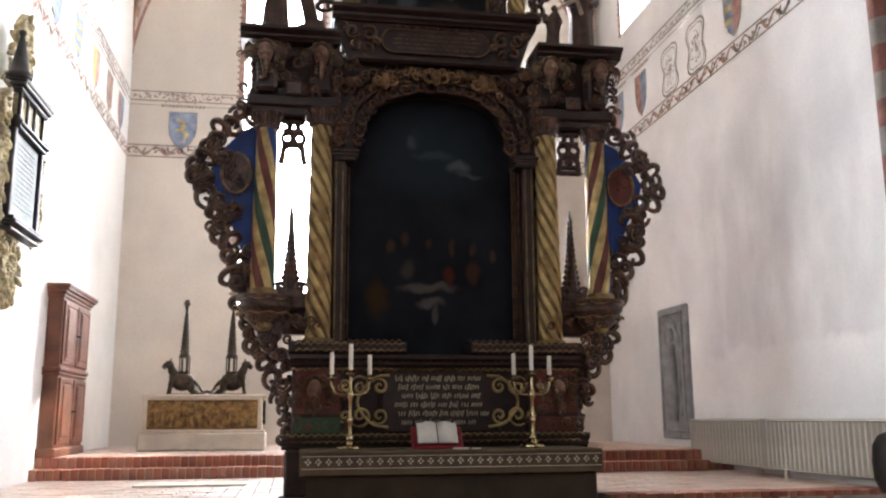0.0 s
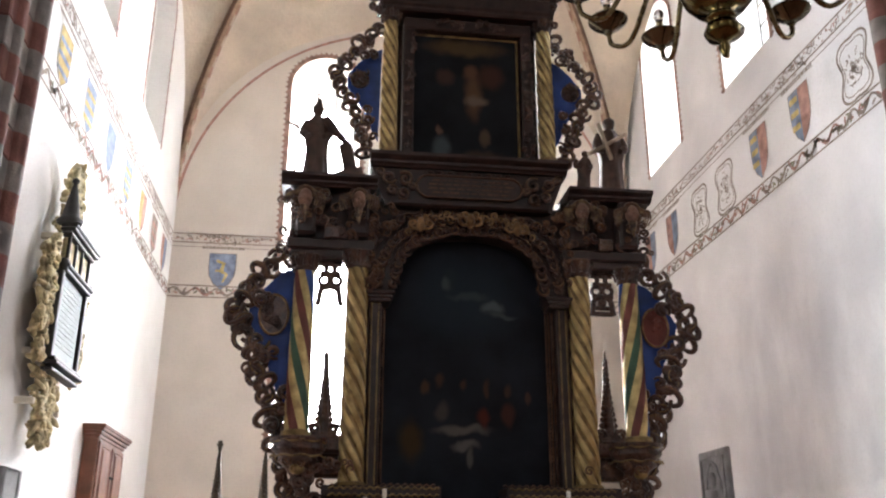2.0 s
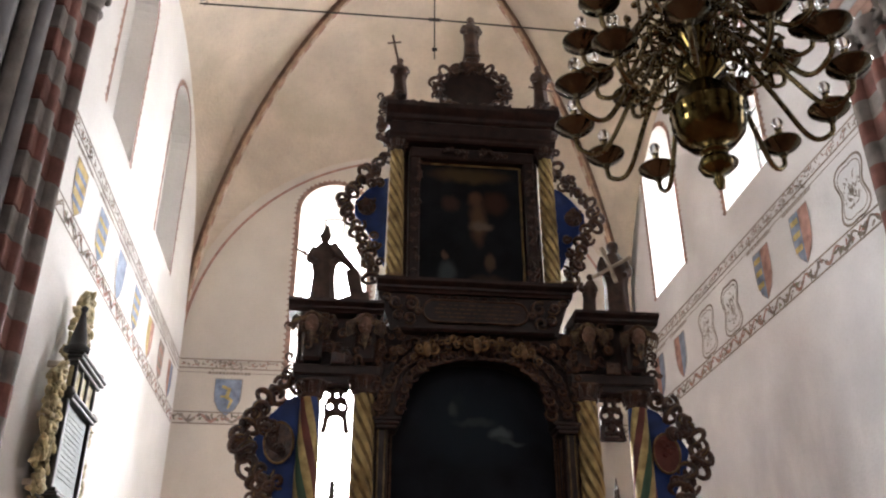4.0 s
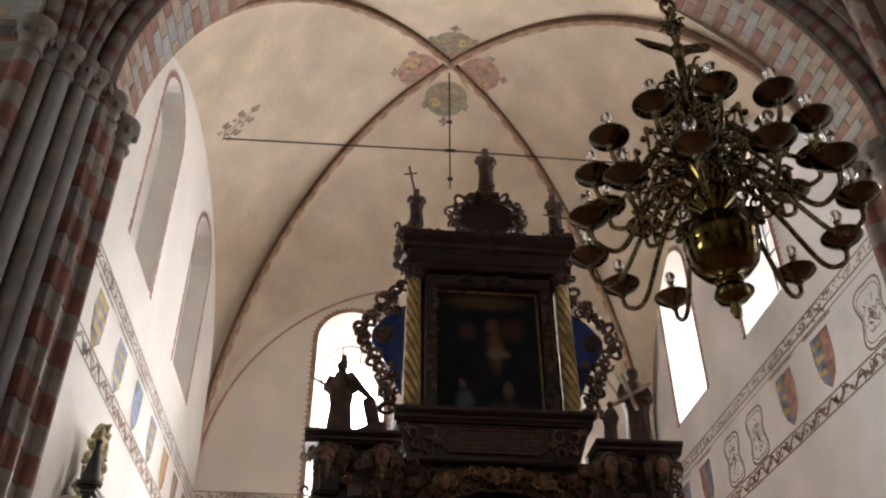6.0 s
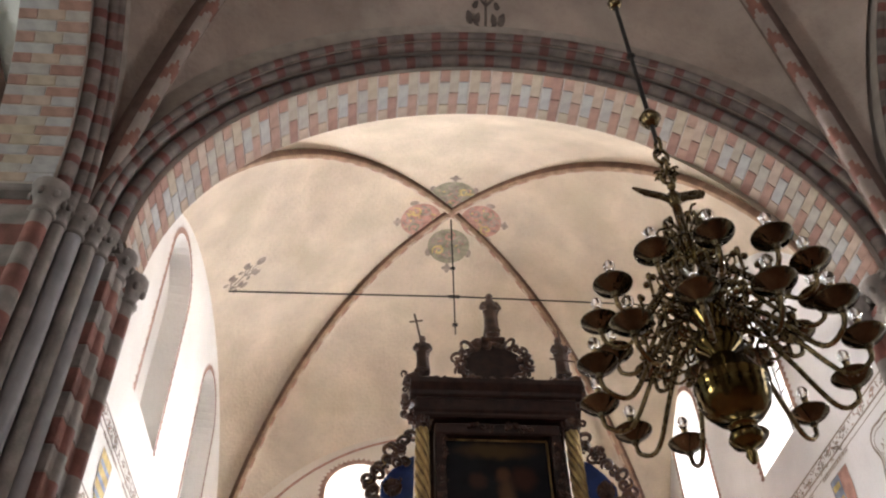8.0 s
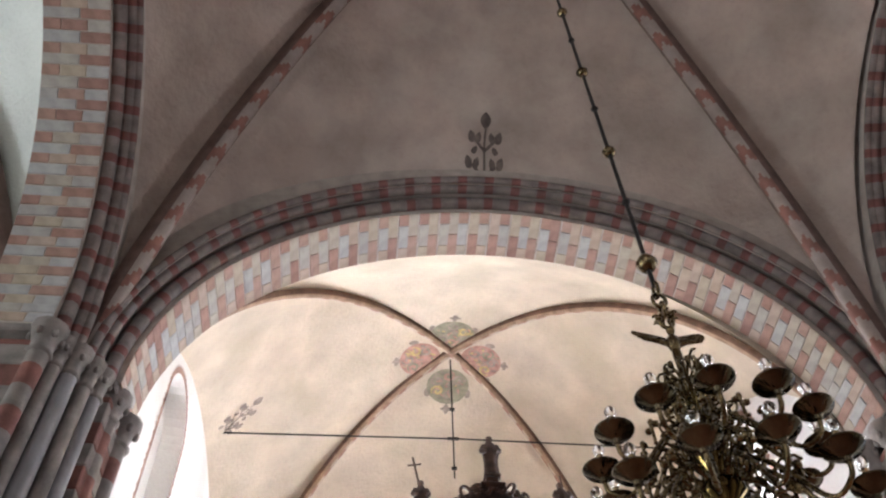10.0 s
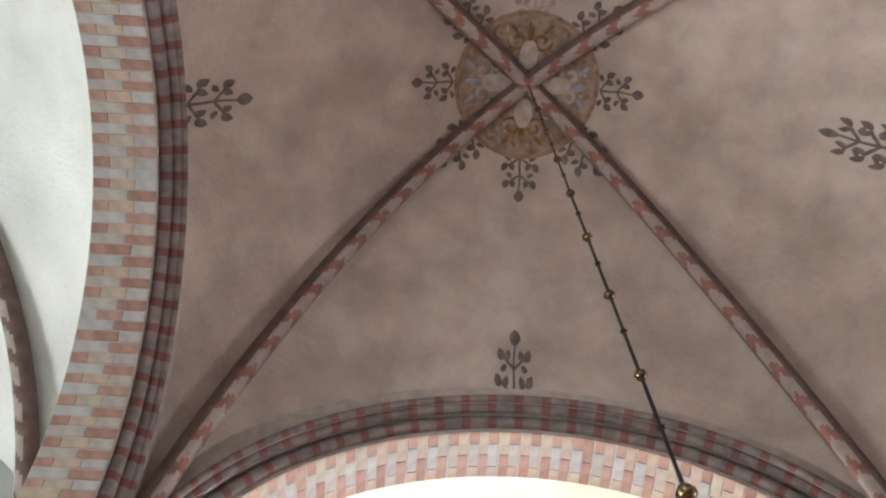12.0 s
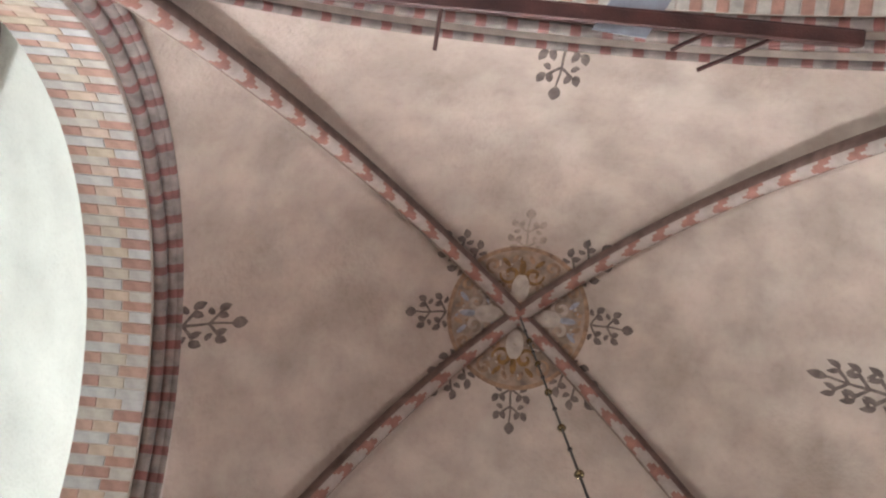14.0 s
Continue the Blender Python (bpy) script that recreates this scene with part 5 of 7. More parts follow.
for s in (-1, 1):
    X = lambda pts: [(s * x, AY + 0.05, z) for x, z in pts]
    gl = Build()
    board = [(1.66, 4.36), (1.84, 4.28), (1.99, 4.12), (2.12, 3.9), (2.06, 3.67), (1.95, 3.5), (1.87, 3.26), (1.78, 3.06), (1.66, 2.98)]
    b = Build()
    b.prism([(s * x, z) for x, z in board], (0, AY + 0.06, 0), (1, 0, 0), (0, 0, 1), (0, 0.04, 0))
    wing = part("wing_board", b, BLUE, altar, "blue painted wing board")
    b = Build()
    knots(b, X([(1.72, 4.5), (1.88, 4.42), (2.02, 4.28), (2.14, 4.1), (2.24, 3.92), (2.25, 3.78)]), rng, 0.088, 0.027, n=9, gold=gl)
    knots(b, X([(2.24, 3.78), (2.1, 3.66), (2.02, 3.5), (2.0, 3.3), (1.9, 3.12), (1.84, 2.9), (1.76, 2.78)]), rng, 0.092, 0.027, n=11, gold=gl)
    knots(b, X([(1.78, 3.0), (1.78, 2.8), (1.76, 2.62), (1.7, 2.4), (1.64, 2.22), (1.5, 2.1), (1.44, 1.9), (1.38, 1.75)]), rng, 0.078, 0.026, n=14, gold=gl)
    knots(b, X([(1.4, 1.8), (1.36, 1.6), (1.38, 1.4)]), rng, 0.05, 0.02, n=6, gold=gl)
    scrolls(b, *sorted((s * 1.9, s * 2.16)), 3.98, 4.3, AY + 0.04, 5, rng, (0.05, 0.08), 0.022)
    scrolls(b, *sorted((s * 1.85, s * 2.1)), 3.25, 3.6, AY + 0.04, 6, rng, (0.05, 0.085), 0.022)
    scrolls(b, *sorted((s * 1.68, s * 1.86)), 2.75, 3.2, AY + 0.04, 6, rng, (0.05, 0.08), 0.022)
    # the loop that stands out at the tip
    b.tube([(s * (2.22 + 0.11 * math.cos(a)), AY + 0.03 * math.sin(a), 3.82 + 0.06 * math.sin(a) + 0.03 * math.sin(2 * a)) for a in [2 * math.pi * i / 18 for i in range(19)]], 0.02, 6)
    part("wing_carving", b, CARVED, altar, "knotted dark carved scrolls with gilt edges")
    g = Build()
    g.prism([(0.13 * math.cos(a), 0.19 * math.sin(a)) for a in [2 * math.pi * i / 20 for i in range(20)]], (s * 1.88, AY + 0.03, 3.86), (1, 0, 0), (0, 0, 1), (0, 0.03, 0))
    g.tube([(s * 1.88 + 0.135 * math.cos(a), AY + 0.025, 3.86 + 0.195 * math.sin(a)) for a in [2 * math.pi * i / 24 for i in range(25)]], 0.013, 5, 1)
    scrolls(g, s * 1.88 - 0.07, s * 1.88 + 0.07, 3.76, 3.98, AY + 0.02, 8, rng, (0.025, 0.05), 0.012, 0.02)
    part("armorial_shield", g, [CARVED, GILT_CREST] if s < 0 else [RED, GILT_CREST], wing, "carved coat of arms on the wing")
    # hanging carving and pinnacle between the columns
    b = Build()
    xm = s * 1.365
    for zc, w in ((4.40, 0.11), (4.30, 0.10), (4.17, 0.11)):
        b.tube([(xm - w, AY + 0.08, zc), (xm + w, AY + 0.08, zc)], 0.03, 6)
    for t in (-1, 1):
        b.tube([(xm + t * 0.055, AY + 0.08, 4.42), (xm + t * 0.04, AY + 0.08, 4.35), (xm + t * 0.055, AY + 0.08, 4.29)], 0.028, 6)
        b.tube(spiral((xm + t * 0.062, AY + 0.08, 4.235), (t, 0, 0), (0, 0, 1), 0.055, 1.05, 1.5, 0.75, 14), 0.022, 6)
        b.tube(hermite([(xm + t * 0.02, AY + 0.08, 4.17), (xm + t * 0.085, AY + 0.08, 4.13), (xm + t * 0.10, AY + 0.08, 4.04), (xm + t * 0.115, AY + 0.08, 3.98)], 5), 0.028, 6)
        b.ball((xm + t * 0.10, AY + 0.08, 4.09), (0.022, 0.03, 0.05), 7)
    if s > 0:
        for zc in (4.06, 4.0):
            b.tube([(xm - 0.11, AY + 0.09, zc), (xm + 0.11, AY + 0.09, zc)], 0.026, 6)
        b.ball((xm, AY + 0.08, 4.12), (0.05, 0.03, 0.06), 8)
    part("hanging_carving", b, CARVED, altar)
    b = Build()
    zz, w = 2.78, 0.105
    b.box((s * 1.36, AY + 0.1, 2.74), (0.24, 0.2, 0.06), 0.01)
    while zz < 3.5:
        for t in (-1, 1):
            b.ball((s * 1.36 + t * w * 0.75, AY + 0.1, zz), (w * 0.42, 0.03, 0.028), 6)
        b.ball((s * 1.36, AY + 0.07, zz), (w * 0.6, 0.04, 0.05), 6)
        zz += 0.055
        w *= 0.885
    b.tube([(s * 1.36, AY + 0.1, 2.72), (s * 1.36, AY + 0.1, 3.62)], [0.075, 0.008], 6)
    part("pinnacle", b, CARVED, altar)
    # bracket foliage
    b = Build()
    scrolls(b, s * 1.45 - 0.16, s * 1.45 + 0.2, 2.1, 2.5, AY - 0.02, 12, rng, (0.045, 0.075), 0.022)
    scrolls(b, s * 1.36 - 0.08, s * 1.36 + 0.1, 1.75, 2.1, AY, 7, rng, (0.04, 0.06), 0.02)
    part("bracket_carving", b, CARVED, altar)
    # upper wings
    board = [(0.92, 6.9), (1.04, 6.84), (1.16, 6.72), (1.28, 6.56), (1.28, 6.42), (1.18, 6.28), (1.08, 6.1), (1.0, 5.9), (0.94, 5.8)]
    b = Build()
    b.prism([(s * x, z) for x, z in board], (0, AY + 0.12, 0), (1, 0, 0), (0, 0, 1), (0, 0.04, 0))
    wing = part("upper_wing_board", b, BLUE, altar, "blue painted upper wing board")
    b = Build()
    U = lambda pts: [(s * x, AY + 0.1, z) for x, z in pts]
    scrolls(b, *sorted((s * 0.98, s * 1.2)), 6.75, 7.05, AY + 0.08, 5, rng, (0.045, 0.065), 0.02)
    scrolls(b, *sorted((s * 0.98, s * 1.14)), 5.75, 6.2, AY + 0.08, 6, rng, (0.045, 0.065), 0.02)
    knots(b, U([(0.95, 7.2), (1.02, 7.05), (1.14, 6.94), (1.26, 6.78), (1.38, 6.62), (1.42, 6.46)]), rng, 0.064, 0.023, n=9, gold=gl)
    knots(b, U([(1.42, 6.46), (1.3, 6.34), (1.22, 6.15), (1.14, 5.95), (1.08, 5.75), (1.05, 5.6)]), rng, 0.064, 0.023, n=10, gold=gl)
    part("upper_wing_carving", b, CARVED, altar, "knotted dark carved scrolls with gilt edges")
    g = Build()
    g.prism([(0.1 * math.cos(a), 0.1 * math.sin(a)) for a in [2 * math.pi * i / 18 for i in range(18)]], (s * 1.15, AY + 0.09, 6.5), (1, 0, 0), (0, 0, 1), (0, 0.03, 0))
    scrolls(g, s * 1.15 - 0.08, s * 1.15 + 0.08, 6.42, 6.58, AY + 0.08, 8, rng, (0.02, 0.04), 0.01, 0.02)
    part("armorial_shield", g, CARVED, wing, "small carved coat of arms on the wing")
    part("wing_gilding", gl, GILT_DULL, altar, "gilt edges of the wing scrolls")
    # carved corners beside the gable
    b = Build()
    scrolls(b, s * 0.93 - 0.12, s * 0.93 + 0.1, 7.25, 7.95, AY - 0.05, 30, rng, (0.03, 0.06), 0.016)
    scrolls(b, s * 0.62 - 0.16, s * 0.62 + 0.16, 7.74, 7.86, AY, 14, rng, (0.03, 0.06), 0.016)
    b.ball((s * 0.93, AY - 0.02, 7.78), (0.1, 0.1, 0.14), 10)
    part("corner_carving", b, CARVED, altar)
# gable cartouche
b = Build()
b.prism([(0.36 * math.cos(a) * (1 + 0.08 * math.cos(4 * a)), 0.27 * math.sin(a)) for a in [2 * math.pi * i / 30 for i in range(30)]], (0.02, AY, 8.1), (1, 0, 0), (0, 0, 1), (0, 0.1, 0))
part("gable_cartouche", b, DARKWOOD, altar)
b = Build()
knots(b, [(0.02 + 0.42 * math.cos(a), AY - 0.01, 8.1 + 0.31 * math.sin(a)) for a in [2 * math.pi * i / 16 + 0.2 for i in range(17)]], rng, 0.06, 0.02, n=26)
b.box((0.02, AY + 0.02, 8.43), (0.3, 0.2, 0.06), 0.015)
b.box((0.02, AY + 0.02, 8.5), (0.16, 0.16, 0.1), 0.015)
part("gable_carving", b, CARVED, altar)


# statues, one plain mesh each
def statue(name, x, y, z, h, label, group, mat, lean=0.0, extra=None, turn=0.0):
    """A robed standing figure."""
    b = Build()
    w = h * 0.122
    k, n = 18, 32
    vs, fs = [], []
    for i in range(k + 1):
        t = i / k
        r = w * (1.15 - 0.25 * t if t < 0.5 else 1.02 + 0.25 * math.sin((t - 0.5) * 6.28) - 0.55 * max(0, t - 0.8) * 4)
        for j in range(n):
            a = 2 * math.pi * j / n
            f = 1 + (0.16 * math.sin(5 * a + 2 * t + turn) + 0.07 * math.sin(11 * a - 3 * t)) * (1 - t * 0.7)
            vs.append((x + r * f * math.cos(a) + lean * t * t * h, y + 0.7 * r * f * math.sin(a), z + t * h * 0.83))
    for i in range(k):
        for j in range(n):
            fs.append((i * n + j, i * n + (j + 1) % n, (i + 1) * n + (j + 1) % n, (i + 1) * n + j))
    b.add(vs, fs, 0, True)
    b.add(vs[:n], [range(n)])
    b.add(vs[-n:], [range(n)])
    hx = x + lean * h
    b.ball((hx, y, z + h * 0.9), (h * 0.062, h * 0.07, h * 0.085), 10)
    b.ball((hx, y + 0.01, z + h * 0.93), (h * 0.075, h * 0.075, h * 0.07), 10)
    for s in (-1, 1):
        b.tube(hermite([(x + s * w * 0.95, y, z + h * 0.76), (x + s * w * 1.35, y - 0.03, z + h * 0.6), (x + s * w * 0.7, y - 0.1, z + h * 0.52)], 5), [h * 0.05] * 8 + [h * 0.035] * 3, 7)
    b.box((x, y, z + 0.015), (w * 2.5, w * 2, 0.03), 0.008)
    if extra:
        extra(b)
    o = b.ob(name, mat)
    return tagged(o, label, "statue", group)


def tablet(b):
    b.box((-1.235, AY, 5.47), (0.13, 0.1, 0.42), 0.012, 0, Matrix.Rotation(-0.22, 3, "Y"))
    b.tube(hermite([(-1.49, AY - 0.05, 5.92), (-1.40, AY - 0.07, 5.80), (-1.30, AY - 0.05, 5.70), (-1.24, AY - 0.03, 5.66)], 5), [0.05] * 6 + [0.04] * 5 + [0.028] * 5, 7)
    b.tube([(-1.57, AY, 6.02), (-1.555, AY, 6.17)], [0.062, 0.02], 8)
    b.prism([(-1.50, 5.25), (-1.08, 5.25), (-1.10, 5.40), (-1.22, 5.40)], (0, AY - 0.07, 0), (1, 0, 0), (0, 0, 1), (0, 0.16, 0))
    b.tube([(-1.70, AY - 0.02, 5.80), (-1.86, AY - 0.06, 5.86)], [0.02, 0.008], 6)


def cross_arm(b):
    b.tube([(1.24, AY - 0.13, 5.66), (1.66, AY - 0.13, 5.92)], 0.026, 4, 1)
    b.tube([(1.36, AY - 0.13, 6.02), (1.49, AY - 0.13, 5.62)], 0.026, 4, 1)


def long_cross(b):
    b.tube([(-0.84, AY - 0.06, 8.3), (-0.93, AY - 0.06, 8.78)], 0.014, 5)
    b.tube([(-0.99, AY - 0.06, 8.655), (-0.83, AY - 0.06, 8.685)], 0.012, 5)


def small_cross(b):
    b.tube([(0.68, AY - 0.08, 8.14), (0.98, AY - 0.08, 8.1)], 0.012, 5)
    b.tube([(0.84, AY - 0.08, 8.4), (0.82, AY - 0.08, 8.56)], 0.012, 5)


STATUE = material("dark painted limewood", (0.085, 0.045, 0.032), 0.5, spec=0.4, vary=0.3, scale=8, fine=60, bump=0.3, stain=(0.09, 0.06, 0.04), stain_scale=6, amount=0.45)
CROSS_WOOD = material("pale worn cross wood", (0.42, 0.33, 0.24), 0.6, vary=0.2, scale=9, fine=60, bump=0.2)
statue("statue", -1.57, AY, 5.25, 0.86, "dark carved robed figure with a tablet on the cornice", "altar statues", STATUE, extra=tablet)
statue("statue", 1.52, AY, 5.25, 0.92, "carved robed figure holding a pale cross on the cornice", "altar statues", [STATUE, CROSS_WOOD], 0.01, cross_arm, 1.0)
statue("statue", 1.2, AY - 0.03, 5.25, 0.5, "small crouching carved figure on the cornice", "altar statues", STATUE, 0.08, None, 2.0)
statue("statue", -0.83, AY, 7.93, 0.56, "small carved figure with a long cross on the gable", "altar statues", STATUE, 0.0, long_cross, 0.5)
statue("statue", 0.84, AY, 7.93, 0.6, "small carved figure with a cross on the gable", "altar statues", STATUE, -0.02, small_cross, 1.5)
statue("statue", 0.02, AY, 8.55, 0.66, "carved robed figure that crowns the gable", "altar statues", STATUE, 0.0, None, 0.9)
# ---- altar table and what stands on it ----
table = thing("altar_table", "altar table hung with a beige embroidered cloth and dark frontal", "altar table")
part("body", Build().box((0, 7.66, 0.83), (2.36, 0.66, 0.98), 0.01), DARKWOOD, table)
part("frontal", Build().box((0, 7.305, 0.78), (2.40, 0.03, 0.86), 0.01), VELVET, table, "dark brown frontal cloth")
b = Build()
b.box((0, 7.63, 1.333), (2.48, 0.78, 0.024), 0.008)
k = 60
for i in range(k):
    x0, x1 = -1.24 + 2.48 * i / k, -1.24 + 2.48 * (i + 1) / k
    y0, y1 = 7.25 + 0.006 * math.sin(i * 0.9), 7.25 + 0.006 * math.sin((i + 1) * 0.9)
    b.add([(x0, y0 + 0.012, 1.33), (x1, y1 + 0.012, 1.33), (x1, y1, 1.16), (x0, y0, 1.16), (x0, y0 + 0.01, 1.16), (x1, y1 + 0.01, 1.16), (x1, y1 + 0.02, 1.33), (x0, y0 + 0.02, 1.33)], [(0, 1, 2, 3), (4, 5, 6, 7), (3, 2, 5, 4)])
for s in (-1, 1):
    b.box((s * 1.235, 7.63, 1.24), (0.012, 0.76, 0.18), 0.003)
cloth = part("tablecloth", b, LINEN, table, "beige linen cloth with an embroidered border")
b = Build()
for i in range(30):
    x = -1.18 + 2.36 * i / 29
    for dx, dz in ((0, 0.018), (0, -0.018), (0.016, 0), (-0.016, 0)):
        b.ball((x + dx, 7.245, 1.262 + dz), (0.009, 0.004, 0.009), 5)
for z in (1.21, 1.305):
    b.tube([(-1.23, 7.246, z), (1.23, 7.246, z)], 0.003, 4)
part("embroidery", b, FR_PALE, cloth, "pale stitched flower border")


def candelabrum(x, y, z):
    c = thing("candelabrum", "brass three-armed candelabrum with white candles on the altar table", "candelabrum", "altar candelabra", (x, y, z))
    part("foot", Build().lathe([(0.10, 0), (0.105, 0.015), (0.09, 0.03), (0.06, 0.04), (0.05, 0.06), (0.025, 0.08)], n=20), BRASS, c)
    for i in range(3):
        a = 2 * math.pi * i / 3 - 1.57
        part("claw", Build().ball((0.1 * math.cos(a), 0.1 * math.sin(a), 0.015), (0.025, 0.025, 0.018), 8), BRASS, c)
    part("stem", Build().lathe([(0.025, 0.07), (0.035, 0.09), (0.018, 0.11), (0.016, 0.2), (0.022, 0.22), (0.03, 0.24), (0.02, 0.26), (0.014, 0.28), (0.014, 0.4), (0.028, 0.43), (0.034, 0.455), (0.022, 0.48), (0.014, 0.5), (0.014, 0.6)], n=16), BRASS, c)
    for s in (-1, 1):
        part("arm", Build().tube(hermite([(0, 0, 0.46), (s * 0.06, 0, 0.45), (s * 0.13, 0, 0.47), (s * 0.16, 0, 0.54), (s * 0.16, 0, 0.58)], 6), 0.011, 8), BRASS, c)
        part("arm_scroll", Build().tube(spiral((s * 0.07, 0, 0.52), (s, 0, 0), (0, 0, 1), 0.04, 1.3, 4.5, 0.2, 16), 0.007, 6), BRASS, c)
    for dx, dz, hh in ((-0.16, 0.58, 0.22), (0, 0.62, 0.25), (0.16, 0.58, 0.2)):
        part("cup", Build().lathe([(0.012, dz - 0.02), (0.03, dz - 0.005), (0.044, dz + 0.006), (0.044, dz + 0.012), (0.024, dz + 0.014), (0.024, dz + 0.04), (0.02, dz + 0.04)], (dx, 0, 0), 16), BRASS, c)
        cd = part("candle", Build().lathe([(0.019, dz + 0.02), (0.0185, dz + hh), (0.014, dz + hh + 0.006), (0.004, dz + hh + 0.004)], (dx, 0, 0), 14), WAX, c, "white altar candle")
        part("wick", Build().tube([(dx, 0, dz + hh), (dx + 0.002, 0, dz + hh + 0.014)], 0.0016, 4), IRON, cd)
    return c


first = candelabrum(-0.83, 7.6, 1.345)
copy_thing(first, pose(0.745, 7.6, 1.345))
# open book on a red stand
book = thing("altar_book", "open book with white pages on a red leather stand", "book", at=(-0.10, 7.56, 1.345))
M = Matrix.Rotation(radians(52), 3, "X")
b = Build()
b.box((0, 0.02, 0.085), (0.44, 0.02, 0.24), 0.008, 0, Matrix.Rotation(radians(-38), 3, "X"))
b.box((0, -0.09, 0.012), (0.44, 0.05, 0.024), 0.006)
b.box((0, 0.06, 0.08), (0.30, 0.03, 0.15), 0.008)
part("stand", b, LEATHER, book)
for s in (-1, 1):
    b = Build()
    vs, fs = [], []
    for i in range(9):
        t = i / 8
        for k in (0, 1):
            p = M @ Vector((s * (0.005 + 0.165 * t), -0.1 + 0.2 * k, 0.014 + 0.028 * math.sin(min(1, t * 1.25) * math.pi) * (1 - 0.3 * t)))
            vs.append((p.x, p.y + 0.0, p.z + 0.125))
    m0 = len(vs)
    for i in range(9):
        for k in (0, 1):
            p = M @ Vector((s * (0.005 + 0.165 * i / 8), -0.1 + 0.2 * k, 0.0))
            vs.append((p.x, p.y, p.z + 0.125))
    for i in range(8):
        fs.append((2 * i, 2 * i + 1, 2 * i + 3, 2 * i + 2))
        fs.append((2 * i, 2 * i + 2, m0 + 2 * i + 2, m0 + 2 * i))
        fs.append((2 * i + 1, 2 * i + 3, m0 + 2 * i + 3, m0 + 2 * i + 1))
    fs += [(16, 17, m0 + 17, m0 + 16)]
    b.add(vs, fs, 0, True)
    part("page", b, PAPER, book)
tagged(Build().box((0.07, 7.38, 1.352), (0.12, 0.08, 0.012), 0.003).ob("note_card", PAPER), "small white card lying on the altar cloth", "card")
tagged(Build().box((0.2, 7.38, 1.35), (0.07, 0.06, 0.008), 0.002).ob("note_card", PAPER), "small white folded card on the altar cloth", "card")


# ---- wall and vault paintings ----
class Paint:
    """Flat painted shapes on a surface: put(u, v) gives the place."""

    def __init__(self, put):
        self.put, self.b = put, Build()

    def poly(self, pts, mat=0):
        self.b.add([self.put(*p) for p in pts], [range(len(pts))], mat)
        return self

    def ellipse(self, u, v, a, c, ang=0.0, mat=0, n=12):
        ca, sa = math.cos(ang), math.sin(ang)
        pts = [(u, v)] + [(u + a * math.cos(t) * ca - c * math.sin(t) * sa, v + a * math.cos(t) * sa + c * math.sin(t) * ca) for t in [2 * math.pi * i / n for i in range(n)]]
        self.b.add([self.put(*p) for p in pts], [(0, i + 1, (i + 1) % n + 1) for i in range(n)], mat)
        return self

    def strip(self, pts, w, mat=0):
        """A ribbon of width w along pts."""
        L, R = [], []
        for i, p in enumerate(pts):
            q, r = pts[max(i - 1, 0)], pts[min(i + 1, len(pts) - 1)]
            d = Vector((r[0] - q[0], r[1] - q[1])).normalized()
            ww = w[i] if hasattr(w, "__len__") else w
            L.append((p[0] - d.y * ww / 2, p[1] + d.x * ww / 2))
            R.append((p[0] + d.y * ww / 2, p[1] - d.x * ww / 2))
        k = len(pts)
        self.b.add([self.put(*p) for p in L + R], [(i, i + 1, k + i + 1, k + i) for i in range(k - 1)], mat)
        return self

    def done(self, name, mats, parent=None, label="", category="wall painting"):
        o = self.b.ob(name, mats, parent)
        if not parent:
            tagged(o, label, category, kind="structure")
        elif label:
            o["label"] = label
        return o


FR = [FR_GREY, FR_RED, FR_BLUE, FR_OCHRE, FR_PALE, FR_GREEN]
ZL, ZH = 5.95, 7.1
rngp = random.Random(4)


def frieze(put, u0, u1, label, ZL=ZL, ZH=ZH):
    f = Paint(put)
    for z in (ZL, ZL + 0.2, ZH - 0.16, ZH, ZH - 0.24):
        f.strip([(u0, z), (u1, z)], 0.024 if z != ZH - 0.24 else 0.012, 0)
    root = f.done("frieze", FR, None, label)
    g = Paint(put)
    u = u0
    while u < u1 - 0.25:
        n = 14
        g.strip([(u + 0.36 * i / n, ZL + 0.1 + 0.06 * math.sin(2 * math.pi * i / n)) for i in range(n + 1)], [0.018 + 0.030 * abs(math.sin(3 * i)) for i in range(n + 1)], rngp.choice((0, 0, 1)))
        for k in range(9):
            g.ellipse(u + rngp.uniform(0.0, 0.36), ZL + rngp.uniform(0.04, 0.16), rngp.uniform(0.025, 0.06), 0.018, rngp.uniform(0, 3), rngp.choice((0, 0, 1, 5)), 8)
        for k in range(14):
            g.ellipse(u + rngp.uniform(0.0, 0.36), ZH - rngp.uniform(0.03, 0.13), rngp.uniform(0.015, 0.045), 0.011, rngp.uniform(0, 3), rngp.choice((0, 0, 0, 1)), 7)
        u += 0.36
    g.done("leaf_border", FR, root)
    return root


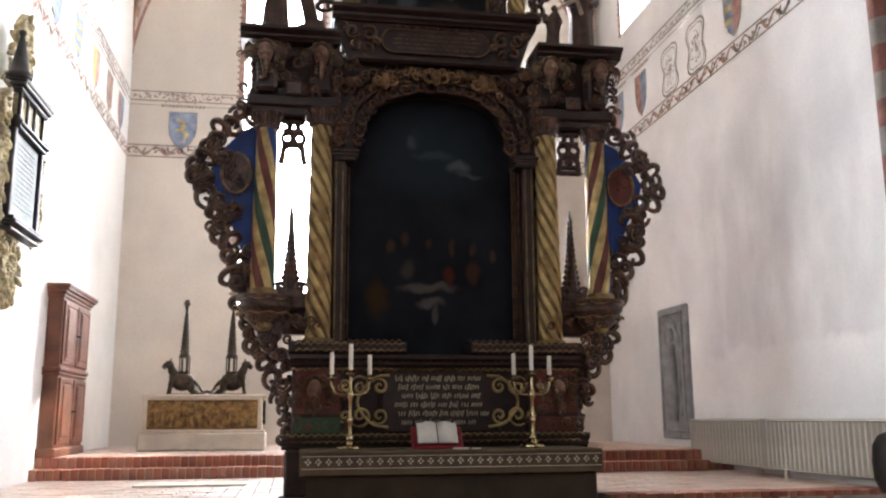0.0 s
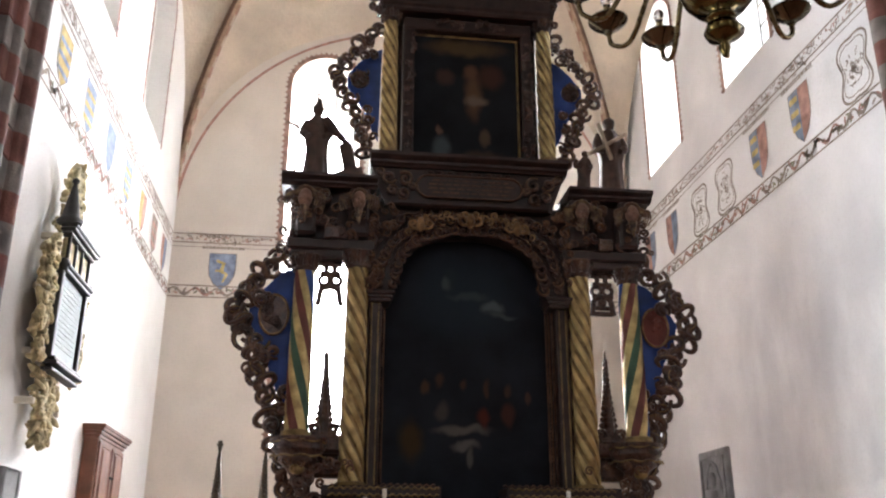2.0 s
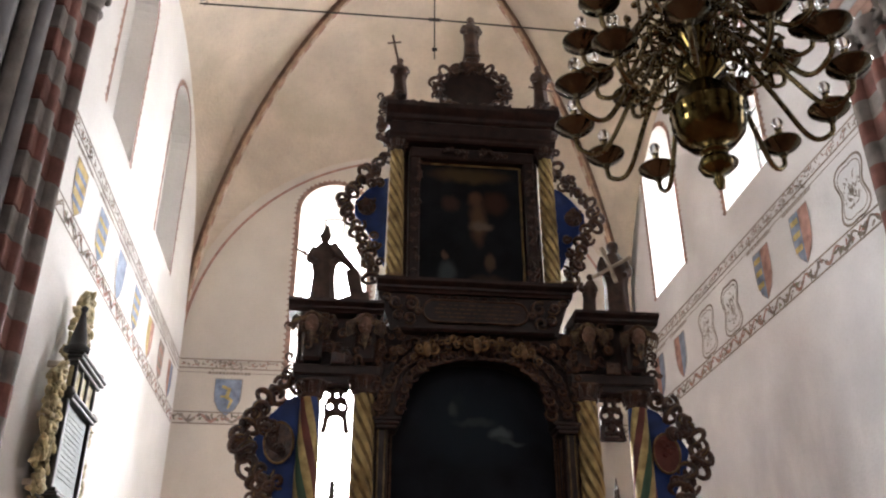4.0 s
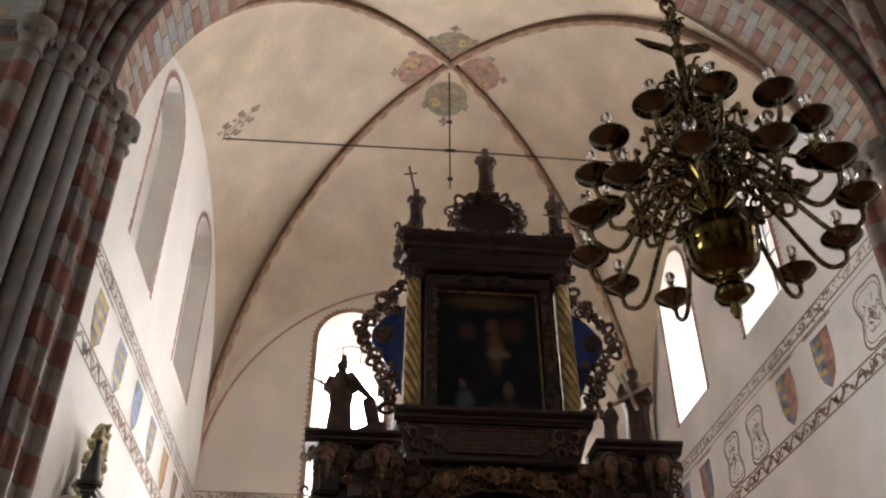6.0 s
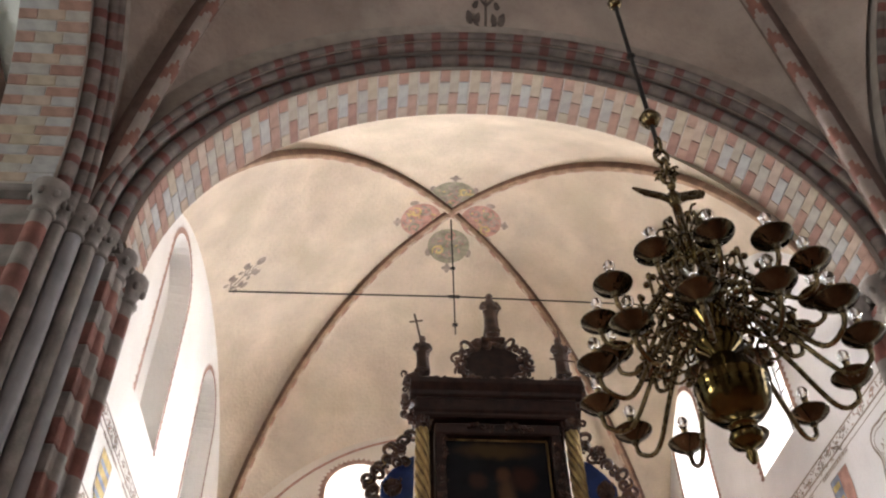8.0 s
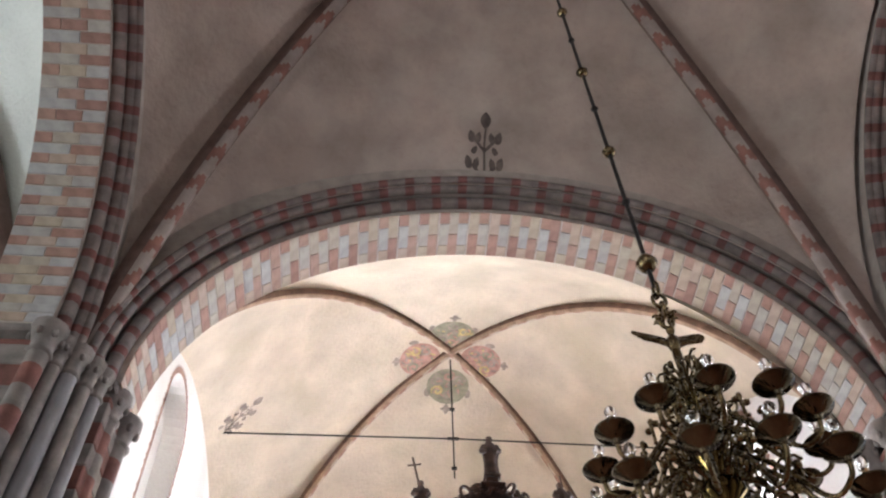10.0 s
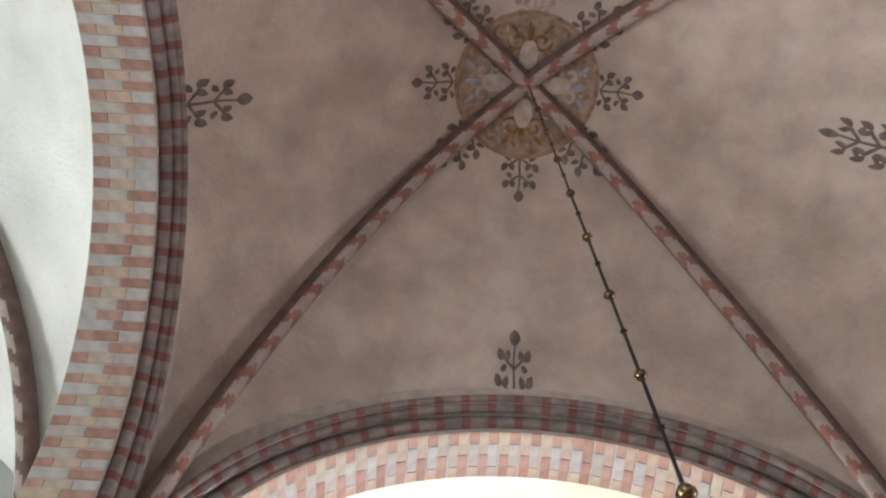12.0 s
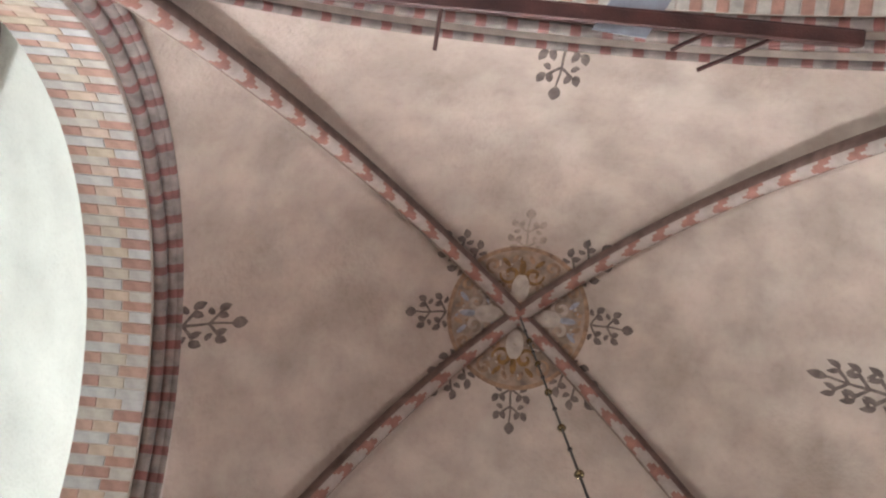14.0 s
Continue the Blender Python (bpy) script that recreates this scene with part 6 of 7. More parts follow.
def shield(put, u, z, w, h, cols, style, parent):
    """A painted coat of arms with a point below, a band of writing over it."""
    p = Paint(put)
    hw = w / 2
    side = [(hw, h * 0.5), (hw, h * 0.1), (hw * 0.92, -h * 0.12), (hw * 0.6, -h * 0.33), (0, -h * 0.5)]
    full = [(u + a, z + c) for a, c in side] + [(u - a, z + c) for a, c in reversed(side[:-1])]
    p.poly([full[0]] + full[1:], cols[0])
    q = Paint(lambda a, c: Vector(put(a, c)) + (Vector(put(a, c)) - Vector(put(a, c, 0.0))) * 0.6)
    if style == "half":
        q.poly([(u + a, z + c) for a, c in side] + [(u, z + h * 0.5)], cols[1])
    elif style == "bars":
        for k in range(3):
            zz = z + h * (0.32 - 0.26 * k)
            q.poly([(u - hw * 0.9, zz), (u + hw * 0.9, zz), (u + hw * 0.9, zz - h * 0.1), (u - hw * 0.9, zz - h * 0.1)], cols[1])
    elif style == "beast":
        q.strip([(u - hw * 0.45, z + h * 0.3), (u + hw * 0.1, z + h * 0.22), (u - hw * 0.05, z), (u + hw * 0.35, z - h * 0.08), (u + hw * 0.1, z - h * 0.3)], [0.05, 0.07, 0.08, 0.06, 0.03], cols[1])
        q.strip([(u - hw * 0.5, z + h * 0.02), (u, z + h * 0.02)], 0.04, cols[1])
    q.strip(full + full[:1], 0.012, 0)
    so = p.done("armorial_shield", FR, parent, "faded painted shield")
    q.done("charge", FR, so)
    t = Paint(put)
    x = u - w * 0.8
    while x < u + w * 0.8:
        ww = rngp.uniform(0.02, 0.05)
        t.poly([(x, z + h * 0.62), (x + ww, z + h * 0.62), (x + ww, z + h * 0.62 + 0.05), (x, z + h * 0.62 + 0.05)], 0)
        x += ww + 0.018
    for k in range(26):
        t.ellipse(u + rngp.uniform(-w * 0.75, w * 0.75), z + h * 0.8 + rngp.uniform(-0.03, 0.16), rngp.uniform(0.02, 0.05), 0.012, rngp.uniform(0, 3), 0, 7)
    t.done("lettering", FR, parent, "faded painted lettering and crest")


def cartouche(put, u, z, w, h, parent):
    p = Paint(put)
    loop = [(u + w / 2 * math.cos(a) * (1 - 0.26 * math.cos(4 * a)), z + h / 2 * math.sin(a) * (1 - 0.10 * math.cos(4 * a))) for a in [2 * math.pi * i / 36 for i in range(37)]]
    p.strip(loop, 0.03, 0)
    p.strip([(u + (a - u) * 0.82, z + (c - z) * 0.84) for a, c in loop], 0.014, 0)
    for k in range(60):
        a, r = rngp.uniform(0, 6.28), rngp.uniform(0, 0.6)
        p.ellipse(u + w / 2 * r * math.cos(a), z + h / 2 * r * math.sin(a), rngp.uniform(0.02, 0.05), 0.007, rngp.uniform(0, 3), 0, 7)
    p.done("cartouche", FR, parent, "grey painted strapwork cartouche")


PN = lambda u, z, o=0.005: (-W + o, u, z)
PS = lambda u, z, o=0.005: (W - o, u, z)
PE = lambda u, z, o=0.005: (u, E - o, z)
f = frieze(PN, Y0 + 0.05, E - 0.02, "painted frieze of shields along the wall")
for i, (y, cols, st) in enumerate(((7.45, (3, 2), "beast"), (8.25, (3, 2), "bars"), (9.3, (2, 3), "bars"), (10.35, (2, 2), ""), (11.4, (2, 3), "bars"), (12.45, (3, 1), "half"), (13.4, (0, 1), "bars"), (14.3, (1, 2), "half"))):
    shield(PN, y, 6.46, 0.42, 0.6, cols, st, f)
f = frieze(PS, Y0 + 0.05, E - 0.02, "painted frieze of shields and cartouches along the wall", 6.12, 7.48)
for y, cols, st in ((14.0, (2, 1), "half"), (13.0, (2, 1), "half"), (9.91, (1, 2), "half"), (8.84, (1, 2), "half")):
    shield(PS, y, 6.74, 0.46, 0.72, cols, st, f)
    if y < 10:
        q = Paint(lambda u, z: PS(u, z, 0.014))
        for k in range(3):
            q.poly([(y + 0.02, 7.02 - k * 0.18), (y + 0.2, 7.02 - k * 0.18), (y + 0.2, 6.94 - k * 0.18), (y + 0.02, 6.94 - k * 0.18)], 3)
        q.done("charge", FR, f)
for y in (11.88, 10.99, 7.7):
    cartouche(PS, y, 6.72, 0.58, 0.80, f)
f = frieze(PE, -W + 0.02, -2.33, "painted frieze with a blue shield beside the window")
shield(PE, -3.27, 6.42, 0.46, 0.66, (2, 3), "beast", f)
f = frieze(PE, -0.9, W - 0.02, "painted frieze behind the altarpiece")


def edging(put, mid, hw, sill, spr, rise, label, w=0.085):
    """A red toothed border painted round an opening."""
    p = Paint(put)
    rim = [(mid - hw, sill)] + [(mid - hw, sill + (spr - sill) * i / 12) for i in range(1, 12)] + [(mid - hw * math.cos(math.pi * i / 24), spr + rise * math.sin(math.pi * i / 24)) for i in range(25)] + [(mid + hw, spr - (spr - sill) * i / 12) for i in range(1, 12)] + [(mid + hw, sill)]
    p.strip(rim, w, 0)
    k = 0
    for a, c in zip(rim, rim[1:]):
        L = math.hypot(c[0] - a[0], c[1] - a[1])
        n = max(1, int(L / 0.1))
        for i in range(n):
            t = (i + 0.5) / n
            u, z = a[0] + (c[0] - a[0]) * t, a[1] + (c[1] - a[1]) * t
            d = Vector((c[0] - a[0], c[1] - a[1])).normalized()
            o = Vector((-d.y, d.x)) * (w * 0.5)
            p.poly([(u + o.x - d.x * 0.03, z + o.y - d.y * 0.03), (u + o.x + d.x * 0.03, z + o.y + d.y * 0.03), (u + o.x * 2.1, z + o.y * 2.1)], 0)
    p.done("painted_border", [FR_EDGE], None, label)


edging(PN, 9.20, 0.71, 7.80, 10.2, 0.66, "red toothed border round the blind window")
edging(PN, 12.43, 0.76, 7.84, 10.2, 0.70, "red toothed border round the blind window")
edging(PS, 9.97, 0.73, 8.08, 10.5, 0.69, "red toothed border round the window")
edging(PS, 13.05, 0.75, 8.08, 10.5, 0.70, "red toothed border round the window")
edging(PE, -1.62, 0.70, 3.36, 10.2, 0.66, "red toothed border round the tall window")
# red line where the vault meets the end wall
p = Paint(PE)
p.strip([(BOSS_E[0] - 4.1 * math.cos(math.pi * i / 60), 7.28 + 4.18 * math.sin(math.pi * i / 60)) for i in range(61)], 0.05, 0)
p.done("painted_border", [FR_RED], None, "red line along the wall arch")


def on_vault(height, lift=0.014):
    return lambda x, y: (x, y, height(x, y) - lift)


def sprig(put, base, tip, w, mats, label, parent=None, pairs=2):
    """A painted leafy sprig from base to tip: a thin stem, a pointed end leaf and pairs of curled pointed leaves."""
    bx, by = base
    d = Vector((tip[0] - bx, tip[1] - by))
    L = d.length
    d.normalize()
    s = Vector((-d.y, d.x))
    P = lambda a, c: (bx + d.x * a * L + s.x * c * w, by + d.y * a * L + s.y * c * w)
    f = Paint(put)
    k = L * 0.062

    def leaf(a0, c0, a1, c1, bend, fat):
        pts = []
        for i in range(9):
            t = i / 8
            off = bend * math.sin(math.pi * t)
            pts.append(P(a0 + (a1 - a0) * t - off * (c1 - c0), c0 + (c1 - c0) * t + off * (a1 - a0)))
        f.strip(pts, [max(0.004, (1.45 if pairs < 3 else 0.95) * fat * L * math.sin(math.pi * (0.06 + 0.94 * i / 8)) ** 0.8) for i in range(9)])

    f.strip([P(0.0 + 0.82 * i / 8, 0.012 * math.sin(i)) for i in range(9)], [k * (1.0 - 0.05 * i) for i in range(9)])
    leaf(0.76, 0, 1.02, 0, 0.0, 0.17)
    for i in range(pairs):
        a = 0.06 + 0.62 * i / max(1, pairs - 0.4)
        sz = 1.0 - 0.28 * i / pairs
        for t in (-1, 1):
            st = [(a - 0.04, 0), (a + 0.01, t * 0.10 * sz), (a + 0.07, t * 0.20 * sz), (a + 0.12, t * 0.30 * sz)]
            f.strip([P(*q) for q in st], [k * 0.8, k * 0.8, k * 0.9, k * 0.8])
            leaf(a + 0.10, t * 0.32 * sz, a + 0.27, t * 0.46 * sz, 0.12 * t, 0.115)
            leaf(a + 0.10, t * 0.30 * sz, a + 0.25, t * 0.17 * sz, -0.15 * t, 0.10)
            leaf(a + 0.02, t * 0.24 * sz, a - 0.05, t * 0.42 * sz, 0.15 * t, 0.075)
    return f.done("painted_sprig", mats, parent, label, "vault painting")


NV = on_vault(nave_z)
SP = [FR_DARK]
sprig(NV, (-0.12, 6.04), (-0.10, 5.45), 0.52, SP, "dark painted leaf sprig on the vault")
sprig(NV, (-4.26, 2.33), (-3.64, 2.38), 0.58, SP, "dark painted leaf sprig on the vault")
sprig(NV, (4.16, 2.41), (3.46, 2.38), 0.58, SP, "dark painted leaf sprig on the vault", pairs=3)
sprig(NV, (-0.10, -1.3), (-0.12, -0.70), 0.60, SP, "dark painted leaf sprig on the vault")
# wheel of the nave boss
MX, MY = -0.09, 2.39
med = Paint(NV)
ring = [(MX + 1.0 * math.cos(a), MY + 1.03 * math.sin(a)) for a in [2 * math.pi * i / 64 for i in range(65)]]
for i in range(12):
    med.strip([(MX + (i + 0.5) / 12 * 0.98 * math.cos(a), MY + (i + 0.5) / 12 * 1.01 * math.sin(a)) for a in [2 * math.pi * j / 48 for j in range(49)]], 0.086, 1)
medo = med.done("boss_painting", [FR_BROWN, material("tan fresco ground", (0.27, 0.20, 0.155), 0.95, vary=0.25, scale=5, fine=40, bump=0.05)], None, "round painted medallion with leaves about the vault boss", "vault painting")
F2 = [FR_BROWN, material("dull ochre fresco", (0.19, 0.105, 0.035), 0.95, vary=0.3, scale=9, fine=60, bump=0.05), FR_GREY, material("grey-blue fresco", (0.27, 0.28, 0.32), 0.95, vary=0.2, scale=8, fine=60, bump=0.05), material("greyed white fresco", (0.40, 0.345, 0.30), 0.95, vary=0.15, scale=6, fine=60, bump=0.05), FR_DARK]
g = Paint(on_vault(nave_z, 0.018))
g.strip(ring, 0.06, 0)


def curl(u, v, r, turns, start, w, mat, hand=1):
    pts = [(u + r * (1 - 0.8 * i / 20) * math.cos(start + hand * turns * 6.28 * i / 20), v + r * (1 - 0.8 * i / 20) * math.sin(start + hand * turns * 6.28 * i / 20)) for i in range(21)]
    g.strip(pts, [w * (0.5 + 0.8 * math.sin(math.pi * i / 20)) for i in range(21)], mat)


for q in range(4):
    a0 = math.pi / 2 * q
    ca, sa = math.cos(a0), math.sin(a0)
    at = lambda c, o: (MX + c * ca - o * sa, MY + c * sa + o * ca)
    main = 1 if q % 2 else 3
    g.ellipse(*at(0.42, 0), 0.22, 0.13, a0, 4, 18)
    for t in (-1, 1):
        curl(*at(0.62, t * 0.17), 0.15, 1.2, a0 + (1.5 if t > 0 else -1.5), 0.05, main if q % 2 else 2, t)
        curl(*at(0.74, t * 0.42), 0.12, 1.1, a0 + 3, 0.045, 0, -t)
        curl(*at(0.46, t * 0.30), 0.10, 1.1, a0 + t, 0.04, 0 if q % 2 else 5, t)
        g.ellipse(*at(0.80, t * 0.24), 0.09, 0.035, a0 + t * 0.8, main, 10)
        g.ellipse(*at(0.86, t * 0.12), 0.07, 0.035, a0 - t * 0.5, 0, 10)
    g.ellipse(*at(0.72, 0), 0.13, 0.05, a0, main, 12)
    g.ellipse(*at(0.50, 0), 0.09, 0.06, a0, main, 12)
    for i in range(22):
        g.ellipse(*at(rngp.uniform(0.3, 0.92), rngp.uniform(-0.45, 0.45)), rngp.uniform(0.02, 0.06), 0.018, rngp.uniform(0, 3), rngp.choice((0, 2, main, 4, 0)), 8)
g.done("scrollwork", F2, medo)
for k in range(8):
    a = math.pi / 4 * k
    r0, r1 = 1.04, (1.62 if k % 2 == 0 else 1.68)
    sprig(NV, (MX + r0 * math.cos(a), MY + r0 * math.sin(a)), (MX + r1 * math.cos(a), MY + r1 * math.sin(a)), 0.56 if k % 2 == 0 else 0.66, SP if k != 6 else [FR_GREY], "", medo)
# four lobes about the chancel boss
CV = on_vault(choir_z, 0.016)
BX, BYE = BOSS_E[0], 11.2
lob = Paint(CV)
for k in range(4):
    a = math.pi / 2 * k
    c = (BX + 0.56 * math.cos(a), BYE + 0.62 * math.sin(a))
    lob.ellipse(*c, 0.38, 0.40, a, 1 if k % 2 == 0 else 5, 20)
    lob.ellipse(BX + 0.98 * math.cos(a), BYE + 1.1 * math.sin(a), 0.10, 0.05, a, 0, 10)
    lob.ellipse(BX + 1.0 * math.cos(a), BYE + 1.1 * math.sin(a), 0.04, 0.11, a, 0, 10)
    for t in (-0.5, 0.5):
        lob.ellipse(BX + 0.8 * math.cos(a + t), BYE + 0.88 * math.sin(a + t), 0.09, 0.06, a, 0, 10)
lobo = lob.done("boss_painting", FR, None, "four-lobed faded red and green painting about the chancel boss", "vault painting")
g = Paint(on_vault(choir_z, 0.022))
for k in range(4):
    a = math.pi / 2 * k
    for i in range(6):
        t = a + math.pi / 3 * i
        curl(BX + 0.56 * math.cos(a) + 0.22 * math.cos(t), BYE + 0.62 * math.sin(a) + 0.22 * math.sin(t), 0.12, 1.2, t, 0.04, (0, 3, 0, 1, 0, 5)[i], 1 if i % 2 else -1)
    for i in range(40):
        t, r = rngp.uniform(0, 6.28), rngp.uniform(0, 0.36)
        g.ellipse(BX + 0.56 * math.cos(a) + r * math.cos(t), BYE + 0.62 * math.sin(a) + r * math.sin(t), rngp.uniform(0.03, 0.07), 0.018, rngp.uniform(0, 3), rngp.choice((0, 0, 3, 1, 5)), 8)
g.done("scrollwork", FR, lobo)
sprig(CV, (-3.9, 11.15), (-3.35, 10.9), 0.42, [FR_GREY], "grey painted sprig above the tie rod")

# ---- tie rod ----
tie = thing("tie_rod", "thin iron tie rod across the chancel with a hanging rod", "tie rod", at=(0, 0, 0))
part("rod", Build().tube([(-W, 11.2, 11.78), (0, 11.2, 11.83), (W, 11.2, 11.78)], 0.016, 6), IRON, tie)
part("hanger", Build().tube([(BX, 11.2, 13.75), (BX, 11.2, 11.0)], 0.012, 6), IRON, tie)
for z in (12.5, 11.83, 11.2):
    part("collar", Build().box((BX, 11.2, z), (0.09 if z != 11.83 else 0.2, 0.05, 0.05), 0.01), IRON, tie)


# ---- chandelier ----
CHX, CHY = -0.06, 2.38
ch = thing("chandelier", "large brass chandelier with two tiers of curved arms and clear bulbs", "chandelier", at=(CHX, CHY, -0.06))
ch.scale = (1.06, 1.06, 1.06)
part("body", Build().lathe([(0.008, 3.10), (0.02, 3.13), (0.012, 3.15), (0.05, 3.17), (0.06, 3.19), (0.05, 3.215), (0.022, 3.225), (0.045, 3.235), (0.05, 3.245), (0.03, 3.255), (0.08, 3.275), (0.112, 3.315), (0.126, 3.36), (0.122, 3.395), (0.128, 3.40), (0.128, 3.41), (0.122, 3.415), (0.095, 3.475), (0.05, 3.51), (0.045, 3.53), (0.085, 3.56), (0.085, 3.60), (0.04, 3.63), (0.05, 3.68), (0.075, 3.72), (0.07, 3.77), (0.035, 3.81), (0.05, 3.86), (0.06, 3.89), (0.03, 3.93), (0.025, 4.0), (0.045, 4.05), (0.03, 4.1), (0.018, 4.16), (0.02, 4.3), (0.008, 4.34)], n=28), BRASS_BODY, ch)


PAN = material("blackened brass pan", (0.12, 0.095, 0.058), 0.13, metal=1.0, vary=0.25, scale=8, fine=40, bump=0.05)


def chandelier_arm(a, r, z_from, z_cup, k):
    d = Vector((math.cos(a), math.sin(a), 0))
    up = Vector((0, 0, 1))
    arm = part("arm", Build().tube(hermite([d * 0.05 + up * z_from, d * (r * 0.3) + up * (z_from + 0.05), d * (r * 0.52) + up * (z_from - 0.06), d * (r * 0.78) + up * (z_cup - 0.11), d * (r * 0.97) + up * (z_cup - 0.09), d * r + up * (z_cup - 0.02)], 6), 0.0095, 6), BRASS_DARK, ch)
    s = Build()
    s.tube(spiral(d * (r * 0.42) + up * (z_from - 0.03), d, up, 0.06, 1.3, 1.2, 0.2, 16), 0.006, 5)
    s.tube(spiral(d * (r * 0.3) + up * (z_from + 0.10), d, up, 0.045, 1.2, 4.0, 0.2, 14), 0.005, 5)
    side = d.cross(up)
    for t in (-1, 1):
        s.ball(d * (r * 0.58) + up * (z_from + 0.0) + side * 0.022 * t, (0.016, 0.016, 0.012), 6)
    s.ball(d * (r * 0.58) + up * (z_from + 0.022), (0.012, 0.012, 0.02), 6)
    s.tube([d * (r * 0.58) + up * (z_from - 0.06), d * (r * 0.58) + up * (z_from + 0.03)], 0.007, 5)
    part("arm_scroll", s, BRASS_DARK, arm)
    c = d * r
    part("drip_pan", Build().lathe([(0.0100, z_cup - 0.045), (0.0160, z_cup - 0.038), (0.0120, z_cup - 0.03), (0.0211, z_cup - 0.026), (0.0229, z_cup - 0.020), (0.0352, z_cup - 0.018), (0.0370, z_cup - 0.012), (0.0493, z_cup - 0.009), (0.0510, z_cup - 0.002), (0.0625, z_cup + 0.002), (0.0642, z_cup + 0.008), (0.0713, z_cup + 0.012), (0.0730, z_cup + 0.018), (0.0695, z_cup + 0.018), (0.0352, z_cup + 0.004), (0.0140, z_cup + 0.004)], (c.x, c.y, 0), 20), PAN, arm, "round stepped brass drip pan")
    part("socket", Build().lathe([(0.014, z_cup + 0.004), (0.02, z_cup + 0.02), (0.013, z_cup + 0.03), (0.017, z_cup + 0.045), (0.013, z_cup + 0.055), (0.013, z_cup + 0.075)], (c.x, c.y, 0), 12), BRASS, arm)
    part("bulb", Build().lathe([(0.011, z_cup + 0.073), (0.014, z_cup + 0.082), (0.022, z_cup + 0.1), (0.022, z_cup + 0.112), (0.013, z_cup + 0.126), (0.003, z_cup + 0.13)], (c.x, c.y, 0), 12), GLASS, arm, "clear glass bulb")


for i in range(12):
    chandelier_arm(math.pi / 6 * i + 0.03, 0.458, 3.60, 3.453, i)
for i in range(12):
    chandelier_arm(math.pi / 6 * (i + 0.5) + 0.03, 0.398, 3.82, 3.736, i)
b = Build()
rc = random.Random(8)
for i in range(12):
    a = 2 * math.pi * i / 12
    d = Vector((math.cos(a), math.sin(a), 0))
    for z in (3.62, 3.74, 3.88, 4.02, 4.14):
        b.tube(spiral(d * (rc.uniform(0.08, 0.26) if z < 3.8 else rc.uniform(0.05, 0.11)) + Vector((0, 0, z)), d, (0, 0, 1), 0.05, 1.3, rc.uniform(0, 6), 0.2, 12), 0.006, 5)
        b.ball(d * (0.12 if z < 3.8 else 0.07) + Vector((0, 0, z + 0.05)), (0.014, 0.014, 0.02), 6)
        b.tube([Vector((0, 0, z - 0.03)), d * (0.12 if z < 3.8 else 0.07) + Vector((0, 0, z + 0.05))], 0.006, 5)
part("openwork", b, BRASS_DARK, ch, "curled brass openwork between the arms")
b = Build()       # winged crest
for s in (-1, 1):
    for i in range(6):
        a = 0.15 + i * 0.24
        b.tube([(0, 0, 4.34), (s * 0.06 * math.cos(a), 0.01 * i, 4.36 + 0.07 * math.sin(a)), (s * (0.13 + 0.02 * i) * math.cos(a * 0.7), 0.01 * i, 4.36 + 0.12 * math.sin(a))], [0.014, 0.013, 0.005], 5)
b.ball((0, 0, 4.36), (0.03, 0.03, 0.05), 8)
b.ball((0, -0.01, 4.43), (0.02, 0.02, 0.024), 8)
part("crest", b, BRASS_DARK, ch, "brass winged crest")
b = Build()
for z, ax in ((4.50, 0), (4.57, 1), (4.64, 0), (4.71, 1)):
    b.tube([(0.03 * math.cos(t) * (1 - ax), 0.03 * math.cos(t) * ax, z + 0.045 * math.sin(t)) for t in [2 * math.pi * i / 14 for i in range(15)]], 0.009, 6)
for i in range(8):
    a = 2 * math.pi * i / 8
    b.tube(spiral((0.035 * math.cos(a), 0.035 * math.sin(a), 4.52), (math.cos(a), math.sin(a), 0), (0, 0, 1), 0.02, 1.2, 0, 0.2, 10), 0.005, 5)
part("link", b, BRASS_DARK, ch)
part("chain_rod", Build().tube([(0, 0, 4.74), (0, 0, 9.5), (0, 0, 13.66)], 0.011, 6), IRON, ch)
for i in range(8):
    z = 4.91 + 1.035 * i
    r = 0.052 if i == 0 else 0.04
    part("chain_ball", Build().lathe([(0.01, -r), (r * 0.6, -r * 0.8), (r, 0), (r * 0.6, r * 0.8), (0.01, r)], (0, 0, z), 14), BRASS_DARK, ch, "brass ball on the hanging rod")
    part("chain_collar", Build().lathe([(0.012, -0.02), (0.024, 0), (0.012, 0.02)], (0, 0, z + 0.52), 8), IRON, ch)

# ---- north wall: epitaph, plaque, cupboard ----
EX = -3.9
ep = thing("epitaph", "wall epitaph with slate tablet, black frame and pale gilded carvings", "epitaph", at=(0, 1.66, 0.55))
ep.scale = (1.0, 0.78, 0.84)
EPGILT = material("pale worn gilt carving", (0.60, 0.51, 0.29), 0.55, metal=0.15, vary=0.25, scale=12, fine=50, bump=0.5, stain=(0.16, 0.13, 0.08), stain_scale=8, amount=0.7)
BLACKWOOD = material("black painted wood", (0.025, 0.022, 0.02), 0.45, vary=0.25, scale=8, fine=60, bump=0.15)
ya, yb = 8.72, 9.72                     # tablet
b = Build()
b.box((-3.945, (ya + yb) / 2, 3.95), (0.04, 1.12, 1.14), 0.01)
for y in (ya - 0.06, yb + 0.06):
    b.box((EX - 0.015, y, 3.95), (0.06, 0.08, 1.06), 0.012)
for z, o in ((4.44, 0.06), (4.49, 0.1), (4.88, 0.05), (4.93, 0.11), (4.97, 0.14), (3.42, 0.08), (3.37, 0.12), (3.30, 0.05)):
    b.box((-3.93 + o / 4, (ya + yb) / 2, z), (0.08 + o * 0.6, 1.12 + o, 0.04), 0.01)
part("frame", b, BLACKWOOD, ep, "black moulded frame")
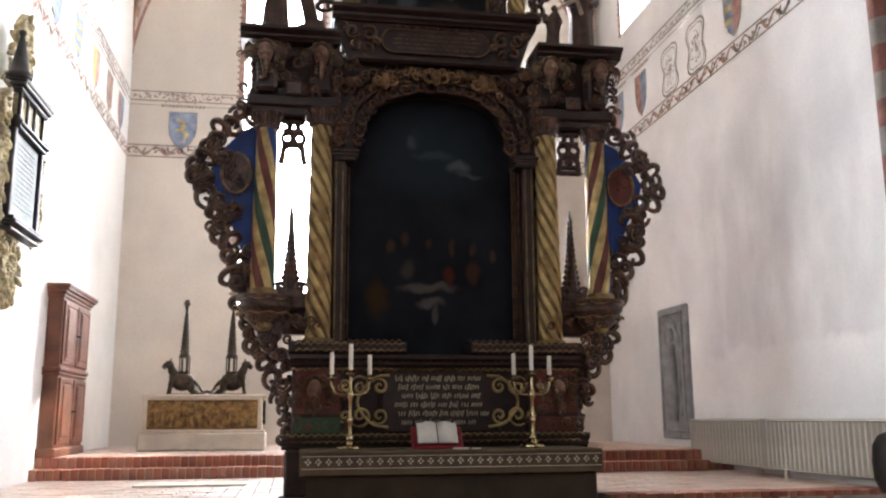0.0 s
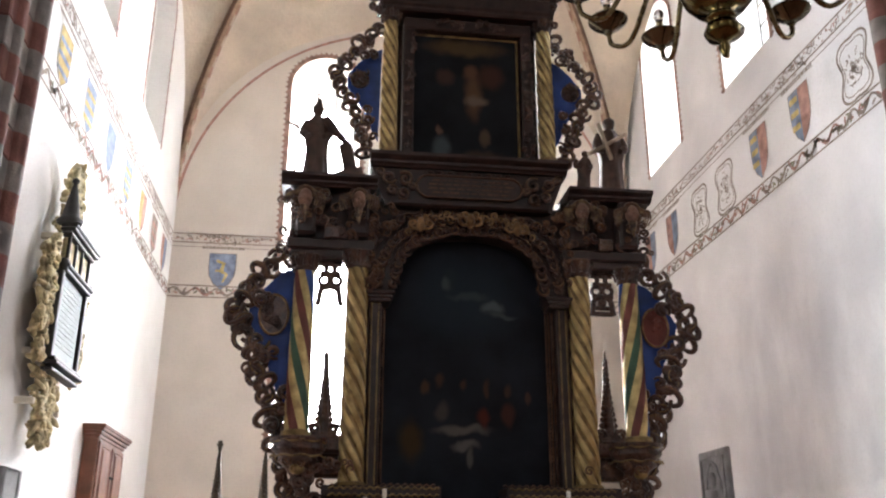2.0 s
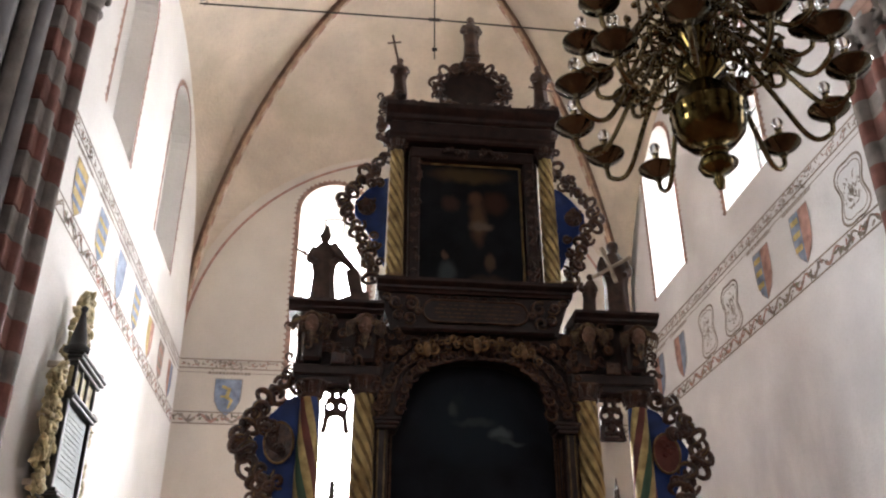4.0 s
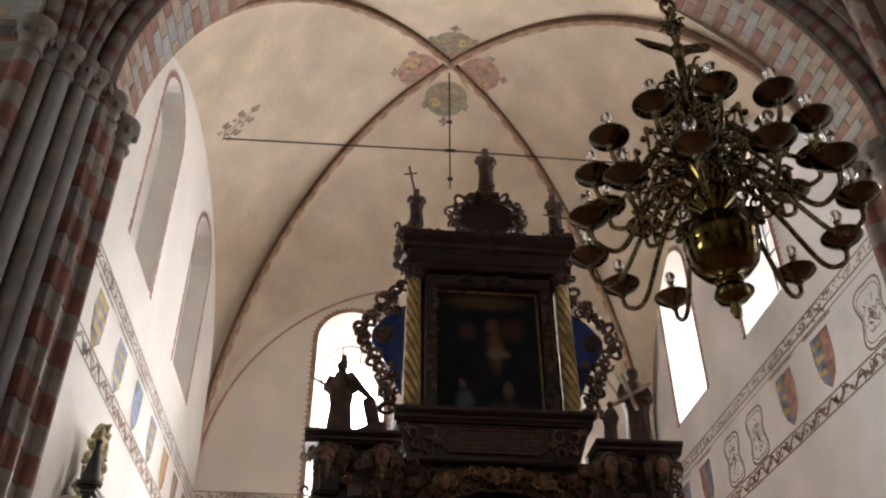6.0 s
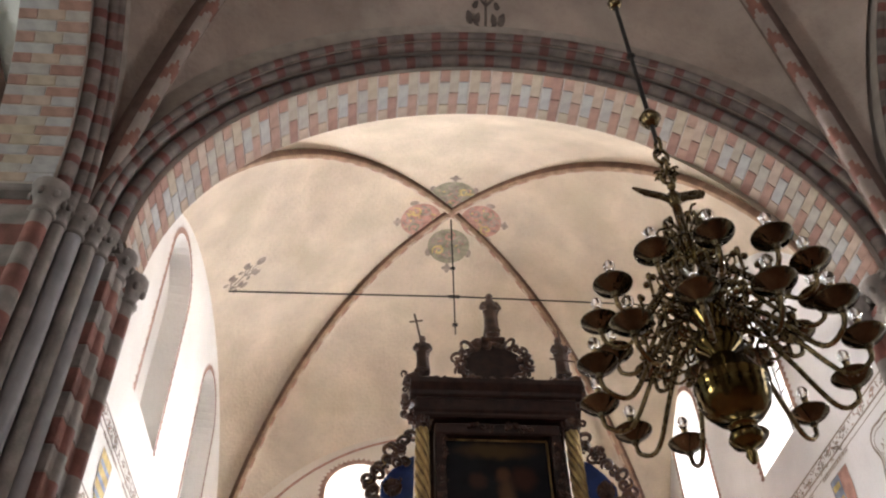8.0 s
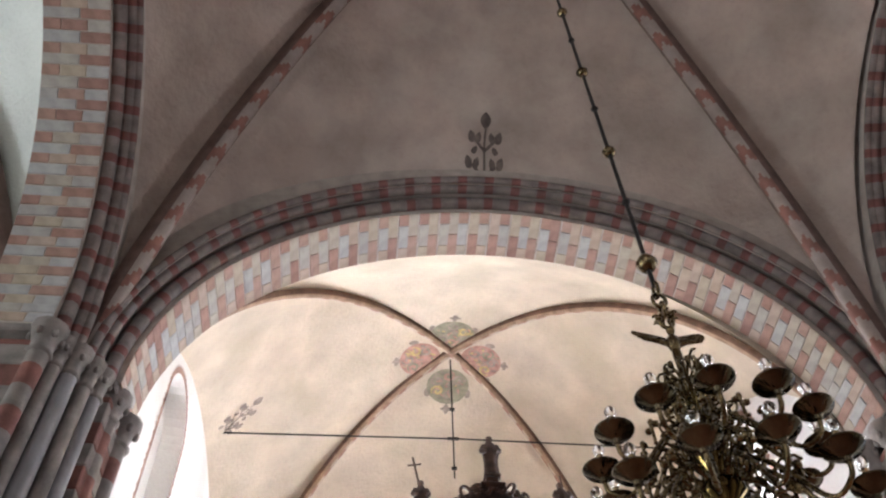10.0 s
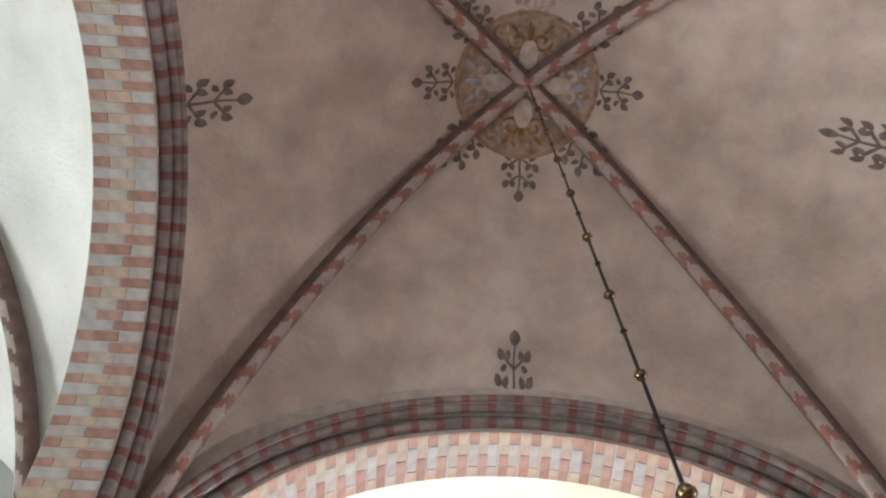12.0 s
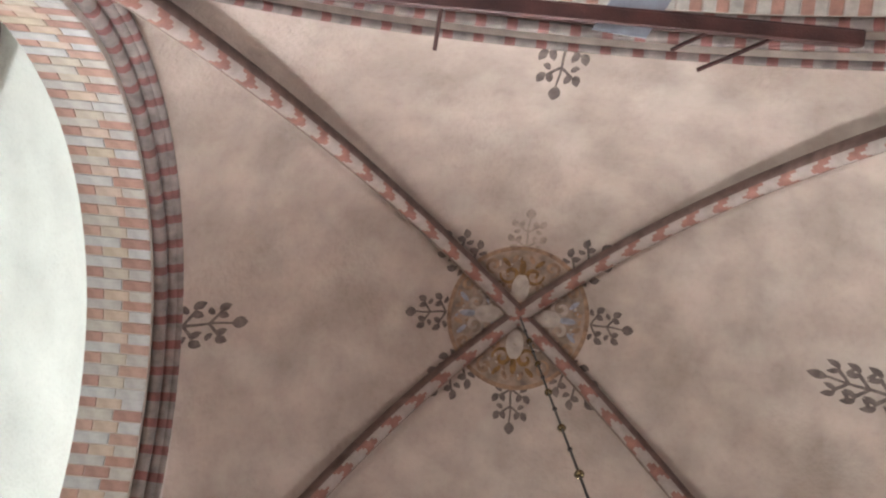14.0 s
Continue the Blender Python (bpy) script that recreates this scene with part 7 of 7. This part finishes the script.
for y in (ya - 0.02, yb + 0.02):
    for z in (2.95, 3.5, 4.25, 4.85):
        part("bracket", Build().box((-4.09, y, z), (0.2, 0.07, 0.07), 0.008), SANDSTONE, ep, "pale bracket that holds the epitaph off the wall")
part("tablet", Build().box((EX - 0.03, (ya + yb) / 2, 3.93), (0.04, 0.92, 0.92), 0.01), SLATE, ep, "grey-green slate tablet")
b = Build()
rw = random.Random(77)
for i in range(13):
    y = ya + 0.1
    while y < yb - 0.14:
        ww = rw.uniform(0.03, 0.1)
        b.box((EX - 0.008, y + ww / 2, 4.3 - i * 0.058), (0.003, ww, 0.016))
        y += ww + 0.025
part("writing", b, material("worn incised slate", (0.15, 0.175, 0.17), 0.7), ep, "rows of worn incised writing")
part("upper_panel", Build().box((EX - 0.04, (ya + yb) / 2, 4.68), (0.06, 0.98, 0.36), 0.02), EPGILT, ep, "gilded relief panel")
for y in (ya + 0.02, ya + 0.32, ya + 0.62, yb - 0.02):
    part("colonnette", Build().tube([(EX, y, 4.52), (EX, y, 4.86)], 0.02, 6), BLACKWOOD, ep)
for y in (ya - 0.08, yb + 0.08):
    for z in (5.02, 4.5):
        part("knob", Build().ball((EX, y, z), (0.06, 0.06, 0.08), 8), BLACKWOOD, ep)
part("finial", Build().lathe([(0.12, 4.98), (0.13, 5.02), (0.09, 5.06), (0.07, 5.2), (0.02, 5.48), (0.035, 5.5), (0.035, 5.54), (0.005, 5.56)], (EX, ya - 0.1, 0), 10), BLACKWOOD, ep, "black obelisk finial")


def clump(y0, y1, z0, z1, x, n, seed, size=0.07, taper=None):
    """Dense leafy carving within a tapering field."""
    r = random.Random(seed)
    b = Build()
    for _ in range(n):
        t = r.random()
        z = z0 + (z1 - z0) * t
        k = taper(t) if taper else 1.0
        m = (y0 + y1) / 2
        y = m + (r.random() - 0.5) * (y1 - y0) * k
        rot = Euler((r.uniform(0, 6.28), r.uniform(-0.5, 0.5), r.uniform(-0.5, 0.5))).to_matrix()
        b.ball((x + r.uniform(-0.06, 0.04), y, z), (0.035, size * r.uniform(0.25, 0.5), size * r.uniform(0.7, 1.5)), 7, 0, rot)
        if r.random() < 0.5:
            b.tube(spiral((x + 0.03, y, z), (0, 1, 0), (0, 0, r.choice((-1, 1))), size * r.uniform(0.5, 0.9), 1.2, r.uniform(0, 6), 0.2, 10), 0.014, 5)
    return b


part("crown_carving", clump(8.75, 9.45, 5.0, 5.85, EX - 0.1, 120, 1, 0.08, lambda t: 1.0 - 0.65 * t * t), EPGILT, ep, "pale gilded figure carving on top")
part("side_carving", clump(9.84, 10.08, 3.35, 4.5, -3.97, 110, 2, 0.08, lambda t: 0.6 + 0.5 * math.sin(math.pi * t)), EPGILT, ep, "pale carved side wing")
part("side_carving", clump(8.3, 8.6, 3.35, 4.75, -3.97, 110, 3, 0.08, lambda t: 0.6 + 0.5 * math.sin(math.pi * t)), EPGILT, ep, "pale carved side wing")
part("lower_carving", clump(8.7, 9.6, 2.55, 3.32, EX - 0.1, 150, 4, 0.08, lambda t: 0.25 + 0.75 * t), EPGILT, ep, "pale gilded leaf carving below")
pq = thing("wall_plaque", "small grey stone plaque on the wall below the epitaph", "plaque", at=(0, 0, 0))
part("panel", Build().box((-4.12, 8.45, 2.0), (0.07, 0.42, 0.85), 0.012), GRAVE, pq)
part("rim", Build().tube([(-4.08, 8.25, 1.59), (-4.08, 8.65, 1.59), (-4.08, 8.65, 2.41), (-4.08, 8.25, 2.41), (-4.08, 8.25, 1.59)], 0.02, 4), GRAVE, pq)

cup = thing("cupboard", "tall shallow red-brown panelled oak cupboard against the wall", "cupboard", at=(-4.07, 11.62, UP))
cd, cw = 0.17, 1.38
part("plinth", Build().box((0, 0, 0.05), (cd + 0.06, cw + 0.08, 0.1), 0.015), OAK, cup)
part("body", Build().box((0, 0, 0.97), (cd, cw, 1.76), 0.01), OAK, cup)
b = Build()
b.box((0, 0, 1.0), (cd + 0.06, cw + 0.06, 0.05), 0.012)
b.box((0, 0, 0.95), (cd + 0.03, cw + 0.03, 0.04), 0.01)
part("waist_moulding", b, OAK, cup)
b = Build()
for z, o in ((1.86, 0.03), (1.9, 0.08), (1.94, 0.14), (1.97, 0.17)):
    b.box((0, 0, z), (cd + o, cw + o, 0.045), 0.01)
part("cornice", b, OAK, cup)
for z0, z1 in ((0.14, 0.9), (1.06, 1.8)):
    for s in (-1, 1):
        dr = part("door", Build().box((cd / 2 + 0.012, s * 0.335, (z0 + z1) / 2), (0.024, 0.62, z1 - z0), 0.006), OAK, cup)
        b = Build()
        b.box((cd / 2 + 0.03, s * 0.335, (z0 + z1) / 2), (0.016, 0.36, z1 - z0 - 0.16), 0.008)
        b.tube([(cd / 2 + 0.026, s * 0.335 - 0.23, z0 + 0.05), (cd / 2 + 0.026, s * 0.335 + 0.23, z0 + 0.05), (cd / 2 + 0.026, s * 0.335 + 0.23, z1 - 0.05), (cd / 2 + 0.026, s * 0.335 - 0.23, z1 - 0.05), (cd / 2 + 0.026, s * 0.335 - 0.23, z0 + 0.05)], 0.01, 5)
        part("panel", b, OAK, dr)
        part("knob", Build().ball((cd / 2 + 0.045, s * 0.06, (z0 + z1) / 2), (0.016, 0.014, 0.016), 8), IRON, dr)

# ---- stone chest with bronze beasts and spires ----
bx0 = -2.49
chest = thing("stone_chest", "cream stone chest with a gilded bronze relief panel", "chest", at=(bx0, 12.75, UP))
b = Build()
b.box((0, 0, 0.12), (1.66, 0.62, 0.24), 0.02)
b.box((0, 0, 0.255), (1.62, 0.58, 0.03), 0.01)
part("base", b, SANDSTONE, chest)
part("body", Build().box((0, 0, 0.48), (1.56, 0.54, 0.46), 0.012), SANDSTONE, chest)
part("lid", Build().box((0, 0, 0.725), (1.62, 0.6, 0.04), 0.01), SANDSTONE, chest, "pale stone lid")
b = Build()
rr = random.Random(5)
b.box((0, -0.275, 0.48), (1.44, 0.02, 0.38), 0.006)
for i in range(15):
    x = -0.66 + 1.32 * i / 14
    h = rr.uniform(0.16, 0.26)
    b.tube([(x, -0.29, 0.33), (x + rr.uniform(-0.02, 0.02), -0.3, 0.33 + h * 0.7)], [0.036, 0.022], 6)
    b.ball((x, -0.3, 0.33 + h * 0.82), (0.018, 0.02, 0.024), 7)
    if i % 2:
        b.tube([(x - 0.08, -0.29, 0.62), (x, -0.29, 0.66), (x + 0.08, -0.29, 0.62)], 0.012, 5)
for z in (0.305, 0.655):
    b.tube([(-0.71, -0.288, z), (0.71, -0.288, z)], 0.01, 5)
part("relief", b, BRONZE_GILT, chest, "gilded bronze relief")
b = Build()
scr = random.Random(9)
for k in range(12):
    b.ball((0.80, -0.1 + scr.uniform(-0.1, 0.1), 0.5 + scr.uniform(-0.14, 0.14)), (0.02, 0.04, 0.05), 6)
part("side_ornament", b, BRONZE, chest)


def beast(x, s):
    """A crouching horse-like bronze beast that bears a pierced Gothic spire."""
    o = thing("bronze_beast", "dark bronze crouching beast bearing a pierced spire on the stone chest", "sculpture", "chest beasts", (x, 12.7, UP + 0.745))
    o.scale = (0.8, 1.15, 1.0)
    b = Build()
    b.ball((0, 0, 0.18), (0.2, 0.1, 0.13), 12)
    b.ball((-s * 0.14, 0, 0.24), (0.09, 0.075, 0.11), 10)
    b.tube(hermite([(-s * 0.15, 0, 0.28), (-s * 0.2, 0, 0.36), (-s * 0.22, 0, 0.42), (-s * 0.29, 0, 0.4), (-s * 0.33, 0, 0.36)], 4), [0.07] * 4 + [0.06] * 4 + [0.05] * 4 + [0.04] * 4 + [0.028], 9)
    for t in (-1, 1):
        b.tube([(-s * 0.21, t * 0.02, 0.44), (-s * 0.205, t * 0.025, 0.5)], [0.018, 0.004], 6)
        b.tube(hermite([(-s * 0.17, t * 0.05, 0.2), (-s * 0.2, t * 0.06, 0.1), (-s * 0.22, t * 0.06, 0.0)], 4), [0.04] * 4 + [0.028] * 5, 7)
        b.tube(hermite([(s * 0.13, t * 0.06, 0.16), (s * 0.16, t * 0.07, 0.06), (s * 0.26, t * 0.07, 0.015), (s * 0.36, t * 0.06, 0.01)], 4), [0.06] * 4 + [0.045] * 4 + [0.022] * 5, 7)
    b.tube(hermite([(s * 0.16, 0, 0.2), (s * 0.26, 0, 0.13), (s * 0.34, 0, 0.04), (s * 0.42, 0, 0.05)], 4), [0.03] * 4 + [0.02] * 9, 6)
    for k in range(7):
        b.ball((-s * (0.14 + 0.012 * k), 0, 0.3 + 0.022 * k), (0.03, 0.025, 0.03), 6)
    b.box((0, 0, 0.005), (0.5, 0.18, 0.02), 0.006)
    part("beast", b, BRONZE, o)
    b = Build()
    b.box((s * 0.02, 0, 0.30), (0.17, 0.17, 0.03), 0.006)
    for i in range(6):
        a = math.pi / 3 * i
        b.tube([(s * 0.02 + 0.085 * math.cos(a), 0.08 * math.sin(a), 0.3), (s * 0.02 + 0.085 * math.cos(a), 0.08 * math.sin(a), 0.52)], 0.012, 5)
        b.tube([(s * 0.02 + 0.085 * math.cos(a), 0.08 * math.sin(a), 0.52), (s * 0.02 + 0.066 * math.cos(a), 0.066 * math.sin(a), 0.57)], [0.016, 0.003], 5)
    b.lathe([(0.105, 0.50), (0.10, 0.535), (0.08, 0.55), (0.065, 0.72), (0.03, 1.1), (0.018, 1.16), (0.04, 1.18), (0.018, 1.2)], (s * 0.02, 0, 0), 8)
    for k in range(9):
        z = 0.6 + k * 0.055
        w = 0.076 - 0.005 * k
        for i in range(4):
            a = math.pi / 2 * i + 0.4
            b.ball((s * 0.02 + w * math.cos(a), w * math.sin(a), z), (0.013, 0.013, 0.012), 6)
    for i in range(6):
        a = math.pi / 3 * i
        b.ball((s * 0.02 + 0.035 * math.cos(a), 0.0, 1.25 + 0.045 * math.sin(a)), (0.022, 0.02, 0.022), 6)
    b.ball((s * 0.02, 0, 1.25), (0.03, 0.025, 0.035), 8)
    part("spire", b, BRONZE, o, "pierced bronze Gothic spire")
    return o


beast(-2.80, 1)
beast(-2.14, -1)

# ---- south wall: grave slab and radiators ----
gs = thing("grave_slab", "grey limestone grave slab with a worn relief set against the wall", "grave slab", at=(0.085, 0, 0))
part("slab", Build().box((4.08, 12.2, 2.23), (0.14, 0.94, 1.88), 0.015), GRAVE, gs)
b = Build()
b.tube([(4.0, 11.82, 1.4), (4.0, 12.58, 1.4), (4.0, 12.58, 3.06), (4.0, 11.82, 3.06), (4.0, 11.82, 1.4)], 0.02, 5)
b.tube(hermite([(4.0, 12.2, 1.55), (3.99, 12.17, 2.0), (3.98, 12.2, 2.4), (3.98, 12.2, 2.62)], 5), [0.11] * 5 + [0.13] * 6 + [0.1] * 5, 8)
b.ball((3.99, 12.2, 2.76), (0.06, 0.08, 0.11), 10)
for s in (-1, 1):
    b.tube([(4.0, 12.2 + s * 0.25, 1.6), (4.0, 12.2 + s * 0.25, 2.7), (4.0, 12.2 + s * 0.12, 2.95), (4.0, 12.2, 3.0)], 0.025, 6)
part("relief", b, GRAVE, gs, "worn carved relief")


def radiator(y0, y1):
    r = thing("radiator", "cream enamelled ribbed radiator along the wall", "radiator", "wall radiators", (3.94, 0, MID))
    z0, z1 = 0.08, 0.62
    n = int((y1 - y0) / 0.085)
    part("back_panel", Build().box((0.06, (y0 + y1) / 2, (z0 + z1) / 2), (0.02, y1 - y0, z1 - z0), 0.004), ENAMEL, r)
    part("top_grille", Build().box((0, (y0 + y1) / 2, z1), (0.16, y1 - y0, 0.016), 0.005), ENAMEL, r)
    me = None
    for i in range(n):
        y = y0 + (i + 0.5) * (y1 - y0) / n
        if me is None:
            o = Build().box((0, 0, 0), (0.10, 0.026, z1 - z0 - 0.03), 0.010).ob("rib", ENAMEL, r)
            me = o.data
        else:
            o = new("rib", me)
            o.parent = r
        o.location = (-0.055, y, (z0 + z1) / 2)
    for y in (y0 + 0.012, y1 - 0.012):
        part("end_panel", Build().box((0, y, (z0 + z1) / 2), (0.15, 0.02, z1 - z0), 0.005), ENAMEL, r)
    for y in (y0 + 0.2, y1 - 0.2):
        part("foot", Build().box((0.02, y, 0.04), (0.05, 0.05, 0.08), 0.005), ENAMEL, r)


radiator(9.45, 11.22)
radiator(6.95, 9.3)
pipes = thing("radiator_pipe", "cream painted heating pipe between the radiators", "pipe", at=(0, 0, 0))
for z in (0.2, 0.5):
    part("pipe", Build().tube([(3.98, 9.2, MID + z), (3.98, 9.55, MID + z)], 0.018, 8), ENAMEL, pipes)
part("valve", Build().ball((3.95, 9.38, MID + 0.5), (0.03, 0.04, 0.03), 8), IRON, pipes)
tagged(Build().box((-2.3, 9.62, MID + 0.012), (1.1, 0.42, 0.02), 0.005).ob("floor_slab", SANDSTONE), "flat pale stone slab set in the floor", "slab")

# ---- organ beam over the west arch ----
bm_ = thing("gallery_beam", "dark red-brown beam across the west arch with pale blue boards and struts", "beam", at=(0.06, -0.07, 0))
part("beam", Build().box((-0.5, -1.36, 10.2), (5.76, 0.16, 0.2), 0.02), BEAM, bm_)
part("board", Build().prism([(-0.16, 0), (0.35, -0.04), (0.62, 0.45), (0.1, 0.5)], (0, -1.22, 10.14), (1, 0, 0), (0, -1, 0.1), (0, 0, 0.05)), PALE_BLUE, bm_, "pale grey-blue painted board")
for x0, y0, x1 in ((-1.61, -0.9, -1.58), (0.89, -0.94, 1.57), (0.62, -1.1, 0.95)):
    part("strut", Build().tube([(x0, y0, 10.24), (x1, -1.3, 10.2)], 0.022, 5), BEAM, bm_)

# ---- loudspeaker beside the nave ----
SPX, SPY = 2.33, 5.0
BLACK = material("black plastic", (0.012, 0.012, 0.013), 0.5, vary=0.2, scale=9, fine=60, bump=0.1)
st = thing("speaker_stand", "black tripod stand that carries a loudspeaker", "stand", at=(SPX, SPY, 0))
part("pole", Build().tube([(0, 0, 0.3), (0, 0, 1.12)], 0.018, 10), BLACK, st)
for k in range(3):
    a = 2 * math.pi * k / 3 + 0.4
    part("leg", Build().tube([(0, 0, 0.45), (0.3 * math.cos(a), 0.3 * math.sin(a), 0.012)], 0.012, 8), BLACK, st)
sp = thing("loudspeaker", "black rounded loudspeaker on a tripod stand", "loudspeaker", at=(SPX, SPY, 1.12))
b = Build()
b.lathe([(0.07, 0.0), (0.12, 0.02), (0.15, 0.1), (0.155, 0.2), (0.145, 0.3), (0.11, 0.36), (0.05, 0.385), (0.01, 0.39)], (0, 0, 0), 24)
part("body", b, BLACK, sp)
part("grille", Build().prism([(0.1 * math.cos(t), 0.1 * math.sin(t)) for t in [2 * math.pi * i / 24 for i in range(24)]], (0, -0.165, 0.2), (1, 0, 0), (0, 0, 1), (0, 0.02, 0)), IRON, sp)
